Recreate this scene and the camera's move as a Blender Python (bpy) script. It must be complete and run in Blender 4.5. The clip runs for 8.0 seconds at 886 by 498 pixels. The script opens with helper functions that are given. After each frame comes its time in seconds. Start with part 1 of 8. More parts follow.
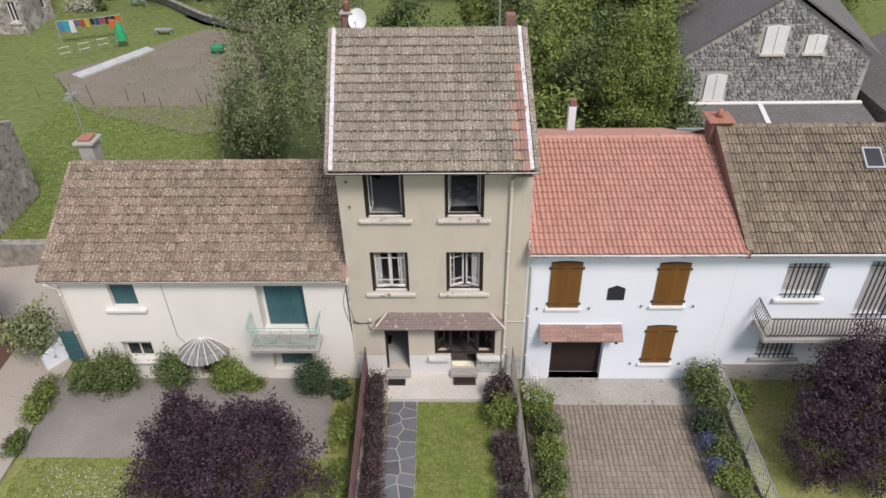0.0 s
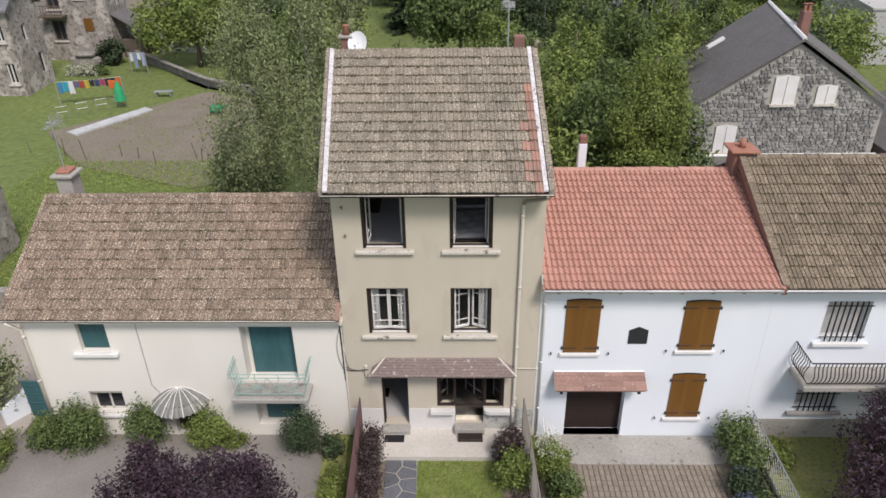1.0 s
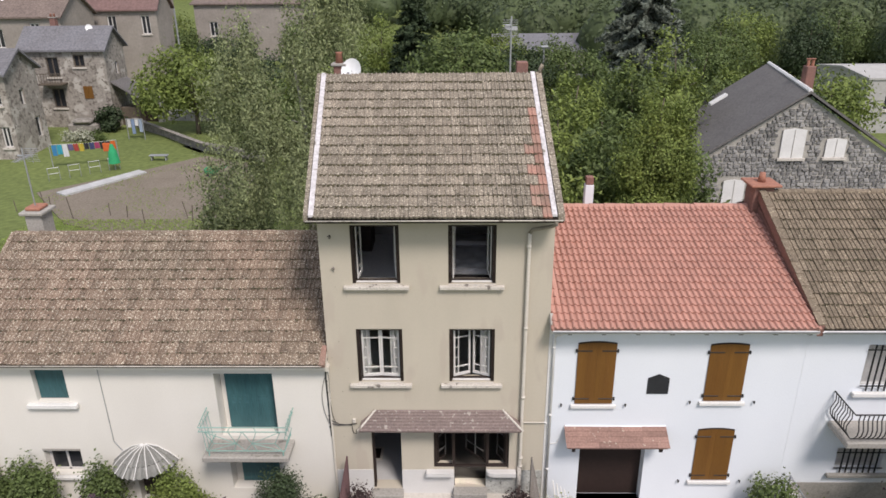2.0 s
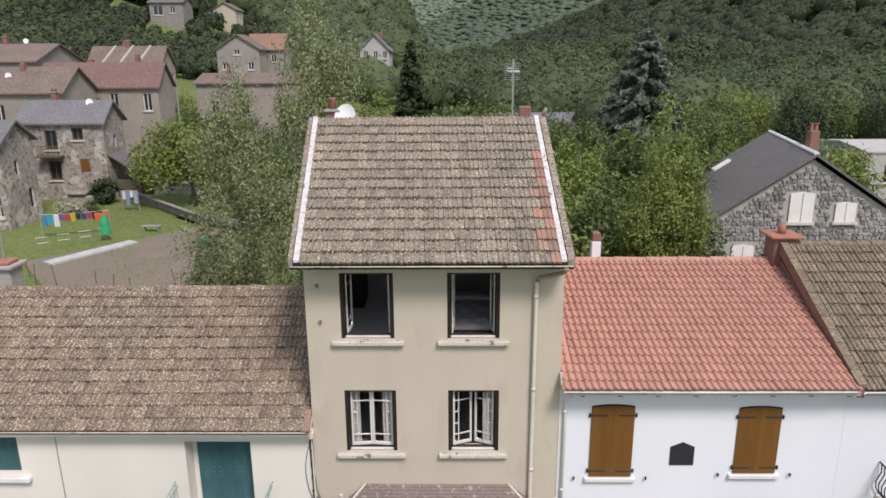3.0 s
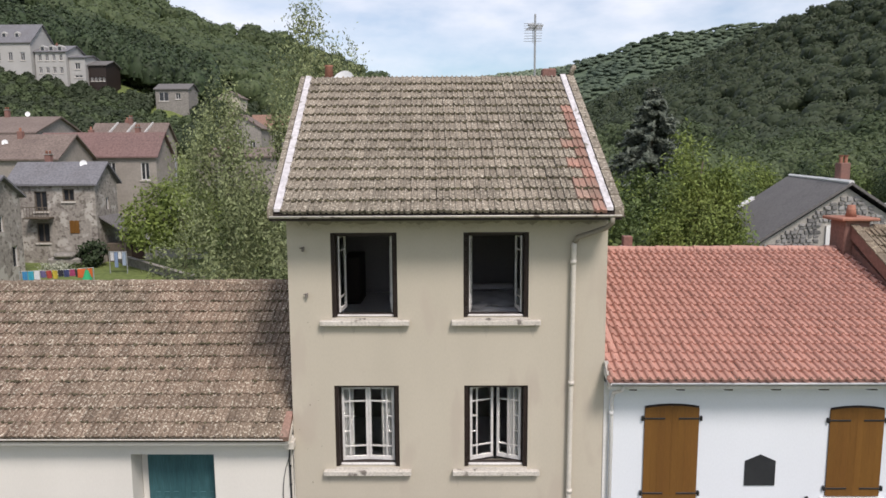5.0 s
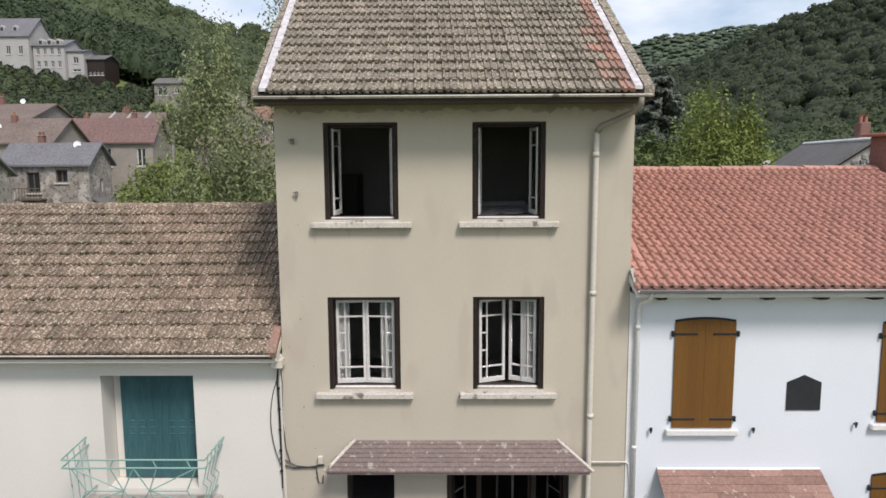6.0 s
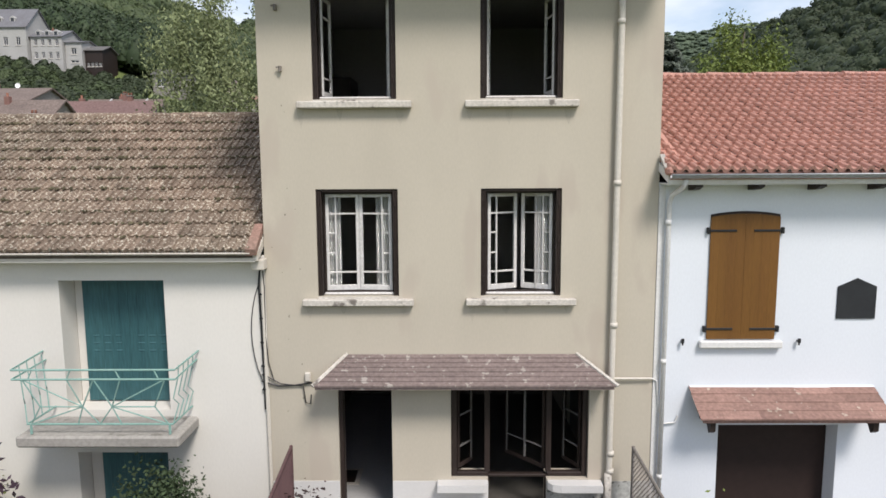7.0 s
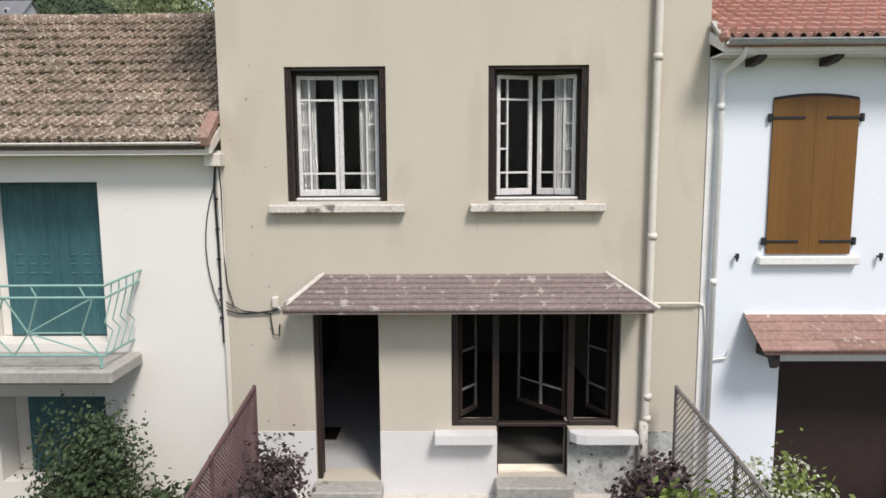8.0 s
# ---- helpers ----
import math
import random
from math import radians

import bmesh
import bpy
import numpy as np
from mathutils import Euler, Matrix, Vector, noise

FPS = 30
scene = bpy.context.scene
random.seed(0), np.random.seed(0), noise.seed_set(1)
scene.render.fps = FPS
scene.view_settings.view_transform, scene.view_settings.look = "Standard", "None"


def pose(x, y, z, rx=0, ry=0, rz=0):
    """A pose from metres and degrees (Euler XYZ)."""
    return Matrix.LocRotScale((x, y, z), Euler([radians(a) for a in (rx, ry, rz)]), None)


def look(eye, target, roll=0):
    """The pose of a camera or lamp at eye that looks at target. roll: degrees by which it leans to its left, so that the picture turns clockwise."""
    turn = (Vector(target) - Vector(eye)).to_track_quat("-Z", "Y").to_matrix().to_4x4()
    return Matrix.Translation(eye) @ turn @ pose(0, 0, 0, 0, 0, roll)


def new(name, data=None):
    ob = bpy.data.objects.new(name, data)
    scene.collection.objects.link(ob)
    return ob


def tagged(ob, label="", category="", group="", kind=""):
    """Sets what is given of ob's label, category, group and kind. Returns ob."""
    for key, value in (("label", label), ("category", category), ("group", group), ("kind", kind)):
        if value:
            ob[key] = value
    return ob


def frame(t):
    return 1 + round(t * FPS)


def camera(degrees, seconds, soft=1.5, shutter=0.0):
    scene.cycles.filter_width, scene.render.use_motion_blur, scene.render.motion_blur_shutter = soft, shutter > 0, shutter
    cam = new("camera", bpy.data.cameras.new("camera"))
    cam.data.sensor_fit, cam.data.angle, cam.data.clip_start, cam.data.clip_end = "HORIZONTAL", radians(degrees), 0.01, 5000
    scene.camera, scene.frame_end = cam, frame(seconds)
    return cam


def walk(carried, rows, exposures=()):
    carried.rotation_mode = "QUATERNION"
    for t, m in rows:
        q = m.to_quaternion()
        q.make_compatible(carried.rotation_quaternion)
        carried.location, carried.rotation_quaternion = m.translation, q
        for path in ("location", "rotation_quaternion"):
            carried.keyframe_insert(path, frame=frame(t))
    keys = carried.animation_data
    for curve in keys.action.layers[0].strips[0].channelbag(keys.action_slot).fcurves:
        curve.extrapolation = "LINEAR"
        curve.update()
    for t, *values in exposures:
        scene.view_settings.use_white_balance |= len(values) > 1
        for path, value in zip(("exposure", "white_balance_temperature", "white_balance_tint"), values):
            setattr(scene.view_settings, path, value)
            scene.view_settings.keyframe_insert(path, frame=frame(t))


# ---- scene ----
# ---------------------------------------------------------------- camera
cam = camera(65.0, 8.0, soft=1.6)
METRES = 16.2
BASE = pose(1.0, -16.96, 17.6, -35.5, 0.94, 1.04)
ROWS = [
    (0.0, 0.0, 0.0, 0.0, -0.0, 0.0, 0.0),
    (0.5, -0.0058, 0.0568, -0.0373, -0.08, 3.34, -0.09),
    (1.0, -0.0104, 0.1186, -0.0766, -0.17, 6.67, -0.16),
    (2.5, -0.0087, 0.284, -0.1455, -0.44, 16.76, -0.3),
    (3.0, -0.0099, 0.3301, -0.152, -0.54, 20.13, -0.28),
    (3.5, -0.0155, 0.3806, -0.1663, -0.6, 23.36, -0.28),
    (4.0, -0.018, 0.4324, -0.1838, -0.65, 25.63, -0.28),
    (5.5, -0.0281, 0.6102, -0.2567, -0.65, 28.11, -0.3),
    (6.0, -0.0291, 0.6698, -0.2848, -0.63, 28.1, -0.32),
    (6.5, -0.0291, 0.7265, -0.3112, -0.61, 28.05, -0.35),
    (7.0, -0.0301, 0.7883, -0.333, -0.57, 28.06, -0.34),
    (7.5, -0.0296, 0.8572, -0.3411, -0.58, 28.1, -0.36),
    (8.0, -0.0284, 0.9253, -0.3452, -0.64, 28.05, -0.3),
]
EXPOSURES = [(0.0, 0.75, 6550, 13.3), (1.2, 0.75, 6570, 13.6), (2.5, 0.78, 6650, 14.8), (4.2, 0.77, 6640, 14.6), (5.5, 0.74, 6570, 13.4), (6.5, 0.78, 6490, 11.6), (8.0, 0.95, 6470, 11.3)]
walk(cam, [(t, BASE @ pose(METRES * x, METRES * y, METRES * z, 90 + pitch, roll, yaw)) for t, x, y, z, yaw, pitch, roll in ROWS], EXPOSURES)

# ---------------------------------------------------------------- world and sun
TO_SUN = Vector((0.42, -0.75, 1.1)).normalized()
world = bpy.data.worlds.new("world")
scene.world = world
world.use_nodes = True
wn, wl = world.node_tree.nodes, world.node_tree.links
sky = wn.new("ShaderNodeTexSky")
sky.sky_type = "NISHITA"
sky.sun_disc = False
sky.sun_elevation = math.asin(TO_SUN.z)
sky.sun_rotation = math.atan2(TO_SUN.x, TO_SUN.y)
sky_scale = wn.new("ShaderNodeMix")
sky_scale.data_type, sky_scale.blend_type = "RGBA", "MULTIPLY"
sky_scale.inputs[0].default_value = 1.0
sky_scale.inputs[7].default_value = (1.1, 1.1, 1.1, 1)
coords = wn.new("ShaderNodeTexCoord")
stretch = wn.new("ShaderNodeMapping")
stretch.inputs["Scale"].default_value = (1.0, 1.0, 2.6)
puffs = wn.new("ShaderNodeTexNoise")
puffs.inputs["Scale"].default_value, puffs.inputs["Detail"].default_value = 2.3, 7
puffs.inputs["Roughness"].default_value = 0.55
cover = wn.new("ShaderNodeValToRGB")
cover.color_ramp.elements[0].position, cover.color_ramp.elements[1].position = 0.40, 0.62
cloud = wn.new("ShaderNodeMix")
cloud.data_type = "RGBA"
cloud.inputs[7].default_value = (7.3, 7.7, 8.4, 1)
wl.new(coords.outputs["Generated"], stretch.inputs[0])
wl.new(stretch.outputs[0], puffs.inputs["Vector"])
wl.new(puffs.outputs["Fac"], cover.inputs[0])
wl.new(sky.outputs[0], sky_scale.inputs[6])
wl.new(cover.outputs[0], cloud.inputs[0])
wl.new(sky_scale.outputs[2], cloud.inputs[6])
wl.new(cloud.outputs[2], wn["Background"].inputs[0])
wn["Background"].inputs[1].default_value = 0.078
sun_data = bpy.data.lights.new("sun", "SUN")
sun_data.energy, sun_data.angle, sun_data.color = 2.1, radians(15), (1.0, 0.945, 0.885)
sun = new("sun", sun_data)
sun.matrix_basis = look(TO_SUN * 60, (0, 0, 0))


# ---------------------------------------------------------------- materials
def material(name, base, other=None, big=0.6, small=14.0, rough=0.8, bump=0.25, metal=0.0, spread=0.0, island=False,
             speck=None, speck_scale=30.0, speck_cut=0.62, amount=0.55, stretch=(1, 1, 1), grain=0.35, depth=0.02, spec=0.3, thin=0.0, dark=None, dark_scale=9.0, dark_cut=0.58):
    """Base colour with large stains towards `other`, fine grain, specks, a share that differs from piece to piece, and fine relief."""
    m = bpy.data.materials.new(name)
    m.use_nodes = True
    n, l = m.node_tree.nodes, m.node_tree.links
    bsdf = n["Principled BSDF"]
    other = other or tuple(c * 0.7 for c in base)
    place = n.new("ShaderNodeNewGeometry")
    mapping = n.new("ShaderNodeMapping")
    mapping.inputs["Scale"].default_value = stretch
    l.new(place.outputs["Position"], mapping.inputs[0])

    def noise_at(scale, detail):
        t = n.new("ShaderNodeTexNoise")
        t.inputs["Scale"].default_value, t.inputs["Detail"].default_value = scale, detail
        l.new(mapping.outputs[0], t.inputs["Vector"])
        return t.outputs["Fac"]

    def ramp(sock, a, b):
        r = n.new("ShaderNodeMapRange")
        r.inputs[1].default_value, r.inputs[2].default_value = a, b
        l.new(sock, r.inputs[0])
        return r.outputs[0]

    def mix(fac, a, b, kind="MIX"):
        x = n.new("ShaderNodeMix")
        x.data_type, x.blend_type = "RGBA", kind
        for sock, i in ((fac, 0), (a, 6), (b, 7)):
            if isinstance(sock, (int, float)):
                x.inputs[i].default_value = sock
            elif isinstance(sock, tuple):
                x.inputs[i].default_value = (*sock, 1)
            else:
                l.new(sock, x.inputs[i])
        return x.outputs[2]

    large = ramp(noise_at(big, 5), 0.5 - 0.5 * (1 - amount * 0.6), 0.5 + 0.5 * (1 - amount * 0.6))
    colour = mix(large, base, other)
    fine = noise_at(small, 4)
    grey = n.new("ShaderNodeMapRange")
    grey.inputs[1].default_value, grey.inputs[2].default_value = 0.25, 0.75
    grey.inputs[3].default_value, grey.inputs[4].default_value = 1 - grain, 1 + grain
    l.new(fine, grey.inputs[0])
    tone = n.new("ShaderNodeCombineColor")
    for i in range(3):
        l.new(grey.outputs[0], tone.inputs[i])
    colour = mix(1.0, colour, tone.outputs[0], "MULTIPLY")
    if speck:
        colour = mix(ramp(noise_at(speck_scale, 3), speck_cut, speck_cut + 0.06), colour, speck)
    if dark:
        colour = mix(ramp(noise_at(dark_scale, 6), dark_cut, dark_cut + 0.07), colour, dark)
    if spread:
        if island:
            chance = place.outputs["Random Per Island"]
        else:
            chance = n.new("ShaderNodeObjectInfo").outputs["Random"]
        r = n.new("ShaderNodeMapRange")
        r.inputs[3].default_value, r.inputs[4].default_value = 1 - spread, 1 + spread
        l.new(chance, r.inputs[0])
        value = n.new("ShaderNodeHueSaturation")
        l.new(r.outputs[0], value.inputs["Value"])
        l.new(colour, value.inputs["Color"])
        colour = value.outputs[0]
    l.new(colour, bsdf.inputs["Base Color"])
    bsdf.inputs["Roughness"].default_value = rough
    bsdf.inputs["Metallic"].default_value = metal
    bsdf.inputs["Specular IOR Level"].default_value = spec
    if bump:
        b = n.new("ShaderNodeBump")
        b.inputs["Strength"].default_value, b.inputs["Distance"].default_value = bump, depth
        l.new(fine, b.inputs["Height"])
        l.new(b.outputs[0], bsdf.inputs["Normal"])
    if thin:
        t = n.new("ShaderNodeBsdfTranslucent")
        l.new(colour, t.inputs[0])
        s = n.new("ShaderNodeMixShader")
        s.inputs[0].default_value = thin
        l.new(bsdf.outputs[0], s.inputs[1])
        l.new(t.outputs[0], s.inputs[2])
        l.new(s.outputs[0], n["Material Output"].inputs[0])
    return m


def leafage(name, base, other, spread=0.35, big=0.8):
    return material(name, base, other, big=big, small=3.0, rough=0.6, bump=0, spread=spread, island=True, grain=0.25, spec=0.25, thin=0.25)


BEIGE = material("beige_render", (0.512, 0.462, 0.376), (0.425, 0.382, 0.31), big=0.9, small=45, bump=0.12, grain=0.035, depth=0.004, stretch=(1, 1, 0.35), speck=(0.45, 0.395, 0.325), speck_scale=1.5, speck_cut=0.57)
DRIP_SHADE = material("rain_streak_shade", (0.455, 0.41, 0.335), (0.41, 0.365, 0.3), big=3, small=30, grain=0.08, bump=0.05)
# Serves chips, the swan neck and the eave band that paints in shade.
BEIGE_DIRT_SHADE = material("beige_dirt_shade", (0.36, 0.32, 0.26), (0.22, 0.2, 0.17), big=2.5, small=40, grain=0.15, depth=0.006)
WHITE_WALL = material("white_render", (0.72, 0.75, 0.79), (0.64, 0.67, 0.71), big=0.45, small=40, bump=0.05, grain=0.03, depth=0.005, stretch=(1, 1, 0.5))
CREAM_WALL = material("cream_render", (0.71, 0.683, 0.628), (0.615, 0.588, 0.537), big=0.5, small=40, bump=0.05, grain=0.03, depth=0.005, stretch=(1, 1, 0.4))
PLINTH = material("white_plinth", (0.62, 0.61, 0.6), (0.53, 0.515, 0.49), big=1.0, small=30, grain=0.03, depth=0.005)
PLINTH_OLD = material("stained_plinth", (0.5, 0.5, 0.47), (0.25, 0.25, 0.23), big=3.0, small=18, grain=0.25, depth=0.008, speck=(0.12, 0.12, 0.11), speck_scale=9, speck_cut=0.6)
INSIDE = material("inside_wall", (0.42, 0.41, 0.4), (0.34, 0.33, 0.32), big=0.7, small=20, grain=0.05, bump=0.05)
# Darkened copy of the inside wall, with the ground-floor rooms' shade painted in.
INSIDE_SHADED = material("shaded_inside_wall", (0.13, 0.115, 0.1), (0.09, 0.08, 0.07), big=0.7, small=20, grain=0.05, bump=0.05)
INSIDE_FLOOR = material("inside_floor", (0.84, 0.83, 0.82), (0.78, 0.77, 0.76), big=1.0, small=20, grain=0.1, bump=0.05, rough=0.5)
TILE_OLD = material("weathered_tile", (0.252, 0.212, 0.168), (0.172, 0.15, 0.118), big=0.7, small=26, spread=0.16, dark=(0.07, 0.064, 0.045), dark_scale=13, dark_cut=0.605, grain=0.45, bump=0.5, depth=0.01,
                    speck=(0.43, 0.388, 0.315), speck_scale=24, speck_cut=0.565, rough=0.95)
TILE_OLD_STUFF = material("weathered_tile_rest", (0.252, 0.212, 0.168), (0.172, 0.15, 0.118), big=0.7, small=26, spread=0.16, dark=(0.07, 0.064, 0.045), dark_scale=13, dark_cut=0.605, island=True, grain=0.45, bump=0.5, depth=0.01,
                          speck=(0.43, 0.388, 0.315), speck_scale=24, speck_cut=0.565, rough=0.95)
TILE_BROWN = material("brown_tile", (0.226, 0.158, 0.118), (0.162, 0.134, 0.1), big=0.3, small=24, spread=0.2, dark=(0.085, 0.066, 0.05), dark_scale=11, dark_cut=0.62, grain=0.45, bump=0.5, depth=0.01,
                      speck=(0.46, 0.42, 0.34), speck_scale=24, speck_cut=0.58, rough=0.95)
TILE_BROWN_STUFF = material("brown_tile_rest", (0.226, 0.158, 0.118), (0.162, 0.134, 0.1), big=0.3, small=24, spread=0.2, dark=(0.085, 0.066, 0.05), dark_scale=11, dark_cut=0.62, island=True, grain=0.45, bump=0.5, depth=0.01,
                            speck=(0.46, 0.42, 0.34), speck_scale=24, speck_cut=0.58, rough=0.95)
TILE_MOSS = material("mossy_tile", (0.2, 0.158, 0.115), (0.152, 0.122, 0.09), big=0.7, small=24, spread=0.18, dark=(0.07, 0.055, 0.035), dark_scale=12, dark_cut=0.61, grain=0.45, bump=0.5, depth=0.01,
                     speck=(0.33, 0.28, 0.2), speck_scale=18, speck_cut=0.6, rough=0.95)
TILE_MOSS_STUFF = material("mossy_tile_rest", (0.2, 0.158, 0.115), (0.152, 0.122, 0.09), big=0.7, small=24, spread=0.18, dark=(0.07, 0.055, 0.035), dark_scale=12, dark_cut=0.61, island=True, grain=0.45, bump=0.5, depth=0.01,
                           speck=(0.33, 0.28, 0.2), speck_scale=18, speck_cut=0.6, rough=0.95)
TILE_RED = material("red_tile", (0.46, 0.247, 0.195), (0.39, 0.21, 0.168), big=1.0, small=30, spread=0.07, dark=(0.26, 0.15, 0.12), dark_scale=14, dark_cut=0.7, grain=0.16, bump=0.2, depth=0.006, rough=0.75)
TILE_RED_STUFF = material("red_tile_rest", (0.46, 0.247, 0.195), (0.39, 0.21, 0.168), big=1.0, small=30, spread=0.07, dark=(0.26, 0.15, 0.12), dark_scale=14, dark_cut=0.7, island=True, grain=0.16, bump=0.2, depth=0.006, rough=0.75)
TILE_NEW = material("newer_red_tile", (0.35, 0.18, 0.14), (0.25, 0.19, 0.15), big=2.0, small=24, spread=0.2, grain=0.3, bump=0.4, depth=0.008, rough=0.9)
HOOD_TILE = material("hood_tile", (0.215, 0.165, 0.152), (0.16, 0.125, 0.115), big=1.2, small=22, spread=0.05, grain=0.25, depth=0.006, speck=(0.33, 0.295, 0.265), speck_scale=9, speck_cut=0.605, rough=0.9)
GARAGE_TILE = material("garage_hood_tile", (0.27, 0.165, 0.135), (0.22, 0.135, 0.112), big=2.0, small=22, spread=0.2, grain=0.25, depth=0.006, speck=(0.4, 0.33, 0.27), speck_scale=8, speck_cut=0.66, rough=0.9)
WHITE_PAINT = material("white_paint", (0.72, 0.71, 0.69), (0.6, 0.59, 0.57), big=2.0, small=25, grain=0.08, rough=0.5, bump=0.08)
WINDOW_PAINT = material("worn_white_paint", (0.66, 0.64, 0.62), (0.5, 0.48, 0.46), big=4.0, small=30, grain=0.15, rough=0.6, bump=0.1)
SILL = material("concrete_sill", (0.6, 0.565, 0.51), (0.44, 0.4, 0.35), big=3.0, small=25, grain=0.2, depth=0.006, dark=(0.17, 0.15, 0.13), dark_scale=5.5, dark_cut=0.6)
FLASHING = material("worn_flashing", (0.6, 0.57, 0.58), (0.42, 0.4, 0.4), big=1.5, small=14, grain=0.25, rough=0.6, bump=0.2, dark=(0.2, 0.18, 0.15), dark_scale=4.5, dark_cut=0.58)
ZINC = material("zinc", (0.42, 0.43, 0.44), (0.3, 0.31, 0.32), big=2.0, small=20, grain=0.12, rough=0.5, metal=0.5, bump=0.08)
PIPE = material("pipe_cream", (0.62, 0.58, 0.51), (0.52, 0.48, 0.42), big=1.5, small=20, grain=0.08, rough=0.5, bump=0.05)
DARK_WOOD = material("dark_wood", (0.034, 0.023, 0.019), (0.022, 0.015, 0.013), big=3.0, small=20, grain=0.25, rough=0.55, stretch=(3, 3, 0.5), bump=0.15)
SHUTTER = material("brown_shutter", (0.175, 0.084, 0.019), (0.125, 0.055, 0.014), big=1.0, small=18, grain=0.12, rough=0.5, stretch=(4, 4, 0.4), bump=0.12, spread=0.06)
TEAL = material("teal_shutter", (0.05, 0.128, 0.138), (0.026, 0.078, 0.088), big=0.8, small=12, grain=0.22, rough=0.45, stretch=(4, 4, 0.4), bump=0.1, spread=0.06)
RAIL_GREEN = material("green_rail_paint", (0.2, 0.38, 0.33), (0.25, 0.36, 0.32), big=4.0, small=30, grain=0.12, rough=0.5, bump=0.1)
IRON = material("black_iron", (0.025, 0.025, 0.028), (0.04, 0.04, 0.04), big=4.0, small=30, grain=0.2, rough=0.45, metal=0.4, bump=0.1)
RUST = material("rusty_mesh", (0.085, 0.045, 0.05), (0.12, 0.07, 0.065), big=3.0, small=30, grain=0.25, rough=0.8, bump=0.1)
FENCE_GREY = material("grey_mesh", (0.16, 0.14, 0.12), (0.22, 0.2, 0.18), big=3.0, small=30, grain=0.25, rough=0.8, bump=0.1)
CONCRETE = material("concrete", (0.37, 0.35, 0.32), (0.26, 0.245, 0.22), big=0.8, small=18, grain=0.18, depth=0.006, dark=(0.17, 0.16, 0.14), dark_scale=4, dark_cut=0.62)
TERRACE = material("terrace_concrete", (0.56, 0.53, 0.485), (0.42, 0.385, 0.34), big=1.0, small=18, grain=0.12, depth=0.005)
ASPHALT = material("asphalt", (0.145, 0.13, 0.118), (0.27, 0.25, 0.23), big=0.42, small=30, grain=0.2, depth=0.006)
PALE_GROUND = material("pale_ground", (0.36, 0.325, 0.285), (0.3, 0.27, 0.235), big=0.4, small=20, grain=0.12, depth=0.006)
PAVER = material("paver", (0.25, 0.212, 0.17), (0.19, 0.16, 0.13), big=0.7, small=25, spread=0.1, grain=0.2, depth=0.006)
PAVER_STUFF = material("paver_rest", (0.25, 0.212, 0.17), (0.19, 0.16, 0.13), big=0.7, small=25, spread=0.1, island=True, grain=0.2, depth=0.006)
FLAG = material("slate_flag", (0.10, 0.105, 0.12), (0.14, 0.14, 0.15), big=1.2, small=16, spread=0.2, grain=0.2, depth=0.008)
MORTAR = material("mortar", (0.4, 0.38, 0.34), (0.3, 0.28, 0.25), big=2.0, small=25, grain=0.2, depth=0.006)
GROUND = material("meadow_ground", (0.14, 0.172, 0.05), (0.095, 0.122, 0.038), big=0.12, small=2.5, grain=0.3, depth=0.05, rough=0.95, bump=0.4)
WOODED = material("wooded_slope", (0.105, 0.135, 0.082), (0.07, 0.098, 0.066), big=0.006, small=0.09, grain=0.25, depth=1.0, rough=0.95, bump=0.5)
LAWN = material("lawn_ground", (0.15, 0.178, 0.045), (0.225, 0.215, 0.09), big=0.8, small=9, grain=0.3, depth=0.03, rough=0.95, bump=0.4)
SOIL = material("soil", (0.2, 0.17, 0.135), (0.155, 0.13, 0.1), big=0.5, small=8, grain=0.25, depth=0.03, rough=0.95)
STONE = material("grey_stone", (0.28, 0.272, 0.262), (0.19, 0.184, 0.178), big=1.5, small=12, spread=0.4, island=True, grain=0.3, depth=0.02)
STONE_WALL = material("rubble_wall", (0.27, 0.25, 0.225), (0.2, 0.185, 0.165), big=0.8, small=3.5, grain=0.4, depth=0.06, bump=0.6)
RUBBLE_RENDER = material("patched_rubble_render", (0.32, 0.29, 0.255), (0.24, 0.215, 0.19), big=0.5, small=5, grain=0.3, depth=0.04, bump=0.5, speck=(0.42, 0.39, 0.35), speck_scale=0.9, speck_cut=0.56, dark=(0.15, 0.13, 0.112), dark_scale=3.2, dark_cut=0.56)
GREY_WALL = material("grey_old_render", (0.33, 0.305, 0.28), (0.22, 0.2, 0.18), big=0.35, small=4, grain=0.25, depth=0.03)
PALE_WALL = material("pale_old_render", (0.33, 0.295, 0.26), (0.22, 0.195, 0.172), big=0.6, small=4, grain=0.12, depth=0.02)
FAR_WHITE = material("far_white_wall", (0.43, 0.42, 0.4), (0.35, 0.34, 0.325), big=0.3, small=3, grain=0.08)
FAR_CREAM = material("far_cream_wall", (0.5, 0.46, 0.36), (0.42, 0.38, 0.3), big=0.3, small=3, grain=0.08)
SLATE_ROOF = material("slate_roof", (0.115, 0.108, 0.105), (0.145, 0.137, 0.132), big=0.7, small=9, grain=0.3, rough=0.85, depth=0.02)
LIGHT_SLATE = material("light_slate_roof", (0.17, 0.17, 0.185), (0.13, 0.125, 0.13), big=0.5, small=6, grain=0.3, rough=0.85, depth=0.02)
FAR_RED = material("far_red_roof", (0.185, 0.115, 0.104), (0.145, 0.095, 0.088), big=0.3, small=5, grain=0.3, rough=0.9, depth=0.03)
FAR_BROWN = material("far_brown_roof", (0.19, 0.148, 0.126), (0.13, 0.1, 0.088), big=0.5, small=5, grain=0.35, rough=0.9, depth=0.03)
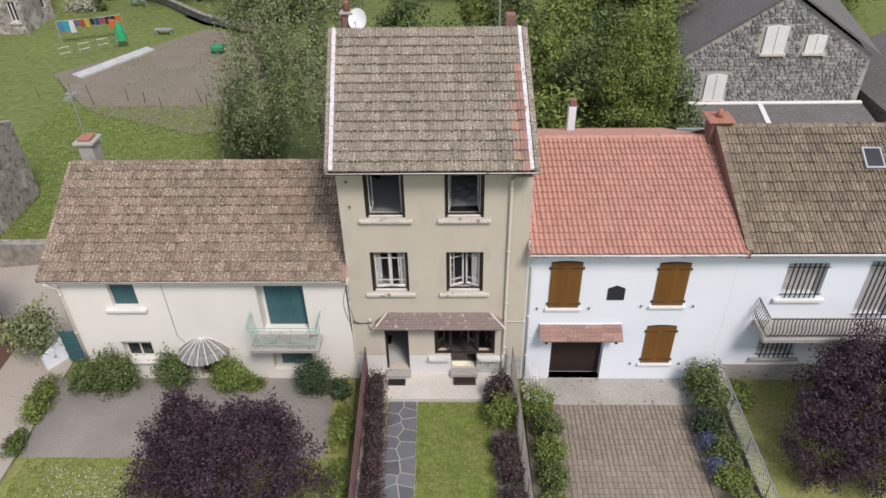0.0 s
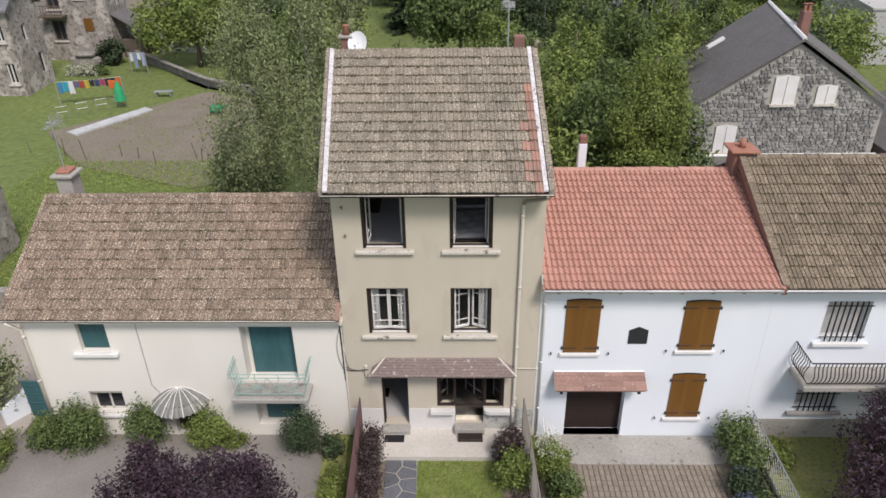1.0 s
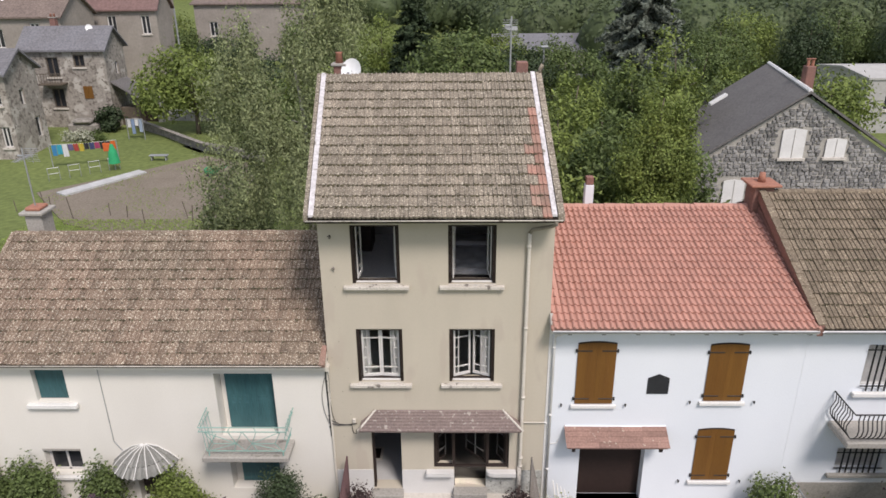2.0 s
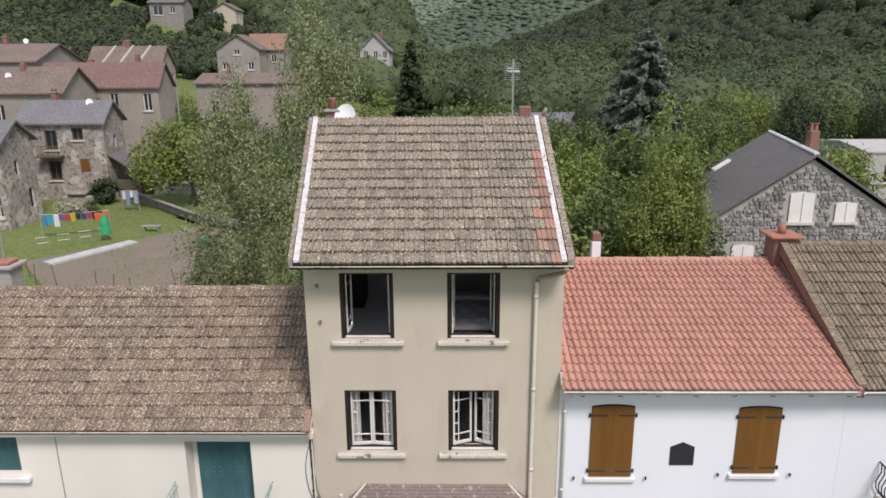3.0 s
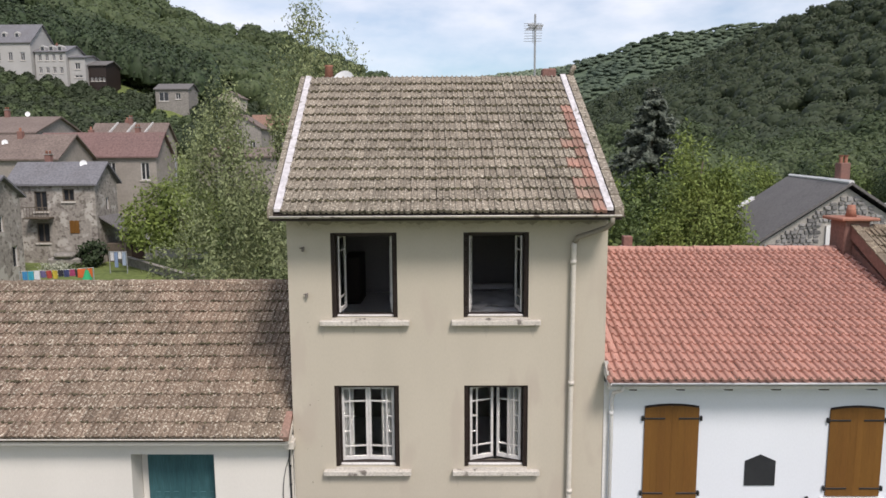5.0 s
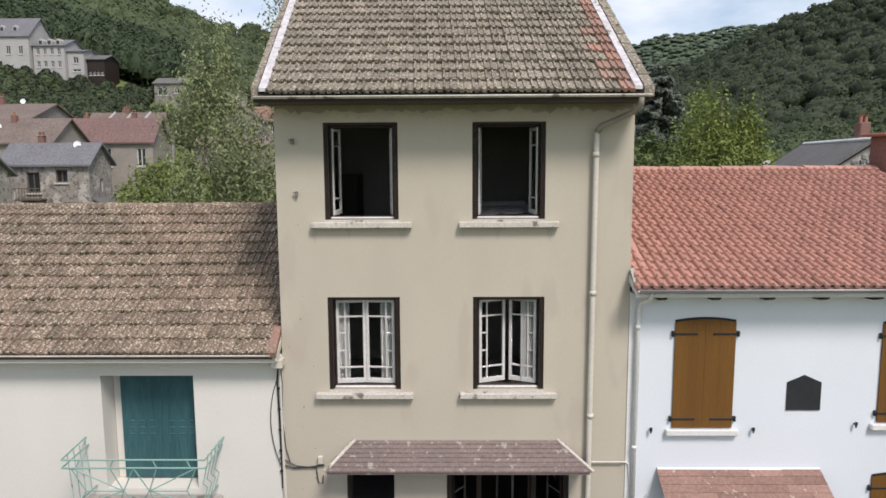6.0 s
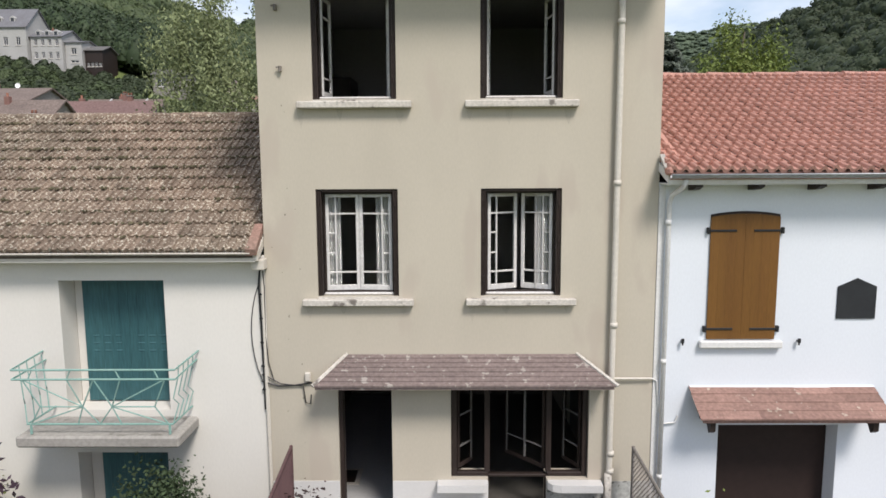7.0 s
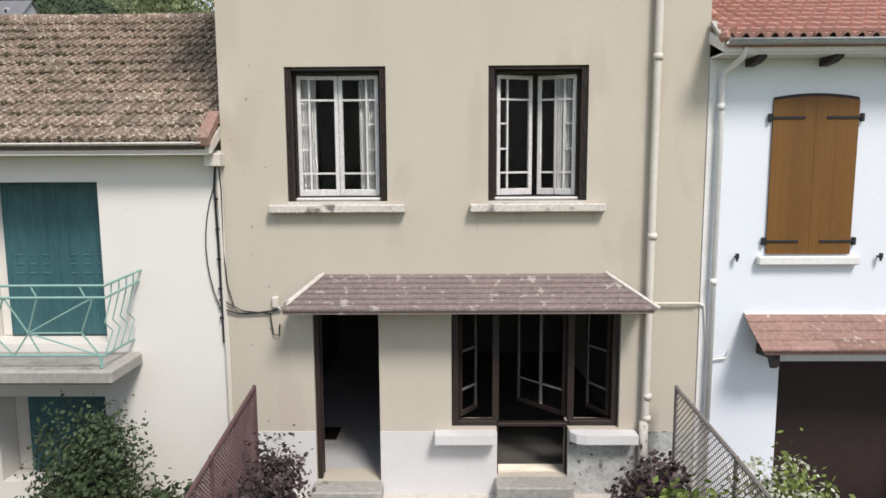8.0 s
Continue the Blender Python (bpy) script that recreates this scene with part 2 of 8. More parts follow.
BRICK = material("chimney_brick", (0.25, 0.125, 0.1), (0.17, 0.1, 0.085), big=2.0, small=16, grain=0.25, depth=0.01)
POT = material("clay_pot", (0.35, 0.16, 0.11), (0.28, 0.13, 0.09), big=3.0, small=16, grain=0.2)
MOSS = material("roof_moss", (0.075, 0.07, 0.04), (0.12, 0.1, 0.065), big=1.5, small=30, spread=0.35, island=True, grain=0.3, rough=0.95)
BARK = material("bark", (0.13, 0.105, 0.08), (0.085, 0.07, 0.055), big=3.0, small=18, grain=0.35, depth=0.03, stretch=(2, 2, 0.5), bump=0.5)
BIRCH = material("pale_bark", (0.42, 0.4, 0.36), (0.2, 0.185, 0.165), big=3.0, small=14, grain=0.3, depth=0.02, bump=0.3)
DARK_PANE = material("far_window_glass", (0.02, 0.022, 0.026), (0.035, 0.036, 0.04), big=1.0, small=3, grain=0.1, rough=0.15, bump=0, spec=0.5)
CURTAIN = material("lace_curtain", (0.72, 0.7, 0.68), (0.6, 0.58, 0.57), big=6.0, small=60, grain=0.12, rough=0.9, bump=0.1, thin=0.35)
DISH = material("dish_white", (0.8, 0.8, 0.8), (0.74, 0.74, 0.74), big=2.0, small=10, grain=0.04, rough=0.4, bump=0)
CANOPY = material("canopy_plastic", (0.3, 0.3, 0.28), (0.2, 0.2, 0.185), big=2.0, small=20, grain=0.1, rough=0.4, bump=0.05, thin=0.3)
SLAB_WHITE = material("white_cover", (0.5, 0.5, 0.5), (0.32, 0.32, 0.31), big=1.4, small=6, grain=0.1, depth=0.02)
SOLID_DARK = material("garage_dark", (0.017, 0.019, 0.022), (0.026, 0.028, 0.03), big=1.0, small=8, grain=0.15, rough=0.7, bump=0.05)
ROCK = material("cliff_rock", (0.14, 0.135, 0.125), (0.08, 0.085, 0.07), big=0.05, small=0.35, grain=0.4, depth=1.5, bump=0.8)
L_GREEN = leafage("green_leaf", (0.13, 0.17, 0.056), (0.085, 0.122, 0.042))
L_BRIGHT = leafage("bright_leaf", (0.205, 0.25, 0.06), (0.125, 0.17, 0.048))
L_WILLOW = leafage("willow_leaf", (0.27, 0.30, 0.15), (0.17, 0.205, 0.095), spread=0.4)
L_DARK = leafage("dark_leaf", (0.055, 0.08, 0.038), (0.042, 0.062, 0.03))
L_SPRUCE = leafage("spruce_needle", (0.165, 0.185, 0.145), (0.105, 0.125, 0.1))
L_ROSE = leafage("rose_leaf", (0.07, 0.1, 0.048), (0.05, 0.075, 0.036), spread=0.45)
L_PURPLE = leafage("purple_leaf", (0.072, 0.043, 0.058), (0.048, 0.03, 0.041), spread=0.5)
L_MAROON = leafage("maroon_leaf", (0.095, 0.06, 0.062), (0.065, 0.05, 0.045), spread=0.5)
L_GRASS = leafage("grass_blade", (0.17, 0.25, 0.05), (0.21, 0.25, 0.07), spread=0.3)
L_FLOWER = leafage("pale_flower", (0.5, 0.5, 0.42), (0.4, 0.42, 0.3), spread=0.2)
L_BLUE = leafage("blue_flower", (0.15, 0.16, 0.3), (0.09, 0.12, 0.16), spread=0.3)
L_FOREST = leafage("forest_leaf", (0.108, 0.136, 0.058), (0.05, 0.074, 0.036), spread=0.2, big=0.022)
L_FOREST_DARK = leafage("dark_forest_leaf", (0.058, 0.075, 0.038), (0.042, 0.057, 0.03), spread=0.1, big=0.03)
# Haze and cloud shade are painted into the ridge woods' leaf colour.
L_FOREST_MID = leafage("hazy_ridge_leaf", (0.13, 0.165, 0.10), (0.085, 0.118, 0.088), spread=0.06, big=0.006)
# Paler still: haze and sunlight painted into the far woods' leaves.
L_FOREST_FAR = leafage("hazy_far_leaf", (0.25, 0.295, 0.195), (0.15, 0.2, 0.145), spread=0.15, big=0.006)
GLASS = bpy.data.materials.new("window_glass")
GLASS.use_nodes = True
_g = GLASS.node_tree.nodes["Principled BSDF"]
_g.inputs["Base Color"].default_value = (0.9, 0.93, 0.93, 1)
_g.inputs["Transmission Weight"].default_value, _g.inputs["Roughness"].default_value, _g.inputs["IOR"].default_value = 1.0, 0.02, 1.1


FAR_ORANGE = material("far_orange_roof", (0.26, 0.15, 0.11), (0.2, 0.125, 0.095), big=0.3, small=5, grain=0.35, rough=0.9, depth=0.03)
HALL_FLOOR = material("hall_floor_tiles", (0.46, 0.455, 0.45), (0.38, 0.375, 0.37), big=1.5, small=20, grain=0.06, bump=0.05, rough=0.4)
HALL = material("hall_wall_paint", (0.42, 0.385, 0.345), (0.32, 0.29, 0.265), big=0.7, small=20, grain=0.05, bump=0.05)
BAR_PAINT = material("faded_bar_paint", (0.2, 0.19, 0.18), (0.13, 0.12, 0.115), big=3.0, small=20, grain=0.15, rough=0.6)
GARAGE_DOOR = material("garage_door_paint", (0.03, 0.017, 0.014), (0.02, 0.012, 0.01), big=1.0, small=12, grain=0.15, rough=0.7, bump=0.05)


def cloth(name, c):
    return material(name, c, tuple(v * 0.75 for v in c), big=3, small=20, grain=0.1, rough=0.9, bump=0.1)


# ---------------------------------------------------------------- mesh building
class Shape:
    """Collects vertices and faces of one mesh."""

    def __init__(self):
        self.v, self.f = [], []

    def add(self, verts, faces):
        k = len(self.v)
        self.v.extend(tuple(p) for p in verts)
        self.f.extend(tuple(i + k for i in face) for face in faces)
        return self

    def box(self, x0, y0, z0, x1, y1, z1, b=0.0, m=None):
        """A box, with chamfered edges where b is given."""
        x0, x1 = min(x0, x1), max(x0, x1)
        y0, y1 = min(y0, y1), max(y0, y1)
        z0, z1 = min(z0, z1), max(z0, z1)
        if not b:
            pts = [(x, y, z) for x in (x0, x1) for y in (y0, y1) for z in (z0, z1)]
            faces = [(0, 1, 3, 2), (4, 6, 7, 5), (0, 4, 5, 1), (2, 3, 7, 6), (0, 2, 6, 4), (1, 5, 7, 3)]
        else:
            b = min(b, (x1 - x0) * 0.45, (y1 - y0) * 0.45, (z1 - z0) * 0.45)
            lo, hi = (x0, y0, z0), (x1, y1, z1)
            pts, index = [], {}
            for c in range(8):
                s = [(c >> i) & 1 for i in range(3)]
                for a in range(3):
                    p = [(hi[i] if s[i] else lo[i]) if i == a else ((hi[i] - b) if s[i] else (lo[i] + b)) for i in range(3)]
                    index[c, a] = len(pts)
                    pts.append(p)
            faces = [tuple(index[c, a] for a in range(3)) for c in range(8)]
            for a in range(3):
                i, j = (a + 1) % 3, (a + 2) % 3
                for s in (0, 1):
                    faces.append(tuple(index[(s << a) | (p << i) | (q << j), a] for p, q in ((0, 0), (1, 0), (1, 1), (0, 1))))
                for p in (0, 1):
                    for q in (0, 1):
                        c0 = (p << i) | (q << j)
                        c1 = c0 | (1 << a)
                        faces.append((index[c0, i], index[c1, i], index[c1, j], index[c0, j]))
        if m is not None:
            pts = [tuple(m @ Vector(p)) for p in pts]
        return self.add(pts, faces)

    def prism(self, poly, offset):
        """A polygon in space pushed along offset."""
        n, o = len(poly), Vector(offset)
        pts = [tuple(p) for p in poly] + [tuple(Vector(p) + o) for p in poly]
        faces = [tuple(range(n)), tuple(range(2 * n - 1, n - 1, -1))] + [(i, (i + 1) % n, n + (i + 1) % n, n + i) for i in range(n)]
        return self.add(pts, faces)

    def tube(self, points, r, n=8, close=True):
        """A round bar along points; r is one radius or one for each point."""
        points = [Vector(p) for p in points]
        rs = r if isinstance(r, (list, tuple)) else [r] * len(points)
        verts, faces = [], []
        side = None
        for i, p in enumerate(points):
            way = (points[min(i + 1, len(points) - 1)] - points[max(i - 1, 0)]).normalized()
            if side is None:
                side = way.cross(Vector((0.3, 0.2, 1.0))).normalized() if abs(way.z) < 0.9 else Vector((1, 0, 0))
            side = (side - way * side.dot(way)).normalized()
            up = way.cross(side)
            for k in range(n):
                a = 2 * math.pi * k / n
                verts.append(p + (side * math.cos(a) + up * math.sin(a)) * rs[i])
        for i in range(len(points) - 1):
            for k in range(n):
                faces.append((i * n + k, i * n + (k + 1) % n, (i + 1) * n + (k + 1) % n, (i + 1) * n + k))
        if close:
            faces += [tuple(range(n - 1, -1, -1)), tuple(range((len(points) - 1) * n, len(points) * n))]
        return self.add(verts, faces)

    def wall(self, xs, zs, y0, y1, holes, axis="x"):
        """An upright wall between y0 and y1 with rectangular holes (x0, z0, x1, z1) through it."""
        gx = sorted({*xs, *(h[0] for h in holes), *(h[2] for h in holes)})
        gz = sorted({*zs, *(h[1] for h in holes), *(h[3] for h in holes)})

        def solid(i, j):
            if not (0 <= i < len(gx) - 1 and 0 <= j < len(gz) - 1):
                return False
            cx, cz = (gx[i] + gx[i + 1]) / 2, (gz[j] + gz[j + 1]) / 2
            return not any(h[0] < cx < h[2] and h[1] < cz < h[3] for h in holes)

        def put(x, y, z):
            return (x, y, z) if axis == "x" else (y, x, z)

        for i in range(len(gx) - 1):
            for j in range(len(gz) - 1):
                if not solid(i, j):
                    continue
                a, b, c, d = gx[i], gx[i + 1], gz[j], gz[j + 1]
                self.add([put(a, y0, c), put(b, y0, c), put(b, y0, d), put(a, y0, d)], [(0, 1, 2, 3)])
                self.add([put(a, y1, c), put(b, y1, c), put(b, y1, d), put(a, y1, d)], [(3, 2, 1, 0)])
                for gone, p, q in ((not solid(i - 1, j), (a, c), (a, d)), (not solid(i + 1, j), (b, d), (b, c)),
                                   (not solid(i, j - 1), (b, c), (a, c)), (not solid(i, j + 1), (a, d), (b, d))):
                    if gone:
                        self.add([put(p[0], y0, p[1]), put(q[0], y0, q[1]), put(q[0], y1, q[1]), put(p[0], y1, p[1])], [(0, 1, 2, 3)])
        return self

    def mesh(self, name, smooth=False):
        me = bpy.data.meshes.new(name)
        me.from_pydata(self.v, [], self.f)
        if smooth:
            me.polygons.foreach_set("use_smooth", [True] * len(me.polygons))
        me.update()
        return me


PLACED = {}


def thing(name, at, label, category, group="", kind=""):
    ob = new(name)
    ob.matrix_basis = Matrix.Translation(at)
    ob.empty_display_size = 0.1
    PLACED[ob] = ob.matrix_basis.copy()
    return tagged(ob, label, category, group, kind)


def part(name, shape, mat, parent=None, label="", smooth=False, kind=""):
    """One mesh, given in world coordinates, under a thing or under a part."""
    me = shape.mesh(name, smooth) if isinstance(shape, Shape) else shape
    if not me.materials:
        me.materials.append(mat)
    ob = new(name, me)
    PLACED[ob] = Matrix()
    if parent is not None:
        ob.parent = parent
        ob.matrix_parent_inverse = PLACED[parent].inverted()
    return tagged(ob, label, kind=kind)


def solo(name, shape, mat, label, category, group="", kind="", smooth=False):
    """A thing that is a single mesh."""
    return tagged(part(name, shape, mat, None, smooth=smooth), label, category, group, kind)


def piece(name, me, parent, m):
    ob = new(name, me)
    ob.parent = parent
    ob.matrix_parent_inverse = PLACED[parent].inverted()
    ob.matrix_basis = m
    return ob


# ---------------------------------------------------------------- ground and hills
CRESTS = [
    ([(-330, 190, 104), (-260, 230, 100), (-170, 280, 88), (-133, 320, 72), (-125, 340, 68), (-108, 360, 70), (-94, 375, 70), (-75, 390, 63), (-62, 400, 57), (-38, 404, 48), (-28, 405, 43), (-19, 405, 34), (-12, 405, 18)], 285),
    ([(420, 60, 104), (330, 120, 94), (260, 200, 88), (200, 240, 80), (170, 300, 69), (150, 380, 62), (108, 600, 46), (49, 900, 26), (-20, 1100, 8)], 200),
    ([(-60, 1290, 60), (-26, 1290, 79), (52, 1290, 112), (134, 1290, 136), (255, 1290, 183), (395, 1290, 226), (551, 1290, 241), (800, 1250, 248)], 520),
    ([(-700, 2000, 235), (-124, 2000, 196), (50, 2000, 224), (255, 2000, 248), (520, 2000, 270), (1100, 1900, 300)], 900),
]


def hill_heights(x, y):
    """The height of the land: a flat valley floor between wooded ridges."""
    h = np.zeros_like(x)
    for turn, (pts, w) in enumerate(CRESTS):
        best, top = np.full_like(x, 1e9), np.zeros_like(x)
        for (ax, ay, az), (bx, by, bz) in zip(pts, pts[1:]):
            s = np.clip(((x - ax) * (bx - ax) + (y - ay) * (by - ay)) / ((bx - ax) ** 2 + (by - ay) ** 2), 0, 1)
            d = np.hypot(x - ax - s * (bx - ax), y - ay - s * (by - ay))
            near = d < best
            best, top = np.where(near, d, best), np.where(near, az + s * (bz - az), top)
        s = np.clip(1 - best / w, 0, 1)
        rise = top * s ** (1.15 if w > 500 else 1.8)
        if turn == 0:  # the western ridge breaks off in a cliff above the valley
            rise = rise * np.clip((-x / np.maximum(y + 13, 40) - 0.022) / 0.045, 0, 1) ** 0.8
        h = np.maximum(h, rise)
    h = h + 5.5 * np.exp(-((x + 90) / 20) ** 2 - ((y - 160) / 15) ** 2) + 4.2 * np.exp(-((x + 63) / 11) ** 2 - ((y - 156) / 11) ** 2)
    return h + np.where(h > 3, 2.2 * np.sin(x * 0.045 + 1) * np.cos(y * 0.037), 0) * np.clip(h / 20, 0, 1)


def hill(x, y):
    return float(hill_heights(np.array([float(x)]), np.array([float(y)]))[0])


gx = np.concatenate([np.linspace(-3000, -420, 20), np.linspace(-400, 400, 101), np.linspace(420, 3000, 20)])
gy = np.concatenate([np.linspace(-1500, -60, 10), np.linspace(-40, 1200, 156), np.linspace(1240, 3200, 50)])
XX, YY = np.meshgrid(gx, gy)
ZZ = hill_heights(XX, YY) - 0.05
land = Shape()
land.v = [tuple(p) for p in np.stack([XX.ravel(), YY.ravel(), ZZ.ravel()], 1).tolist()]
nx = len(gx)
land.f = [(j * nx + i, j * nx + i + 1, (j + 1) * nx + i + 1, (j + 1) * nx + i) for j in range(len(gy) - 1) for i in range(nx - 1)]
ground = solo("ground", land, GROUND, "green valley floor and grassy hillsides round the village", "ground", kind="structure", smooth=True)
ground.data.materials.append(WOODED)
ground.data.polygons.foreach_set("material_index", [1 if land.v[f[0]][1] > 205 and land.v[f[0]][2] > 1.5 else 0 for f in land.f])


def slab(name, poly, z0, z1, mat, label, category):
    s = Shape().prism([(x, y, z0) for x, y in poly], (0, 0, z1 - z0))
    return solo(name, s, mat, label, category, kind="structure")


slab("terrace", [(-2.3, -1.2), (2.85, -1.2), (2.95, -0.005), (-2.4, -0.005)], -0.05, 0.30, TERRACE, "pale concrete terrace in front of the tall house", "terrace")
slab("lawn", [(-0.27, -8), (2.2, -8), (1.95, -1.2), (-0.43, -1.2)], -0.05, 0.14, LAWN, "patchy green lawn beside the slate path", "lawn")
slab("flower_bed_west", [(-2.2, -8), (-1.2, -8), (-1.33, -1.2), (-2.3, -1.2)], -0.05, 0.12, SOIL, "bare soil bed along the rusty fence", "flower bed")
slab("flower_bed_east", [(2.2, -8), (3.0, -8), (2.85, -1.2), (1.95, -1.2)], -0.05, 0.12, SOIL, "soil bed with shrubs along the grey fence", "flower bed")
slab("yard", [(-12.72, -3.4), (-3.2, -3.4), (-3.3, -0.02), (-12.9, -0.02)], -0.05, 0.02, ASPHALT, "worn grey asphalt yard before the cream house", "yard")
slab("front_grass", [(-12.72, -12), (-2.4, -12), (-2.6, -3.4), (-12.72, -3.4)], -0.05, 0.04, LAWN, "mown grass with small flowers beside the yard", "grass")
slab("green_strip", [(-3.2, -3.4), (-2.45, -3.4), (-2.6, -0.02), (-3.3, -0.02)], -0.05, 0.05, LAWN, "grassy strip beside the rusty fence", "grass")
slab("garage_apron", [(3.2, -1.2), (9.5, -1.2), (9.5, -0.02), (3.2, -0.02)], -0.05, 0.03, CONCRETE, "grey concrete apron in front of the garage", "apron")
slab("side_bed", [(3.15, -12), (4.2, -12), (4.24, -1.2), (3.1, -1.2)], -0.05, 0.06, SOIL, "planted bed between fence and driveway", "flower bed")
slab("east_bed", [(8.3, -12), (9.5, -12), (9.5, -1.2), (8.28, -1.2)], -0.05, 0.06, SOIL, "planted bed with lavender along the driveway", "flower bed")
slab("east_yard", [(9.75, -12), (17, -12), (17, -0.02), (9.75, -0.02)], -0.05, 0.0, LAWN, "shaded lawn in front of the white house with bars", "grass")
slab("west_lane", [(-30, -12), (-12.74, -12), (-12.95, 3.0), (-14.2, 6.5), (-30, 8)], -0.05, 0.01, PALE_GROUND, "pale bare lane beside the cream house", "lane")
slab("vegetable_plot", [(-27, 28.5), (-22, 22.5), (-14, 19), (-11, 21), (-12, 28), (-15, 36), (-19, 38), (-22, 34)], -0.05, 0.03, SOIL, "bare grey-brown vegetable plot behind the houses", "garden plot")


# ---------------------------------------------------------------- roofs
def tile_mesh(name, w, length, profile, lift, mat):
    """A roof tile: profile across, lying up the slope, its lower edge lifted over the course below."""
    s = Shape()
    low = [(x * w, 0.0, z + lift) for x, z in profile]
    high = [(x * w, length, z) for x, z in profile]
    foot = [(x * w, 0.0, z + lift - 0.055) for x, z in profile]
    n = len(profile)
    s.add(low + high + foot, [(i, i + 1, n + i + 1, n + i) for i in range(n - 1)] + [(2 * n + i, 2 * n + i + 1, i + 1, i) for i in range(n - 1)])
    me = s.mesh(name)
    me.materials.append(mat)
    return me


FLAT_TILE = [(0.0, 0.004), (0.05, 0.040), (0.17, 0.040), (0.22, 0.010), (0.46, 0.010), (0.51, 0.034), (0.62, 0.034), (0.67, 0.010), (0.96, 0.008), (1.02, 0.004)]
WAVE_TILE = [(0.0, 0.02), (0.12, 0.056), (0.28, 0.07), (0.44, 0.052), (0.56, 0.02), (0.78, 0.008), (1.02, 0.018)]


def roof_frame(x, ye, ze, yr, zr):
    up = Vector((0, yr - ye, zr - ze)).normalized()
    m = Matrix.Identity(4)
    m.col[0][:3], m.col[1][:3], m.col[2][:3], m.col[3][:3] = (1, 0, 0), up, Vector((1, 0, 0)).cross(up), (x, ye, ze)
    return m, (Vector((0, yr - ye, zr - ze))).length


def tiled_slope(roof, x0, x1, ye, ze, yr, zr, shear, courses, columns, profile, mats, pick, seed, odd=None, sag=0.0, lip=0.05, loose=1.0):
    """Courses of tiles up one slope: those that pick chooses as pieces, the rest joined."""
    rng = random.Random(seed)
    m, length = roof_frame(x0, ye, ze, yr, zr)
    w, e = (x1 - x0) / columns, length / courses
    me = tile_mesh("tile", w, e * 1.12, profile, lip, mats[0])
    red = tile_mesh("tile", w, e * 1.12, profile, lip, odd[1]) if odd else None
    rest = Shape()
    n = len(profile)
    for r in range(courses):
        lean = shear * (yr - ye) * r / courses
        for c in range(columns):
            dip = -sag * math.sin(math.pi * (c + 0.5) / columns) * math.sin(math.pi * r / courses)
            t = m @ pose(c * w + lean + rng.uniform(-.004, .004), r * e + rng.uniform(-.008, .008), 0.004 + dip + rng.uniform(0, .012),
                         rng.uniform(-1.0, 1.0) * loose, rng.uniform(-1.3, 1.3) * loose, rng.uniform(-1.3, 1.3) * loose)
            use = red if odd and odd[0](r, c) else me
            if pick(r, c) or use is red:
                piece("tile", use, roof, t)
            else:
                low = [t @ Vector((x * w, 0, z + lip)) for x, z in profile]
                high = [t @ Vector((x * w, e * 1.12, z)) for x, z in profile]
                foot = [t @ Vector((x * w, 0, z + lip - 0.055)) for x, z in profile]
                rest.add(low + high + foot, [(i, i + 1, n + i + 1, n + i) for i in range(n - 1)] + [(2 * n + i, 2 * n + i + 1, i + 1, i) for i in range(n - 1)])
    if rest.v:
        part("tiles", rest, mats[1], roof, kind="stuff")
    # plain back slope with battened courses
    back = Shape()
    depth = yr + (yr - ye)
    for r in range(courses):
        a, b = r / courses, (r + 1.1) / courses
        lean = shear * (yr - ye)
        ya, yb = depth - (yr - ye) * a, depth - (yr - ye) * b
        za, zb = ze + (zr - ze) * a, ze + (zr - ze) * b
        back.add([(x0 + lean * (2 - a), ya, za + 0.05), (x1 + lean * (2 - a), ya, za + 0.05), (x1 + lean * (2 - b), yb, zb + 0.01), (x0 + lean * (2 - b), yb, zb + 0.01)], [(0, 1, 2, 3)])
    part("back_tiles", back, mats[1], roof, kind="stuff")


def ridge_row(roof, x0, x1, y, z, mat, r=0.12, step=0.36, seed=1, rough=1.0):
    rng = random.Random(seed)
    s = Shape()
    n = 7
    ring0 = [(0.0, -math.cos(math.pi * k / (n - 1)) * r * 1.08, math.sin(math.pi * k / (n - 1)) * r * 0.95) for k in range(n)]
    ring1 = [(step * 1.1, p[1] * 0.86, p[2] * 0.86) for p in ring0]
    s.add(ring0 + ring1, [(k, k + 1, n + k + 1, n + k) for k in range(n - 1)] + [tuple(range(n))])
    me = s.mesh("ridge_tile")
    me.materials.append(mat)
    count = int((x1 - x0) / step)
    for i in range(count):
        piece("ridge_tile", me, roof, pose(x0 + i * (x1 - x0) / count, y, z - 0.035 + rng.uniform(-.008, .008) * rough, rng.uniform(-2, 2) * rough, rng.uniform(-1, 1) * rough, rng.uniform(-2, 2) * rough))


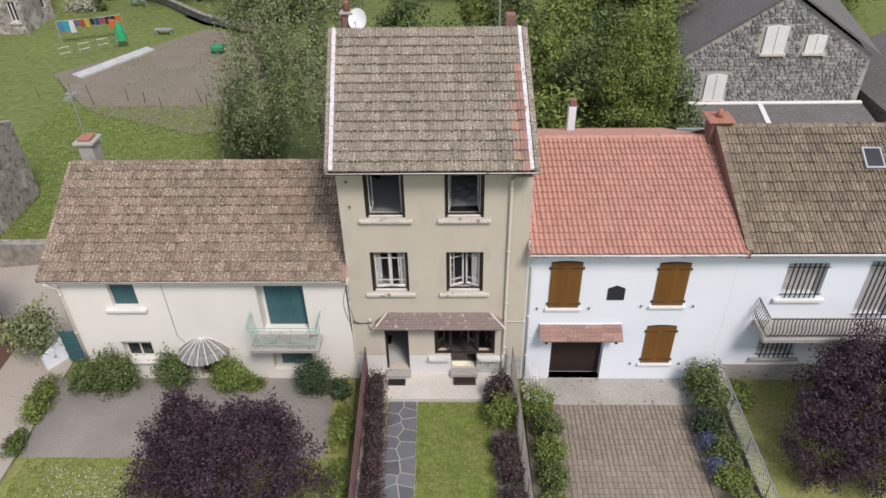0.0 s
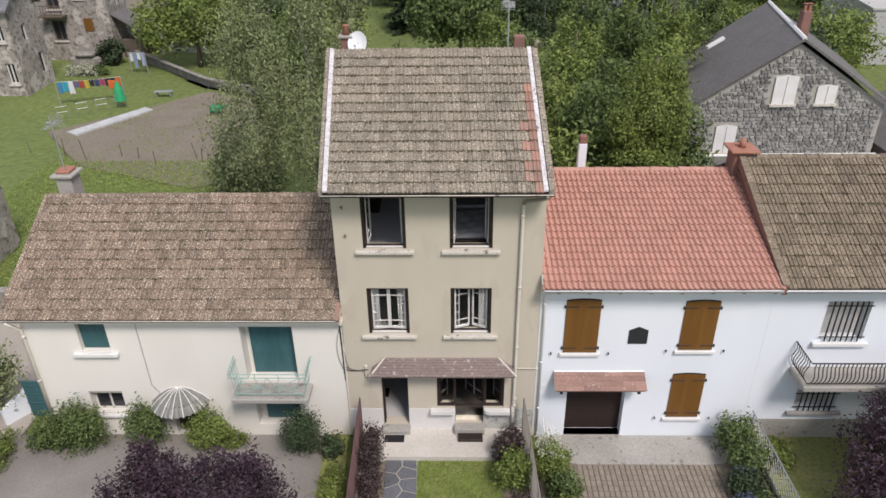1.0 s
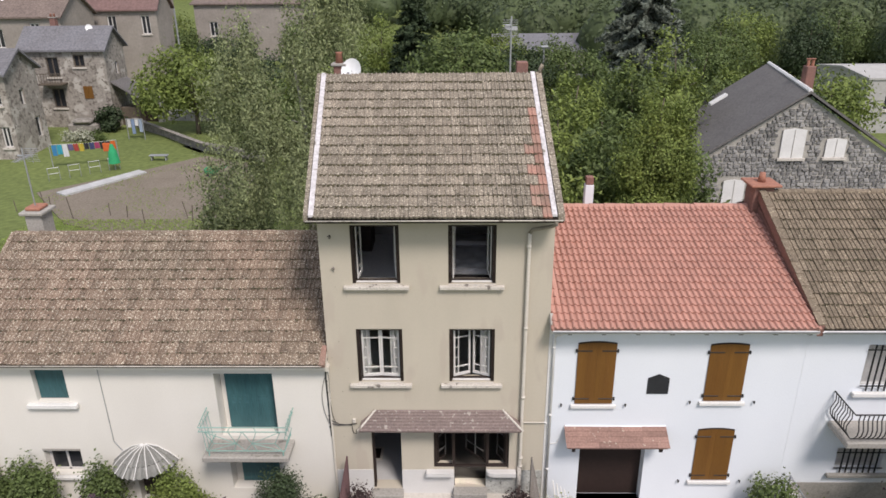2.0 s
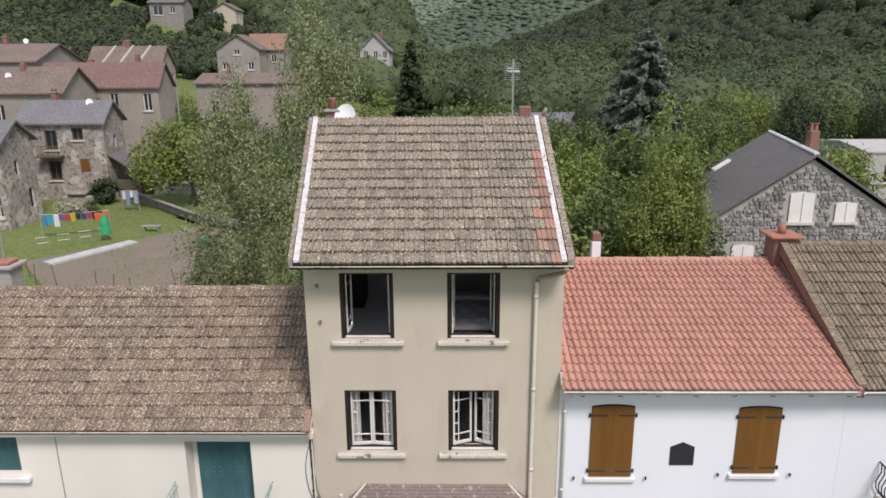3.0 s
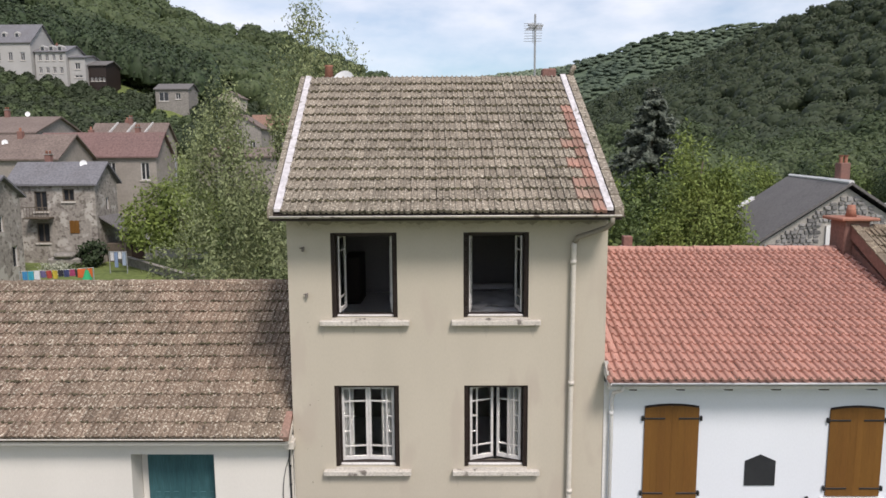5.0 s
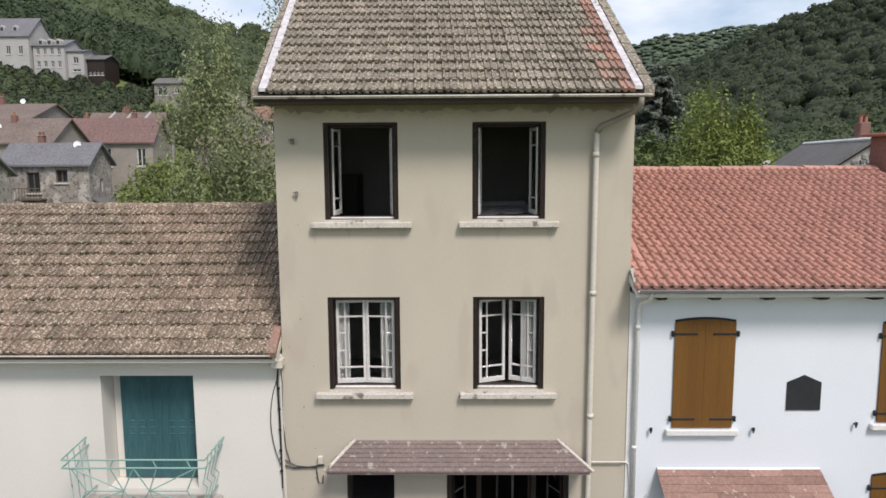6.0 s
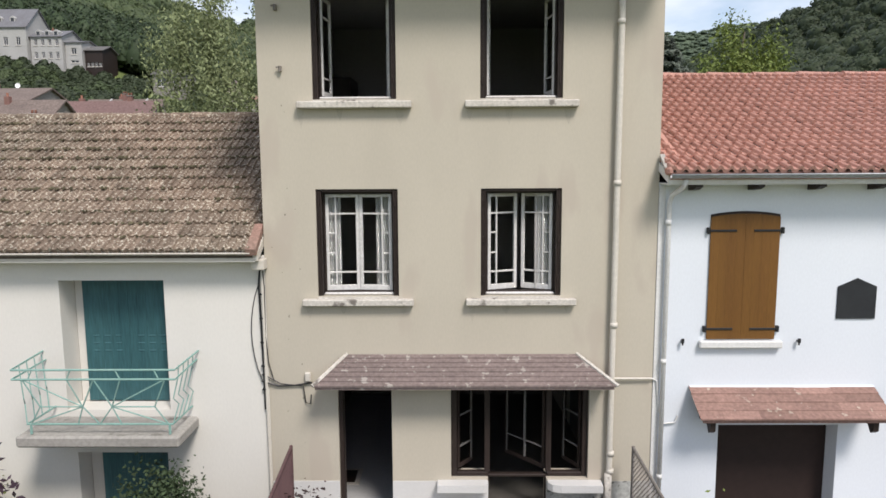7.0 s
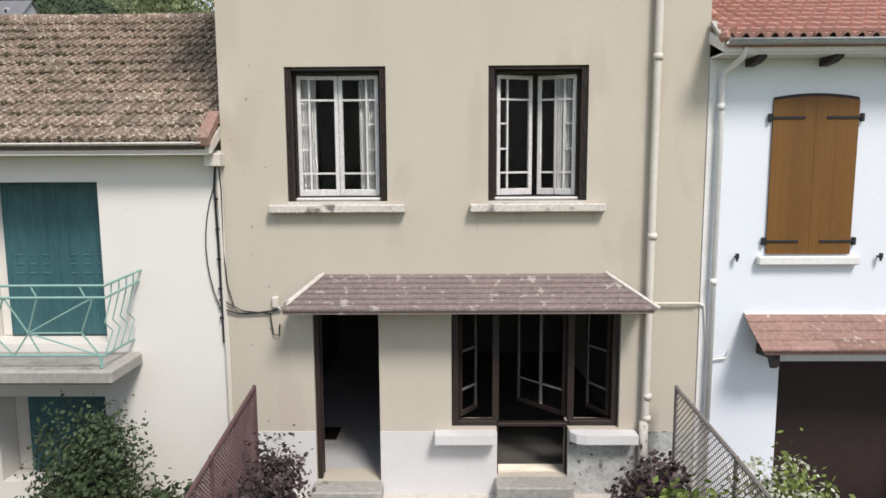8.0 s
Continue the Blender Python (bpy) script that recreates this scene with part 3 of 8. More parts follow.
def moss(roof, x0, x1, ye, ze, yr, zr, shear, courses, n, seed, keep=lambda u, v: True):
    """Cushions of moss and dirt along the lower edges of the courses."""
    rng = random.Random(seed)
    m, length = roof_frame(x0, ye, ze, yr, zr)
    s = Shape()
    for _ in range(n):
        c = rng.randrange(1, courses)
        u, v = rng.uniform(0.01, 0.98), c / courses
        if not keep(u, v):
            continue
        a, b, h = rng.uniform(0.015, 0.055), rng.uniform(0.012, 0.03), rng.uniform(0.012, 0.03)
        t = m @ pose(u * (x1 - x0) + shear * (yr - ye) * v, v * length + rng.uniform(-0.03, 0.01), 0.045, 0, 0, rng.uniform(0, 90))
        ring = [(math.cos(k * 1.047) * a * rng.uniform(0.7, 1.2), math.sin(k * 1.047) * b * rng.uniform(0.7, 1.2), 0) for k in range(6)]
        s.add([t @ Vector(p) for p in ring] + [t @ Vector((p[0] * 0.5, p[1] * 0.5, h)) for p in ring], [(k, (k + 1) % 6, 6 + (k + 1) % 6, 6 + k) for k in range(6)] + [(6, 7, 8, 9, 10, 11)])
    part("moss", s, MOSS, roof, "dark cushions of moss", kind="stuff")


def roof_core(x0, x1, ye, ze, yr, zr, shear, under=0.13):
    """The solid under the tiles: rafters, boards and both slopes as one gable prism, sheared with the plan."""
    d, lean = yr - ye, shear * (yr - ye)
    sect = [(0, ye, ze - 0.01), (lean, yr, zr - 0.01), (2 * lean, yr + d, ze - 0.01), (2 * lean, yr + d, ze - under), (lean, yr, zr - under * 1.3), (0, ye, ze - under)]
    n = len(sect)
    pts = [(x0 + a, y, z) for a, y, z in sect] + [(x1 + a, y, z) for a, y, z in sect]
    return Shape().add(pts, [tuple(range(n)), tuple(range(2 * n - 1, n - 1, -1))] + [(i, n + i, n + (i + 1) % n, (i + 1) % n) for i in range(n)])


def gable_wall(x0, x1, y0, y1, z0, ze, yr, zr, shear, ye):
    """A side wall up to the roof's gable, sheared with the plan."""
    s = (zr - ze) / (yr - ye)
    sect = [(y0, z0), (y1, z0), (y1, ze + s * (2 * yr - y1 - ye) - 0.14), (yr, zr - 0.17), (y0, ze + s * (y0 - ye) - 0.14)]
    n = len(sect)
    pts = [(x0 + shear * (y - ye), y, z) for y, z in sect] + [(x1 + shear * (y - ye), y, z) for y, z in sect]
    return Shape().add(pts, [tuple(range(n)), tuple(range(2 * n - 1, n - 1, -1))] + [(i, n + i, n + (i + 1) % n, (i + 1) % n) for i in range(n)])


def gutter(x0, x1, y, z, r=0.065):
    s = Shape()
    n = 7
    ring = [(y - math.cos(math.pi * k / (n - 1)) * r, z - math.sin(math.pi * k / (n - 1)) * r) for k in range(n)]
    inner = [(y - math.cos(math.pi * k / (n - 1)) * r * 0.86, z - math.sin(math.pi * k / (n - 1)) * r * 0.86) for k in range(n)]
    loop = ring + inner[::-1]
    k = len(loop)
    s.add([(x0, a, b) for a, b in loop] + [(x1, a, b) for a, b in loop], [(i, (i + 1) % k, k + (i + 1) % k, k + i) for i in range(k)])
    s.tube([(x0, y - r, z + 0.005), (x1, y - r, z + 0.005)], 0.014, 6)
    return s


def downpipe(points, joints, r=0.045):
    s = Shape().tube(points, r, 10)
    for x, y, z in joints:
        s.tube([(x, y, z - 0.035), (x, y, z + 0.035)], r * 1.22, 10)
        s.box(x - 0.012, y, z - 0.012, x + 0.012, y + 0.11, z + 0.012)
    return s


# ---------------------------------------------------------------- windows
def leaf_frame(w, h, side, full):
    """A casement leaf in its own plane, hinge at x = 0, with glazing bars. side: +1 opens to +x."""
    s = Shape()
    st, d = 0.046, 0.02
    for a, b, c, e in ((0, 0, st, h), (w - st, 0, w, h), (st, 0, w - st, 0.075), (st, h - st, w - st, h)):
        s.box(side * a, -d, b, side * c, d, e, 0.004)
    bars = [0.19, 0.8]
    vx = w * 0.30
    if full:
        s.box(side * (vx - 0.011), -0.014, 0.075, side * (vx + 0.011), 0.014, h - st)
    for b in bars:
        s.box(side * st, -0.013, h * b - 0.011, side * (w - st), 0.013, h * b + 0.011)
    if full:
        for b in (0.39, 0.6):
            s.box(side * st, -0.012, h * b - 0.010, side * vx, 0.012, h * b + 0.010)
    return s


def placed(shape, m):
    shape.v = [tuple(m @ Vector(p)) for p in shape.v]
    return shape


def house_window(house, x0, x1, z0, z1, angles, label, full=True, curtains=()):
    """A two-leaf window in a wall whose face is y = 0: frame, leaves, panes, folded shutters and sill."""
    f = Shape()
    y = 0.17
    a, b = x0 + 0.075, x1 - 0.075
    for p in ((a, z0, a + 0.025, z1 - 0.04), (b - 0.025, z0, b, z1 - 0.04), (a + 0.025, z1 - 0.075, b - 0.025, z1 - 0.04), (a + 0.025, z0, b - 0.025, z0 + 0.05)):
        f.box(p[0], y - 0.03, p[1], p[2], y + 0.05, p[3], 0.005)
    win = part("window", f, DARK_WOOD, house, label)
    w, h = (b - a - 0.054) / 2, z1 - z0 - 0.135
    for side, hinge, angle in ((1, a + 0.026, angles[0]), (-1, b - 0.026, angles[1])):
        m = pose(hinge, y + 0.01, z0 + 0.055, 0, 0, side * angle)
        leaf = part("casement", placed(leaf_frame(w, h, side, full), m), WINDOW_PAINT, win)
        pane = part("pane", placed(Shape().box(side * 0.045, -0.003, 0.07, side * (w - 0.045), 0.003, h - 0.045), m), GLASS, win)
        pane.visible_shadow = False
    sh = Shape()
    for q0, q1 in ((x0 + 0.004, x0 + 0.073), (x1 - 0.073, x1 - 0.004)):
        one = Shape()
        for k in range(3):
            one.box(q0 + k * 0.023, 0.015 + 0.004 * k, z0 + 0.01, q0 + k * 0.023 + 0.020, 0.13, z1 - 0.012, 0.004)
        for zz in (z0 + 0.2, (z0 + z1) / 2, z1 - 0.25):
            one.box(q0 + 0.02, 0.0, zz, q0 + 0.045, 0.016, zz + 0.09, 0.003)
        part("folded_shutter", one, DARK_WOOD, win, "dark brown folded shutter")
    part("head_board", Shape().box(x0 + 0.075, 0.02, z1 - 0.04, x1 - 0.075, 0.2, z1 - 0.004, 0.004), DARK_WOOD, win)
    part("bottom_rail", Shape().box(x0 + 0.075, 0.06, z0 + 0.004, x1 - 0.075, 0.13, z0 + 0.04, 0.015), WINDOW_PAINT, win)
    sill = Shape().box(x0 - 0.21, -0.115, z0 - 0.125, x1 + 0.21, -0.002, z0 - 0.03, 0.012)
    sill.box(x0 + 0.002, -0.002, z0 - 0.06, x1 - 0.002, 0.34, z0 - 0.004, 0.0)
    part("sill", sill, SILL, win, "pale weathered concrete sill")
    drip = random.Random(int(x0 * 100) + int(z0 * 10))
    for k in range(3):
        dx = (x0 - 0.15, x0 + 0.35, x1 + 0.08)[k] + drip.uniform(-0.05, 0.05)
        wide, long = drip.uniform(0.03, 0.07), drip.uniform(0.12, 0.28)
        part("drip_stain", Shape().prism([(dx - wide, -0.002, z0 - 0.126), (dx + wide, -0.002, z0 - 0.126), (dx + wide * 0.7, -0.002, z0 - 0.126 - long * 0.5), (dx + wide * 0.15, -0.002, z0 - 0.126 - long), (dx - wide * 0.5, -0.002, z0 - 0.126 - long * 0.6)], (0, 0.0015, 0)), DRIP_SHADE, win)
    for c0, c1 in curtains:
        s = Shape()
        n = 22
        top = [(c0 + (c1 - c0) * k / n, y + 0.09 + 0.022 * math.sin(k * 1.9), z1 - 0.1) for k in range(n + 1)]
        low = [(p[0] * 0.97 + 0.03 * c1, p[1] + 0.01 * math.sin(k * 2.3), z0 + 0.06) for k, p in enumerate(top)]
        s.add(top + low, [(k, k + 1, n + k + 2, n + k + 1) for k in range(n)])
        part("curtain", s, CURTAIN, win, "white lace curtain", smooth=True)
    return win


def shutter_pair(house, x0, x1, z0, z1, mat, arched=True, hardware=True, y=0.0, label=""):
    """Closed two-leaf board shutters, just proud of the wall, with strap hinges and a sill."""
    mid = (x0 + x1) / 2
    first = None
    for a, b in ((x0, mid - 0.0008), (mid + 0.0008, x1)):
        n = 4
        leaf = part("shutter", Shape().box(a + 0.004, y - 0.024, z0 + 0.014, b - 0.004, y + 0.01, z1), mat, house, label)
        for k in range(n):
            p, q = a + (b - a) * k / n, a + (b - a) * (k + 1) / n - 0.001
            rise = [(0.045 * (1 - ((v - mid) / ((x1 - x0) / 2)) ** 2)) if arched else 0 for v in (p, q)]
            part("board", Shape().prism([(p, y - 0.03, z0 + 0.01), (q, y - 0.03, z0 + 0.01), (q, y - 0.03, z1 + rise[1]), (p, y - 0.03, z1 + rise[0])], (0, 0.0055, 0)), mat, leaf)
        if hardware:
            for zz in (z0 + 0.16, z1 - 0.19):
                h = Shape()
                out, way = (a, 1) if a == x0 else (b, -1)
                h.box(out - way * 0.04, y - 0.042, zz - 0.015, out + way * 0.36, y - 0.031, zz + 0.015, 0.003)
                h.box(out - way * 0.055, y - 0.05, zz - 0.045, out - way * 0.015, y - 0.004, zz + 0.045, 0.006)
                part("strap_hinge", h, IRON, leaf, "black iron strap hinge")
    if arched:
        head = Shape()
        n = 10
        pts = [(x0 + (x1 - x0) * k / n, y - 0.012, z1 + 0.045 * (1 - (2 * k / n - 1) ** 2)) for k in range(n + 1)]
        up = [(p[0], p[1], p[2] + 0.035) for p in pts]
        head.add(pts + up, [(k, k + 1, n + k + 2, n + k + 1) for k in range(n)])
        head.add([(p[0], p[1], p[2]) for p in pts] + [(p[0], y - 0.03, p[2]) for p in pts], [(k, k + 1, n + k + 2, n + k + 1) for k in range(n)])
        part("shutter_head", head, DARK_WOOD, house)


def sill_bar(house, x0, x1, z, mat, out=0.1, h=0.09):
    part("sill", Shape().box(x0, -out, z - h, x1, -0.003, z, 0.012), mat, house)


def hook(house, x, z):
    s = Shape().tube([(x, 0, z), (x, -0.06, z), (x, -0.06, z - 0.05)], 0.014, 6)
    s.box(x - 0.02, -0.075, z - 0.02, x + 0.02, -0.05, z + 0.045, 0.004)
    part("shutter_stay", s, IRON, house)


# ---------------------------------------------------------------- the tall beige house
tall = thing("tall_house", (0.3, 0, 0), "narrow three-storey house with beige render and weathered tile roof", "house")
XL, XR = -2.48, 3.05
U = [(-1.73, 6.61, -0.58, 8.11), (0.57, 6.61, 1.70, 8.11)]
MID = [(-1.73, 3.86, -0.58, 5.38), (0.58, 3.86, 1.71, 5.38)]
DOOR = (-1.49, 0.46, -0.71, 2.60)
BAY = (0.15, 1.13, 2.15, 2.62)
BAYDOOR = (0.69, 0.52, 1.55, 1.13)
part("wall", Shape().wall([XL, XR], [0.0, 8.42], 0.0, 0.34, U + MID + [DOOR, BAY, BAYDOOR]), BEIGE, tall)
SH = -0.05
part("side_wall", gable_wall(XL + 0.02, XL + 0.30, 0.345, 6.9, 0, 8.50, 3.3, 11.05, SH, -0.6), BEIGE, tall)
part("side_wall", gable_wall(XR - 0.30, XR - 0.02, 0.345, 6.9, 0, 8.50, 3.3, 11.05, SH, -0.6), BEIGE, tall)
part("back_wall", Shape().box(XL - 0.05, 6.6, 0, XR - 0.65, 6.9, 8.6), BEIGE, tall)
# The ground-floor room takes the wall colour that has its shade painted in.
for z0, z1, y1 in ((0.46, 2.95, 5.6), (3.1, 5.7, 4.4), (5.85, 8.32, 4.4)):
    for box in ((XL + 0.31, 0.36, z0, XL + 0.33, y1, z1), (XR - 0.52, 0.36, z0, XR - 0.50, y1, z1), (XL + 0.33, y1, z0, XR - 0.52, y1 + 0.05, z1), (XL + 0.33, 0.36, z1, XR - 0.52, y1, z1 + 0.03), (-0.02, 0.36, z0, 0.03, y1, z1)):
        part("inner_wall", Shape().box(*box), INSIDE if z0 > 3 else INSIDE_SHADED, tall)
part("inner_wall", Shape().box(-0.42, 0.36, 0.46, -0.37, 5.6, 2.95), INSIDE_SHADED, tall)
for z in (3.0, 6.12):
    part("inner_floor", Shape().box(XL + 0.31, 0.36, z, XR - 0.50, 5.65, z + 0.09), INSIDE_FLOOR, tall, "pale lino floor")
part("inner_floor", Shape().box(XL + 0.31, 0.345, 0.36, -0.40, 5.65, 0.45), HALL_FLOOR, tall, "grey tiled hall floor")
part("inner_floor", Shape().box(-0.36, 0.345, 0.36, XR - 0.50, 5.65, 0.45), INSIDE_SHADED, tall, "shop floor coloured dark for the room's shade")
part("hall_wall", Shape().box(XL + 0.331, 0.45, 0.455, -2.02, 3.4, 2.93), HALL, tall, "pale wall along the hall")
mat = part("door_mat", Shape().box(-1.95, 1.15, 0.452, -1.38, 1.75, 0.466, 0.004), SILL, tall, "dark door mat with a pale border")
part("mat_pile", Shape().box(-1.87, 1.23, 0.467, -1.46, 1.67, 0.474), DARK_WOOD, mat)
part("plinth", Shape().box(XL + 0.01, -0.012, 0.3, DOOR[0], -0.001, 1.09), PLINTH, tall, "white painted plinth")
part("plinth", Shape().box(DOOR[2], -0.012, 0.3, 0.695, -0.001, 1.09), PLINTH, tall, "white painted plinth")
part("plinth", Shape().box(1.545, -0.012, 0.3, XR - 0.01, -0.001, 1.09), PLINTH_OLD, tall, "stained grey plinth")
part("door_step", Shape().box(DOOR[0] - 0.03, -0.30, 0.30, DOOR[2] + 0.03, 0.33, 0.455, 0.015), CONCRETE, tall)
part("door_step", Shape().box(BAYDOOR[0] - 0.02, -0.30, 0.30, BAYDOOR[2] + 0.03, 0.33, 0.515, 0.015), CONCRETE, tall)
rng = random.Random(17)
# Two bands darken the wall top: eave shade painted together with grime.
for low, deep, mat_ in ((8.23, 0.0012, DRIP_SHADE), (8.31, 0.003, BEIGE_DIRT_SHADE)):
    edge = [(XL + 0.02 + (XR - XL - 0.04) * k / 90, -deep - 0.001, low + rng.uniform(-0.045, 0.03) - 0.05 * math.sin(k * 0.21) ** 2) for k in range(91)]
    part("stain", Shape().prism([(XL + 0.02, -deep - 0.001, 8.40)] + edge + [(XR - 0.02, -deep - 0.001, 8.40)], (0, 0.001, 0)), mat_, tall, "grime and painted shade under the eaves")
for i, (x0, z0, x1, z1) in enumerate(U):
    house_window(tall, x0, x1, z0, z1, (84, 82), "open white casement window on the top floor", full=False)
house_window(tall, *[MID[0][i] for i in (0, 2, 1, 3)], (6, 6), "worn white window with lace curtain, nearly closed", curtains=((-1.6, -1.42), (-0.92, -0.72)))
house_window(tall, *[MID[1][i] for i in (0, 2, 1, 3)], (22, 24), "worn white window, leaves ajar, with lace curtain", curtains=((1.36, 1.56),))
# The second, taller box is added in place of a dark doorway.
for x0, y0, z0, x1, y1, z1, words in ((-1.98, 3.0, 6.215, -1.62, 3.9, 7.25, "dark low cabinet seen through the open window"), (0.12, 3.5, 6.215, 0.55, 4.3, 8.0, "tall dark box standing in for a dark doorway")):
    cab = thing("cabinet", ((x0 + x1) / 2, (y0 + y1) / 2, z0), words, "cabinet")
    part("body", Shape().box(x0, y0, z0, x1, y1, z1, 0.01), DARK_WOOD, cab)
    part("door", Shape().box(x0 + 0.03, y0 - 0.018, z0 + 0.05, x1 - 0.03, y0 - 0.002, z1 - 0.04, 0.004), DARK_WOOD, cab)
rng = random.Random(61)
for k in range(15):
    x, z = rng.uniform(XL + 0.1, -1.95), rng.uniform(1.3, 8.0)
    a = rng.uniform(0.006, 0.018)
    ring = [(x + math.cos(q * 1.05) * a * rng.uniform(0.5, 1.3), -0.002, z + math.sin(q * 1.05) * a * rng.uniform(0.5, 1.6)) for q in range(6)]
    part("render_chip", Shape().prism(ring, (0, 0.0015, 0)), BEIGE_DIRT_SHADE, tall)
bed = thing("bed", (1.2, 1.75, 6.215), "low bed with crumpled pale sheets under the open window", "bed")
part("bed_frame", Shape().box(0.5, 0.85, 6.30, 1.9, 2.75, 6.42, 0.02), DARK_WOOD, bed)
for x in (0.55, 1.85):
    for y in (0.9, 2.7):
        part("leg", Shape().box(x - 0.04, y - 0.04, 6.215, x + 0.04, y + 0.04, 6.30), DARK_WOOD, bed)
part("mattress", Shape().box(0.52, 0.87, 6.42, 1.88, 2.73, 6.60, 0.05), CURTAIN, bed, "pale mattress")
quilt = Shape()
n = 14
quilt.add([(0.48 + 1.44 * i / n, 0.83 + 1.5 * j / n, 6.635 + 0.03 * math.sin(i * 1.3 + j * 0.8) + 0.025 * math.sin(j * 1.9 - i * 0.5) - (0.12 if i in (0, n) else 0)) for j in range(n + 1) for i in range(n + 1)],
          [(j * (n + 1) + i, j * (n + 1) + i + 1, (j + 1) * (n + 1) + i + 1, (j + 1) * (n + 1) + i) for j in range(n) for i in range(n)])
part("quilt", quilt, CURTAIN, bed, "crumpled white quilt", smooth=True)
part("pillow", Shape().box(0.7, 2.38, 6.60, 1.7, 2.70, 6.74, 0.06), CURTAIN, bed, "white pillow")
# front door, standing open inwards
d = Shape()
for a, b, c, e in ((DOOR[0] + 0.003, 0.46, DOOR[0] + 0.06, 2.595), (DOOR[0] + 0.06, 2.53, DOOR[2] - 0.003, 2.595)):
    d.box(a, 0.05, b, c, 0.14, e, 0.006)
door = part("front_door", d, DARK_WOOD, tall, "dark wooden front door standing open")
leaf = Shape().box(0, -0.02, 0, 0.62, 0.02, 2.04, 0.005)
for z0, z1 in ((0.12, 0.62), (0.74, 1.24), (1.36, 1.92)):
    leaf.box(0.1, -0.03, z0, 0.52, 0.03, z1, 0.01)
part("door_leaf", placed(leaf, pose(DOOR[0] + 0.05, 0.20, 0.47, 0, 0, 128)), DARK_WOOD, door)
# glazed shop bay
bay = Shape()
for a, b, c, e in ((0.155, 1.14, 0.235, 2.615), (2.07, 1.14, 2.145, 2.615), (0.64, 1.20, 0.72, 2.53), (1.54, 1.20, 1.62, 2.53), (0.235, 2.53, 2.07, 2.615), (0.235, 1.14, 0.70, 1.20), (1.56, 1.14, 2.07, 1.20), (0.70, 1.125, 1.545, 1.165)):
    bay.box(a, 0.06, b, c, 0.15, e, 0.006)
baywin = part("shop_window", bay, DARK_WOOD, tall, "dark three-part wooden window with open leaves")
for hinge, side, w, angle in ((0.24, 1, 0.39, 55), (1.54, -1, 0.80, 48), (2.065, -1, 0.43, 62)):
    s = Shape()
    h = 1.30
    for a, b, c, e in ((0, 0, 0.05, h), (w - 0.05, 0, w, h), (0.05, 0, w - 0.05, 0.06), (0.05, h - 0.05, w - 0.05, h)):
        s.box(side * a, -0.018, b, side * c, 0.018, e, 0.004)
    m = pose(hinge, 0.16, 1.21, 0, 0, side * angle)
    lf = part("casement", placed(s, m), DARK_WOOD, baywin)
    bars = [(w - 0.052, -0.022, 0.05, w - 0.036, -0.014, h - 0.05)]
    if w > 0.6:
        bars.append((w * 0.5 - 0.01, -0.02, 0.06, w * 0.5 + 0.01, 0.02, h - 0.05))
    for b in (0.25, 0.62):
        if w < 0.6 or b < 0.5:
            bars.append((0.05, -0.017, h * b - 0.009, w - 0.05, 0.017, h * b + 0.009))
    for a, b, c, d, e, f in bars:
        part("glazing_bar", placed(Shape().box(side * a, b, c, side * d, e, f), m), BAR_PAINT, baywin)
    g = part("pane", placed(Shape().box(side * 0.045, -0.003, 0.05, side * (w - 0.045), 0.003, h - 0.045), m), GLASS, baywin)
    g.visible_shadow = False
for a, b, r in ((-0.05, 0.68, 1), (1.56, 2.34, -1)):
    s = Shape()
    out = [(a, -0.003), (b, -0.003), (b, -0.16), (b - 0.06, -0.20), (a, -0.20)] if r == 1 else [(a, -0.003), (b, -0.003), (b, -0.20), (a + 0.18, -0.20), (a + 0.06, -0.165), (a, -0.09)]
    s.prism([(x, y, 1.00) for x, y in out], (0, 0, 0.11))
    part("sill", s, PLINTH, tall, "thick pale shop sill")
part("lower_pane", Shape().box(0.72, 0.11, 0.53, 1.52, 0.118, 1.12), GLASS, tall, "dusty glass pane below the shop window").visible_shadow = False
for x in (0.70, 1.545):
    part("post", Shape().box(x - 0.012, 0.06, 0.52, x + 0.012, 0.16, 1.12), DARK_WOOD, tall)
# tiled hood over door and bay
hood = part("hood", Shape().add([(-1.34, -0.002, 3.0), (1.95, -0.002, 3.0), (2.40, -0.45, 2.67), (-1.73, -0.45, 2.67), (-1.34, -0.002, 2.92), (1.95, -0.002, 2.92), (2.40, -0.45, 2.63), (-1.73, -0.45, 2.63),
                                 (2.40, -0.002, 2.67), (-1.73, -0.002, 2.67), (2.40, -0.002, 2.63), (-1.73, -0.002, 2.63)],
                                [(3, 2, 1, 0), (7, 4, 5, 6), (3, 7, 6, 2), (2, 8, 1), (3, 0, 9), (2, 6, 10, 8), (7, 3, 9, 11)]), HOOD_TILE, tall, "brown tiled hood over the ground floor")
rng = random.Random(4)
for r in range(7):
    y0, y1 = -0.47 + 0.067 * r, -0.47 + 0.067 * (r + 1)
    z0 = 2.672 + 0.047 * r
    xa, xb = -1.75 + 0.0585 * r, 2.42 - 0.067 * r
    n = (5, 4, 6)[r % 3]
    for k in range(n):
        a, b = xa + (xb - xa) * k / n, xa + (xb - xa) * (k + 1) / n - 0.003
        s = Shape().add([(a, y0, z0 + 0.027), (b, y0, z0 + 0.027), (b, y1 + 0.02, z0 + 0.063), (a, y1 + 0.02, z0 + 0.063), (a, y0, z0), (b, y0, z0)], [(0, 1, 2, 3), (4, 5, 1, 0)])
        part("tile", s, HOOD_TILE, hood)
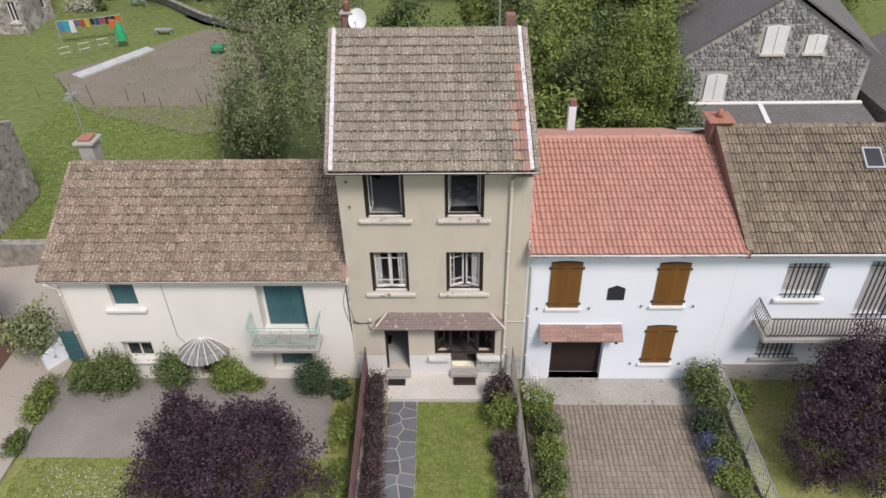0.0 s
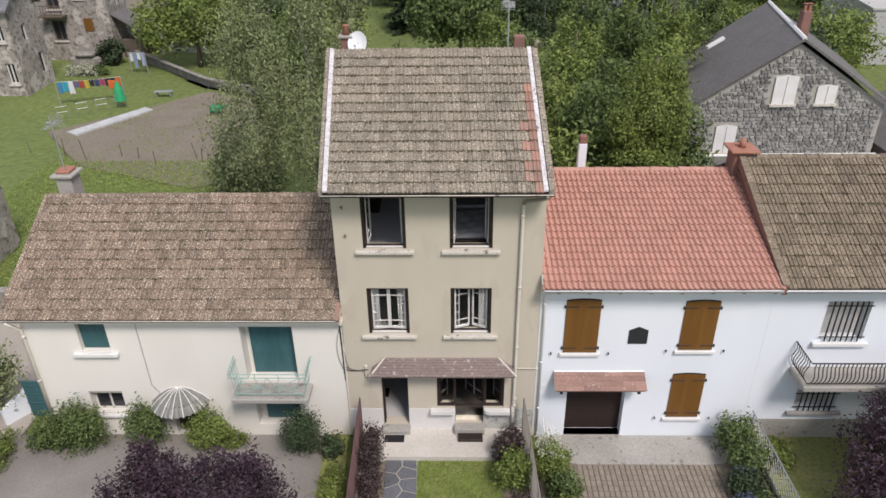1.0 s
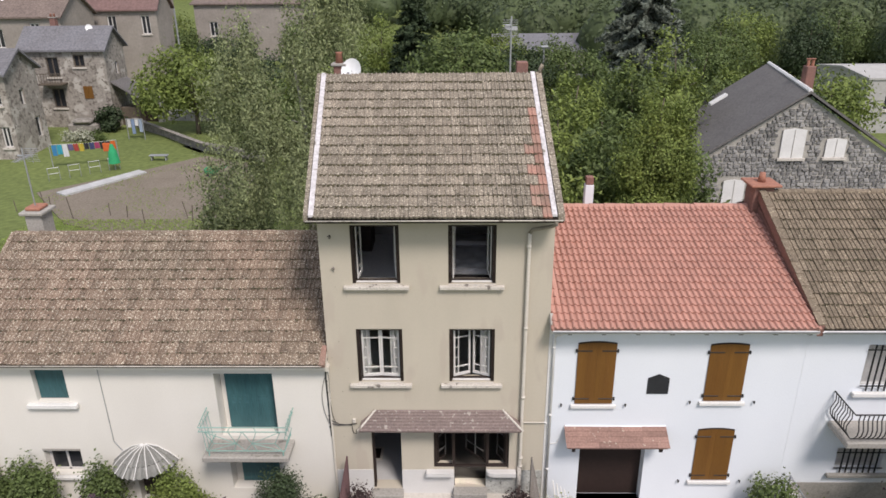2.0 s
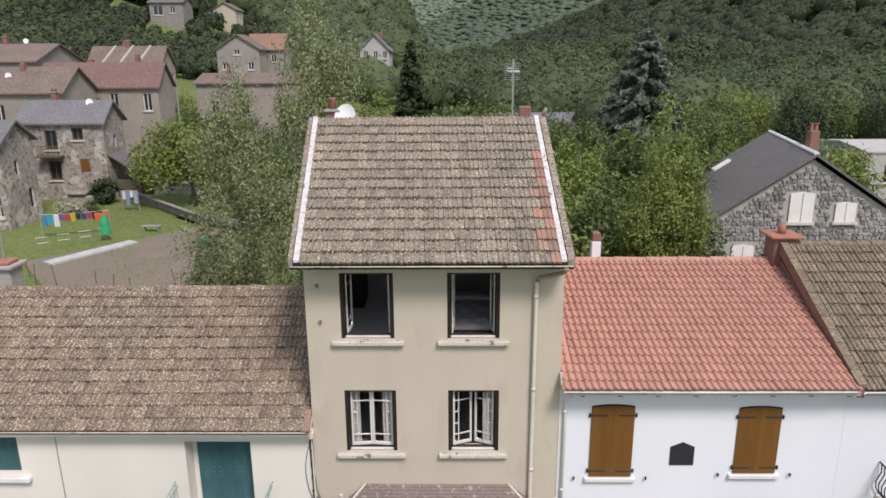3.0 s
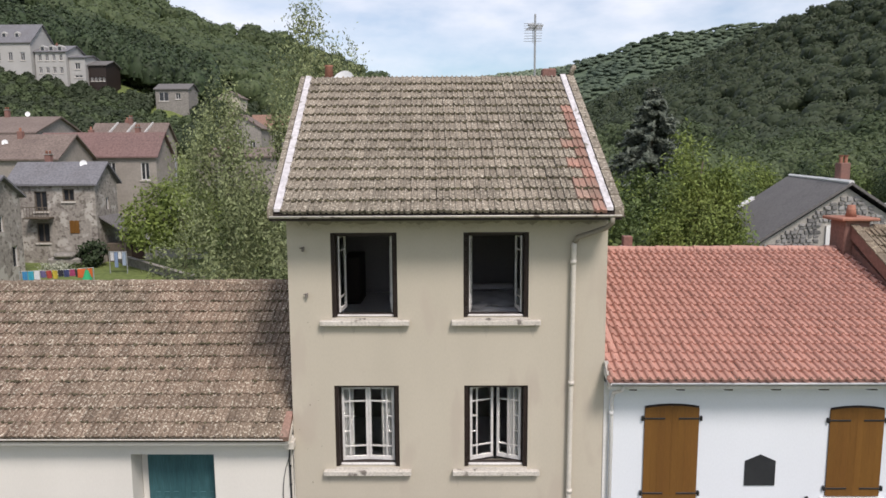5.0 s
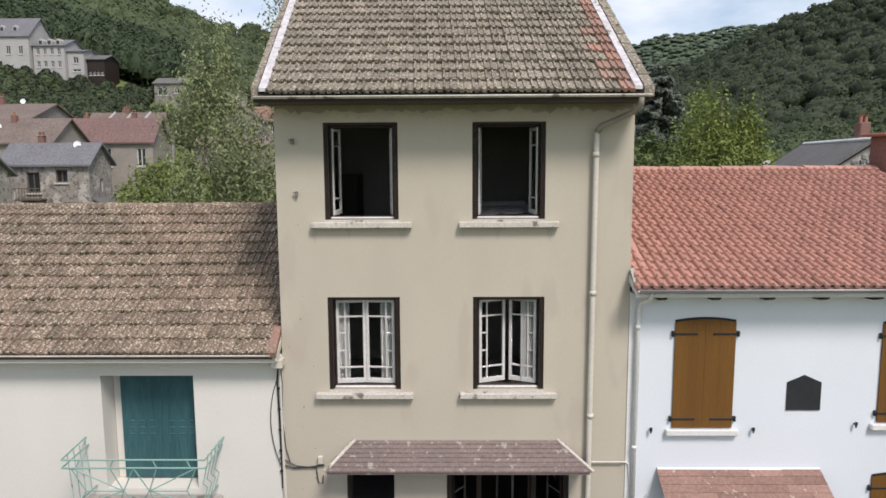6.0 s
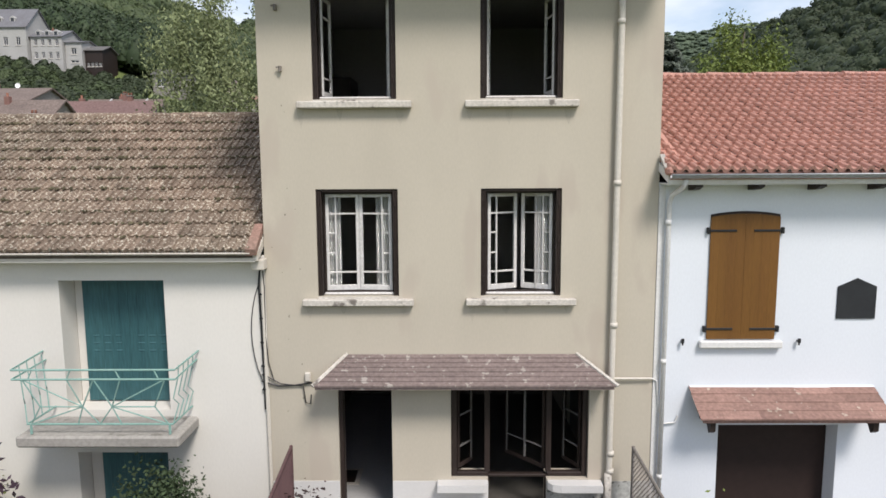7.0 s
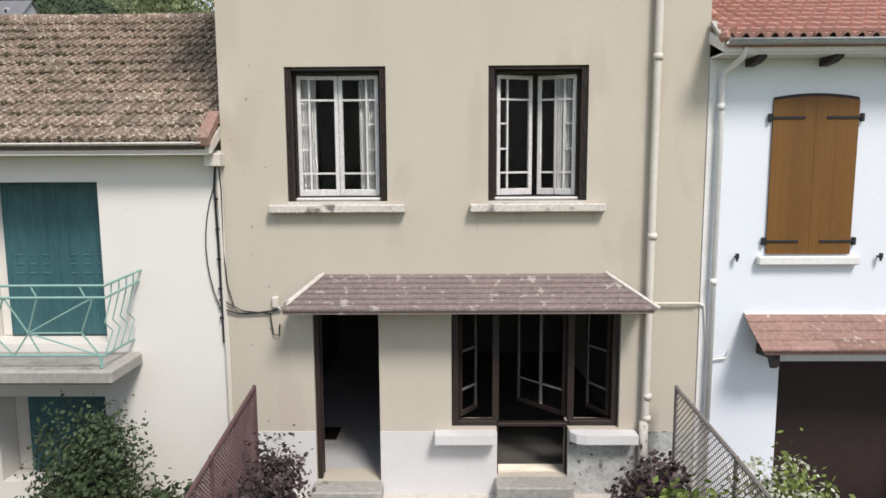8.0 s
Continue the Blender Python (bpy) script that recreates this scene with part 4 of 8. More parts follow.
for p, q in (((-1.34, -0.01, 3.02), (-1.76, -0.47, 2.69)), ((1.95, -0.01, 3.02), (2.45, -0.47, 2.69))):
    part("mortar_hip", Shape().tube([p, q], 0.027, 6), SILL, hood, "pale mortar hip")
part("mortar_fillet", Shape().box(-1.36, -0.012, 2.985, 1.97, -0.001, 3.005, 0.004), SILL, hood)
# roof
RX0, RX1 = -2.62, 3.14
roof = part("roof", roof_core(RX0, RX1, -0.60, 8.50, 3.3, 11.02, SH), DARK_WOOD, tall, "steep roof of weathered grey-brown tiles")
tiled_slope(roof, RX0 + 0.20, RX1 - 0.26, -0.63, 8.485, 3.3, 11.05, SH, 15, 25, FLAT_TILE, (TILE_OLD, TILE_OLD_STUFF), lambda r, c: r < 11, 7,
            odd=(lambda r, c: (c == 24 and r < 11) or (c == 23 and r in (1, 2, 4, 6)), TILE_NEW), lip=0.042)
ridge_row(roof, RX0 - 0.2, RX1 - 0.2, 3.3, 10.99, TILE_OLD, seed=5, rough=2.5)

moss(roof, RX0 + 0.22, RX1 - 0.3, -0.63, 8.485, 3.3, 11.05, SH, 15, 1500, 71)


def verge(roof, x0, x1, lift, mat, shear, ye, ze, yr, zr, name, steps=1, h=0.05, label=""):
    for k in range(steps):
        a, b = k / steps, (k + 1.0) / steps
        s = Shape()
        ring = []
        for t, up in ((a, lift + (0.02 if steps > 1 else 0)), (b, lift)):
            y, z, lean = ye + (yr - ye) * t, ze + (zr - ze) * t, shear * (yr - ye) * t
            ring += [(x0 + lean, y, z + up), (x1 + lean, y, z + up), (x1 + lean, y, z + up - h), (x0 + lean, y, z + up - h)]
        s.add(ring, [(0, 1, 5, 4), (1, 2, 6, 5), (2, 3, 7, 6), (3, 0, 4, 7), (0, 3, 2, 1), (4, 5, 6, 7)])
        part(name, s, mat, roof, label)


verge(roof, RX0 + 0.09, RX0 + 0.21, 0.085, FLASHING, SH, -0.62, 8.49, 3.28, 11.04, "verge_flashing", label="white painted verge flashing")
verge(roof, RX0 - 0.02, RX0 + 0.075, 0.07, TILE_OLD, SH, -0.62, 8.49, 3.28, 11.04, "verge_tile", 13, 0.16)
verge(roof, RX1 - 0.26, RX1 - 0.15, 0.085, FLASHING, SH, -0.62, 8.49, 3.28, 11.04, "verge_flashing", label="white painted verge flashing")
verge(roof, RX1 - 0.125, RX1 + 0.02, 0.07, TILE_OLD, SH, -0.62, 8.49, 3.28, 11.04, "verge_tile", 13, 0.16)
part("fascia", Shape().box(RX0 + 0.02, -0.585, 8.37, RX1 - 0.02, -0.56, 8.49), DARK_WOOD, roof)
part("soffit", Shape().box(RX0 + 0.05, -0.56, 8.37, RX1 - 0.05, -0.002, 8.39), BARK, roof, "dark stained soffit boards")
part("gutter", gutter(RX0 + 0.02, RX1 - 0.02, -0.635, 8.44, 0.024), SILL, roof, "pale zinc gutter", smooth=True)
part("swan_neck", Shape().tube([(2.98, -0.62, 8.42), (2.99, -0.56, 8.32), (2.93, -0.40, 8.22), (2.52, -0.11, 8.03), (2.46, -0.075, 7.93)], 0.044, 10), BEIGE_DIRT_SHADE, tall, "dark swan neck of the downpipe", smooth=True)
part("downpipe", downpipe([(2.46, -0.075, 7.94), (2.46, -0.075, 7.8), (2.44, -0.075, 1.30), (2.43, -0.075, 0.62)],
                          [(2.455, -0.075, z) for z in (7.6, 5.45, 3.45, 1.55, 1.28)]), PIPE, tall, "cream painted downpipe", smooth=True)
part("pipe_foot", Shape().tube([(2.43, -0.075, 1.25), (2.43, -0.075, 0.3)], 0.055, 10), SILL, tall, "stained foot of the downpipe", smooth=True)
for x, z in ((-2.20, 7.83), (-2.16, 7.02)):
    part("wall_bracket", Shape().box(x - 0.02, -0.06, z - 0.04, x + 0.02, 0, z + 0.04, 0.005).box(x - 0.05, -0.06, z + 0.01, x, -0.04, z + 0.03), FENCE_GREY, tall)
part("cable", Shape().tube([(-2.58, -0.03, 2.62), (-2.35, -0.03, 2.55), (-2.1, -0.03, 2.56), (-1.85, -0.03, 2.60)], 0.012, 6), IRON, tall)
part("cable", Shape().tube([(-2.58, -0.02, 2.72), (-2.48, -0.03, 2.68), (-2.3, -0.03, 2.58), (-1.98, -0.03, 2.55), (-1.95, -0.03, 2.3), (-1.88, -0.03, 2.28), (-1.87, -0.03, 2.42)], 0.009, 6), IRON, tall)
part("junction_box", Shape().box(-1.95, -0.06, 2.62, -1.87, -0.002, 2.75, 0.01), PIPE, tall)
part("pipe_run", Shape().tube([(2.45, -0.05, 2.66), (3.02, -0.05, 2.66)], 0.016, 8), PIPE, tall)


def chimney(x, y, z0, z1, w, mat, pots=1, cap=True, shear=0):
    t = thing("chimney", (x, y, z0), "small brick chimney stack with a clay pot", "chimney", "roof chimneys")
    part("shaft", Shape().box(x - w / 2, y - w / 2, z0, x + w / 2, y + w / 2, z1, 0.02), mat, t)
    if cap:
        part("cap", Shape().box(x - w / 2 - 0.06, y - w / 2 - 0.06, z1, x + w / 2 + 0.06, y + w / 2 + 0.06, z1 + 0.07, 0.015), CONCRETE, t)
    for k in range(pots):
        px = x + (k - (pots - 1) / 2) * 0.3
        part("pot", Shape().tube([(px, y, z1 + 0.06), (px, y, z1 + 0.32), (px, y, z1 + 0.36)], [0.11, 0.085, 0.11], 10), POT, t, smooth=True)
    return t


def dish(name, x, y, z, r, yaw, tilt):
    t = thing(name, (x, y, z), "white satellite dish on a bracket", "satellite dish")
    s = Shape()
    rings, n = 4, 20
    pts = [(0, 0.12 * r, 0)]
    for i in range(1, rings + 1):
        q = r * i / rings
        pts += [(q * math.cos(2 * math.pi * k / n), 0.12 * r - 0.25 * q * q / r, q * 1.08 * math.sin(2 * math.pi * k / n)) for k in range(n)]
    faces = [(0, 1 + k, 1 + (k + 1) % n) for k in range(n)]
    for i in range(1, rings):
        faces += [(1 + (i - 1) * n + k, 1 + i * n + k, 1 + i * n + (k + 1) % n, 1 + (i - 1) * n + (k + 1) % n) for k in range(n)]
    m = pose(x, y, z, tilt, 0, yaw)
    part("reflector", placed(Shape().add(pts, faces), m), DISH, t, smooth=True)
    part("feed_arm", placed(Shape().tube([(0, 0, -r), (0, -0.55 * r, -0.3 * r)], 0.012, 6).box(-0.04, -0.62 * r, -0.36 * r, 0.04, -0.5 * r, -0.24 * r, 0.01), m), ZINC, t)
    part("bracket", Shape().tube([(x, y + 0.05, z), (x, y + 0.12, z - 0.7)], 0.022, 8), ZINC, t)
    return t


chimney(-2.46, 4.6, 10.2, 11.14, 0.3, BRICK, 1)
chimney(2.52, 3.9, 10.5, 11.3, 0.3, BRICK, 0, cap=False)
dish("satellite_dish", -2.09, 4.3, 11.03, 0.31, -22, -20)


def antenna(x, y, z0, z1, label):
    t = thing("television_antenna", (x, y, z0), label, "antenna")
    part("mast", Shape().tube([(x, y, z0), (x, y, z1)], 0.022, 8), ZINC, t)
    s = Shape().tube([(x, y - 0.45, z1 - 0.3), (x, y + 0.4, z1 - 0.27)], 0.012, 6)
    for k in range(9):
        w = 0.13 + 0.006 * k
        s.tube([(x - w, y - 0.42 + 0.09 * k, z1 - 0.3 + 0.003 * k), (x + w, y - 0.42 + 0.09 * k, z1 - 0.3 + 0.003 * k)], 0.006, 5)
    for k in range(8):
        s.tube([(x - 0.2, y + 0.36 + 0.02 * abs(k - 3.5), z1 - 0.12 - 0.055 * k), (x + 0.2, y + 0.36 + 0.02 * abs(k - 3.5), z1 - 0.12 - 0.055 * k)], 0.006, 5)
    s.box(x - 0.16, y - 0.03, z1 - 0.25, x - 0.02, y + 0.03, z1 - 0.2, 0.01)
    s.tube([(x, y + 0.4, z1 - 0.1), (x, y + 0.4, z1 - 0.55)], 0.008, 5)
    part("elements", s, ZINC, t)


antenna(2.2, 3.75, 10.4, 12.45, "thin television antenna on a mast at the ridge")
solo("ridge_finial", Shape().tube([(2.92, 3.3, 11.05), (2.94, 3.28, 11.2), (2.99, 3.27, 11.28), (3.02, 3.27, 11.26)], [0.06, 0.05, 0.06, 0.02], 8), TILE_OLD, "broken mossy tile at the end of the ridge", "ridge tile", smooth=True)


# ---------------------------------------------------------------- the cream house with teal shutters
left = thing("cream_house", (-7, 0, 0), "low cream-rendered house with brown tile roof and teal shutters", "house")
LX0 = -11.72
TEAL_WIN = [(-10.15, 3.25, -9.30, 4.20), (-5.45, 2.18, -3.94, 4.10), (-10.36, 0.90, -9.36, 1.69), (-5.35, 0.45, -4.02, 1.53), (-7.95, 0.02, -7.15, 1.45)]
part("wall", Shape().wall([LX0, XL - 0.004], [0.0, 4.45], 0.0, 0.45, TEAL_WIN), CREAM_WALL, left)
part("side_wall", gable_wall(LX0, LX0 + 0.35, 0.455, 6.6, 0, 4.53, 3.5, 6.58, 0, -0.3), CREAM_WALL, left)
part("back_wall", Shape().box(LX0 + 0.36, 6.3, 0, XL - 0.4, 6.6, 4.5), CREAM_WALL, left)
lroof = part("roof", roof_core(LX0 - 0.28, XL - 0.006, -0.30, 4.55, 3.5, 6.60, 0), PIPE, left, "low roof of mottled brown tiles")
tiled_slope(lroof, LX0 - 0.28, XL - 0.015, -0.34, 4.54, 3.5, 6.60, 0, 13, 40, FLAT_TILE, (TILE_BROWN, TILE_BROWN_STUFF), lambda r, c: c >= 17, 11, sag=0.03, lip=0.034)
moss(lroof, LX0 - 0.2, XL - 0.1, -0.34, 4.54, 3.5, 6.60, 0, 13, 900, 72)
ridge_row(lroof, LX0 - 0.28, XL - 0.02, 3.5, 6.61, TILE_BROWN, seed=8)
part("gutter", gutter(LX0 - 0.25, XL - 0.10, -0.345, 4.525, 0.02), SILL, lroof, smooth=True)
part("fascia", Shape().box(LX0 - 0.2, -0.31, 4.46, XL - 0.08, -0.29, 4.53), BARK, lroof)
part("soffit", Shape().box(LX0 - 0.2, -0.30, 4.405, XL - 0.05, -0.002, 4.425), CREAM_WALL, lroof)
verge(lroof, LX0 - 0.36, LX0 - 0.24, 0.07, TILE_BROWN, 0, -0.33, 4.54, 3.48, 6.60, "verge_tile", 12, 0.14)
part("corner_flashing", Shape().prism([(XL - 0.16, -0.36, 4.50), (XL - 0.01, -0.36, 4.50), (XL - 0.01, 0.06, 4.81), (XL - 0.12, 0.06, 4.81)], (0, -0.03, 0.09)), TILE_NEW, lroof, "orange mortar at the end of the eaves")
part("meter_box", Shape().box(XL - 0.14, -0.20, 4.27, XL + 0.04, -0.006, 4.42, 0.012), PIPE, left, "small white cable box under the eaves")
part("cable", Shape().tube([(XL - 0.06, -0.05, 4.27), (-2.57, -0.03, 4.05), (-2.555, -0.03, 3.4), (-2.545, -0.03, 2.7), (-2.54, -0.03, 2.2)], 0.014, 6), IRON, left, "black cable clipped down the corner")
for z in (3.9, 3.55, 3.2, 2.85, 2.5):
    part("cable_clip", Shape().box(-2.575, -0.05, z - 0.012, -2.52, -0.004, z + 0.012, 0.003), IRON, left)
part("cable", Shape().tube([(-2.50, -0.05, 4.27), (-2.49, -0.03, 4.0), (-2.5, -0.03, 3.3), (-2.47, -0.03, 2.9), (-2.40, -0.03, 2.62)], 0.007, 6), IRON, left)
loop = [(-2.57 - 0.13 * math.sin(math.pi * q / 8) ** 0.8, -0.03, 4.05 - 1.42 * q / 8) for q in range(9)]
part("cable", Shape().tube(loop, 0.007, 6), IRON, left)
part("conduit", Shape().tube([(-2.52, -0.03, 4.25), (-2.50, -0.03, 0.1)], 0.022, 8), PIPE, left)
part("downpipe", downpipe([(LX0 - 0.16, -0.33, 4.46), (LX0 - 0.1, -0.2, 4.25), (LX0 + 0.02, -0.07, 4.05), (LX0 + 0.03, -0.07, 0.1)], [(LX0 + 0.03, -0.07, z) for z in (3.8, 2.2, 0.7)], 0.05), PIPE, left, smooth=True)
part("cable", Shape().tube([(-8.4, -0.012, 4.4), (-8.38, -0.012, 2.0), (-8.2, -0.012, 1.7)], 0.012, 6), ZINC, left)


def slatted(house, x0, x1, z0, z1, y, label):
    """Closed teal shutters: two flush leaves of upright boards with rows of short louvre slots."""
    mid = (x0 + x1) / 2
    for a, b in ((x0 + 0.01, mid - 0.001), (mid + 0.001, x1 - 0.01)):
        leaf = part("shutter", Shape().box(a, y + 0.008, z0 + 0.01, b, y + 0.035, z1 - 0.01), TEAL, house, label)
        n = 5
        for k in range(n):
            p, q = a + (b - a) * k / n, a + (b - a) * (k + 1) / n - 0.0015
            part("board", Shape().box(p, y + 0.0005, z0 + 0.012, q, y + 0.0075, z1 - 0.012), TEAL, leaf)
        for r in (0.42, 0.48, 0.54) if z1 - z0 > 1.5 else ():
            for k in range(3):
                c = a + (b - a) * (0.25 + 0.25 * k)
                zz = z0 + (z1 - z0) * r
                part("louvre_slot", Shape().prism([(c - 0.045, y, zz), (c + 0.045, y, zz), (c + 0.045, y - 0.008, zz - 0.014), (c - 0.045, y - 0.008, zz - 0.014)], (0, -0.001, -0.006)), TEAL, leaf)


slatted(left, -10.14, -9.31, 3.26, 4.19, 0.14, "closed teal shutter")
slatted(left, -5.32, -3.96, 2.19, 4.09, 0.36, "tall closed teal shutters over the balcony")
part("jamb", Shape().box(-5.44, 0.40, 2.19, -5.32, 0.43, 4.09), CREAM_WALL, left)
slatted(left, -5.15, -4.04, 0.46, 1.52, 0.28, "dark teal closed shutter")
part("jamb", Shape().box(-5.34, 0.34, 0.46, -5.15, 0.37, 1.52), CREAM_WALL, left)
sill_bar(left, -10.40, -9.08, 3.22, WHITE_PAINT, 0.14, 0.12)
sill_bar(left, -10.55, -9.20, 0.88, WHITE_PAINT, 0.12, 0.1)
f = Shape()
for a, b, c, e in ((-10.35, 0.91, -10.29, 1.68), (-9.43, 0.91, -9.37, 1.68), (-9.90, 0.91, -9.84, 1.62), (-10.29, 1.62, -9.43, 1.68), (-10.29, 0.91, -9.43, 0.97)):
    f.box(a, 0.2, b, c, 0.25, e, 0.004)
w = part("window", f, WINDOW_PAINT, left, "small ground floor window with dark panes")
part("pane", Shape().box(-10.29, 0.22, 0.97, -9.43, 0.225, 1.62), DARK_PANE, w)
part("window_head", Shape().box(-10.37, -0.02, 1.69, -9.35, -0.002, 1.75), CONCRETE, left)
adoor = part("arched_door", Shape().box(-7.93, 0.22, 0.03, -7.17, 0.27, 1.44, 0.01), DARK_WOOD, left, "dark door under the fan canopy")
# fan-shaped canopy
c = Shape()
n = 16
cx, cz, R = -7.58, 1.50, 0.86
for k in range(n):
    a0, a1 = math.pi * k / n, math.pi * (k + 1) / n
    am = (a0 + a1) / 2
    rim = lambda a, q, dz: (cx - math.cos(a) * R * q, -0.01 - math.sin(a) * R * q * 1.0, cz + 0.42 - 0.5 * q * q + dz)
    for q0, q1 in ((0.06, 0.4), (0.4, 0.75), (0.75, 1.0)):
        c.add([rim(a0, q0, 0), rim(am, q0, 0.02 * q0), rim(a1, q0, 0), rim(a1, q1, 0), rim(am, q1, 0.05 * q1), rim(a0, q1, 0)], [(0, 1, 4, 5), (1, 2, 3, 4)])
can = part("fan_canopy", c, CANOPY, left, "pale shell-shaped door canopy")
for k in range(0, n + 1, 2):
    a = math.pi * k / n
    part("rib", Shape().tube([(cx - math.cos(a) * R * q, -0.012 - math.sin(a) * R * q, cz + 0.43 - 0.5 * q * q) for q in (0.05, 0.4, 0.75, 1.0)], 0.012, 5), WHITE_PAINT, can)
# balcony
bal = part("balcony", Shape().box(-5.76, -0.78, 1.93, -3.53, -0.002, 2.09, 0.025), CONCRETE, left, "small concrete balcony slab")
BX0, BX1, BY = -5.62, -3.62, -0.70


r = Shape()
zt, zm, zb = 3.03, 2.90, 2.24
for z, out in ((zt, 0.10), (zm, 0.10), (zb, 0.0)):
    y, xa, xb = BY - out, BX0 - out, BX1 + out
    r.tube([(xa - (0.03 if z == zt else 0), -0.01, z + (0.04 if z > 2.85 else 0)), (xa, y, z), (xb, y, z), (xb + (0.03 if z == zt else 0), -0.01, z + (0.04 if z > 2.85 else 0))], 0.0145, 7)
zc = 2.50
SIDE = ((0.02, zm, 0.11, zc), (0.11, zc, 0.03, zb), (0.11, zc, 0.40, zc), (0.40, zc, 0.02, zm), (0.40, zc, 0.03, zb), (0.40, zc, 0.32, zm), (0.32, zm, 0.35, zt), (0.40, zc, 0.5, zm), (0.40, zc, 0.35, zb), (0.40, zc, 0.5, zb), (0.06, zm, 0.09, zt))
for a0, b0, a1, b1 in SIDE + tuple((1 - p, q, 1 - u, v) for p, q, u, v in SIDE):
    o0, o1 = 0.10 * (b0 - zb) / (zm - zb) if b0 < zm else 0.1, 0.10 * (b1 - zb) / (zm - zb) if b1 < zm else 0.1
    r.tube([(BX0 + (BX1 - BX0) * a0, BY - o0, b0), (BX0 + (BX1 - BX0) * a1, BY - o1, b1)], 0.0095, 6)
for x, s in ((BX0, -1), (BX1, 1)):
    for k in range(4):
        y = BY * (1 - k / 4)
        r.tube([(x, y, zb), (x + s * 0.06, y + 0.08, 2.5), (x + s * 0.02, y, 2.6), (x + s * 0.08, y + 0.06, zm), (x + s * 0.09, y + 0.06, zt + 0.02)], 0.0085, 6)
for x in (BX0 + 0.05, BX1 - 0.05):
    r.tube([(x, BY, 2.1), (x, BY, zb)], 0.018, 6)
part("railing", r, RAIL_GREEN, bal, "pale green bent metal balcony railing")
lch = thing("chimney", (-11.85, 4.4, 5.8), "stubby concrete chimney with a slab cap", "chimney", "roof chimneys")
part("shaft", Shape().box(-12.02, 4.1, 5.6, -11.52, 4.7, 6.95, 0.02), CONCRETE, lch)
part("cap", Shape().box(-12.12, 4.0, 6.95, -11.42, 4.8, 7.05, 0.02), CONCRETE, lch)
part("pot", Shape().box(-12.0, 4.15, 7.05, -11.55, 4.65, 7.16, 0.03), POT, lch, "low red brick course")
antenna(-11.8, 4.4, 7.1, 8.9, "spindly television antenna on the cream house's chimney")

# ---------------------------------------------------------------- the white house with the red roof
red = thing("white_house", (6.2, 0, 0), "white-rendered house with red tile roof and brown shutters", "house")
GAR = (4.02, 0.06, 5.74, 1.95)
part("wall", Shape().wall([XR + 0.004, 9.40], [0.0, 5.45], 0.0, 0.4, [GAR, (5.62, 3.54, 6.12, 3.98)]), WHITE_WALL, red)
part("side_wall", gable_wall(9.42, 9.75, 0.405, 6.9, 0, 5.6, 3.45, 7.6, -0.065, -0.3), BRICK, red)
part("back_wall", Shape().box(3.1, 6.6, 0, 9.0, 6.9, 5.4), WHITE_WALL, red)
RS = -0.065
rroof = part("roof", roof_core(XR + 0.01, 9.42, -0.38, 5.58, 3.75, 7.28, RS), WHITE_PAINT, red, "bright red roof of ribbed clay tiles")
tiled_slope(rroof, XR + 0.02, 9.42, -0.42, 5.565, 3.75, 7.28, RS, 18, 42, WAVE_TILE, (TILE_RED, TILE_RED_STUFF), lambda r, c: c < 16, 21, loose=0.35)
part("edge_filler", Shape().prism([(XR + 0.0, 0.0, 5.72), (XR + 0.3, 0.0, 5.72), (XR + 0.3 + RS * 3.4, 3.4, 7.42), (XR + 0.0, 3.4, 7.42)], (0, 0, 0.05)), TILE_RED, rroof)
ridge_row(rroof, XR + 0.02 - 0.2, 9.42 - 0.24, 3.75, 7.29, TILE_RED, 0.13, 0.40, seed=9)
part("gutter", gutter(XR + 0.02, 9.36, -0.455, 5.56, 0.046), ZINC, rroof, smooth=True)
part("soffit", Shape().box(XR + 0.01, -0.36, 5.43, 9.38, -0.002, 5.45), WHITE_PAINT, rroof)
for k in range(8):
    x = 3.45 + k * 0.82
    part("rafter_tail", Shape().prism([(x, -0.002, 5.43), (x, -0.34, 5.43), (x, -0.34, 5.40), (x, -0.22, 5.36), (x, -0.002, 5.34)], (0.09, 0, 0)), DARK_WOOD, rroof)
part("eave_filler", Shape().box(XR + 0.03, -0.405, 5.50, 9.38, -0.385, 5.60), TILE_RED, rroof)
part("verge_end", Shape().box(XR - 0.03, -0.47, 5.56, XR + 0.05, -0.30, 5.67, 0.03), TILE_RED, rroof)
part("mortar_end", Shape().prism([(XR - 0.02, -0.28, 5.62), (XR + 0.07, -0.28, 5.62), (XR + 0.05, -0.02, 5.80), (XR - 0.015, -0.02, 5.80)], (0, -0.015, 0.04)), MORTAR, rroof)
part("corner_strip", Shape().box(XR + 0.004, -0.014, 0.05, XR + 0.09, -0.002, 5.4), WHITE_PAINT, red)
part("downpipe", downpipe([(3.29, -0.41, 5.50), (3.28, -0.33, 5.40), (3.20, -0.11, 5.28), (3.18, -0.075, 5.16), (3.17, -0.075, 0.1)], [(3.172, -0.075, z) for z in (4.9, 2.92, 1.2)], 0.034), WHITE_PAINT, red, "white painted downpipe", smooth=True)
SHUT = [(3.78, 3.22, 4.74, 4.97), (7.05, 3.31, 8.0, 4.93), (7.05, 0.80, 8.0, 2.40)]
for x0, z0, x1, z1 in SHUT:
    shutter_pair(red, x0, x1, z0, z1, SHUTTER, label="closed brown board shutter")
    sill_bar(red, x0 - 0.1, x1 + 0.1, z0 - 0.01, WHITE_PAINT, 0.09, 0.1)
    hook(red, x0 - 0.34, z0 - 0.02)
    hook(red, x1 + 0.34, z0 - 0.02)
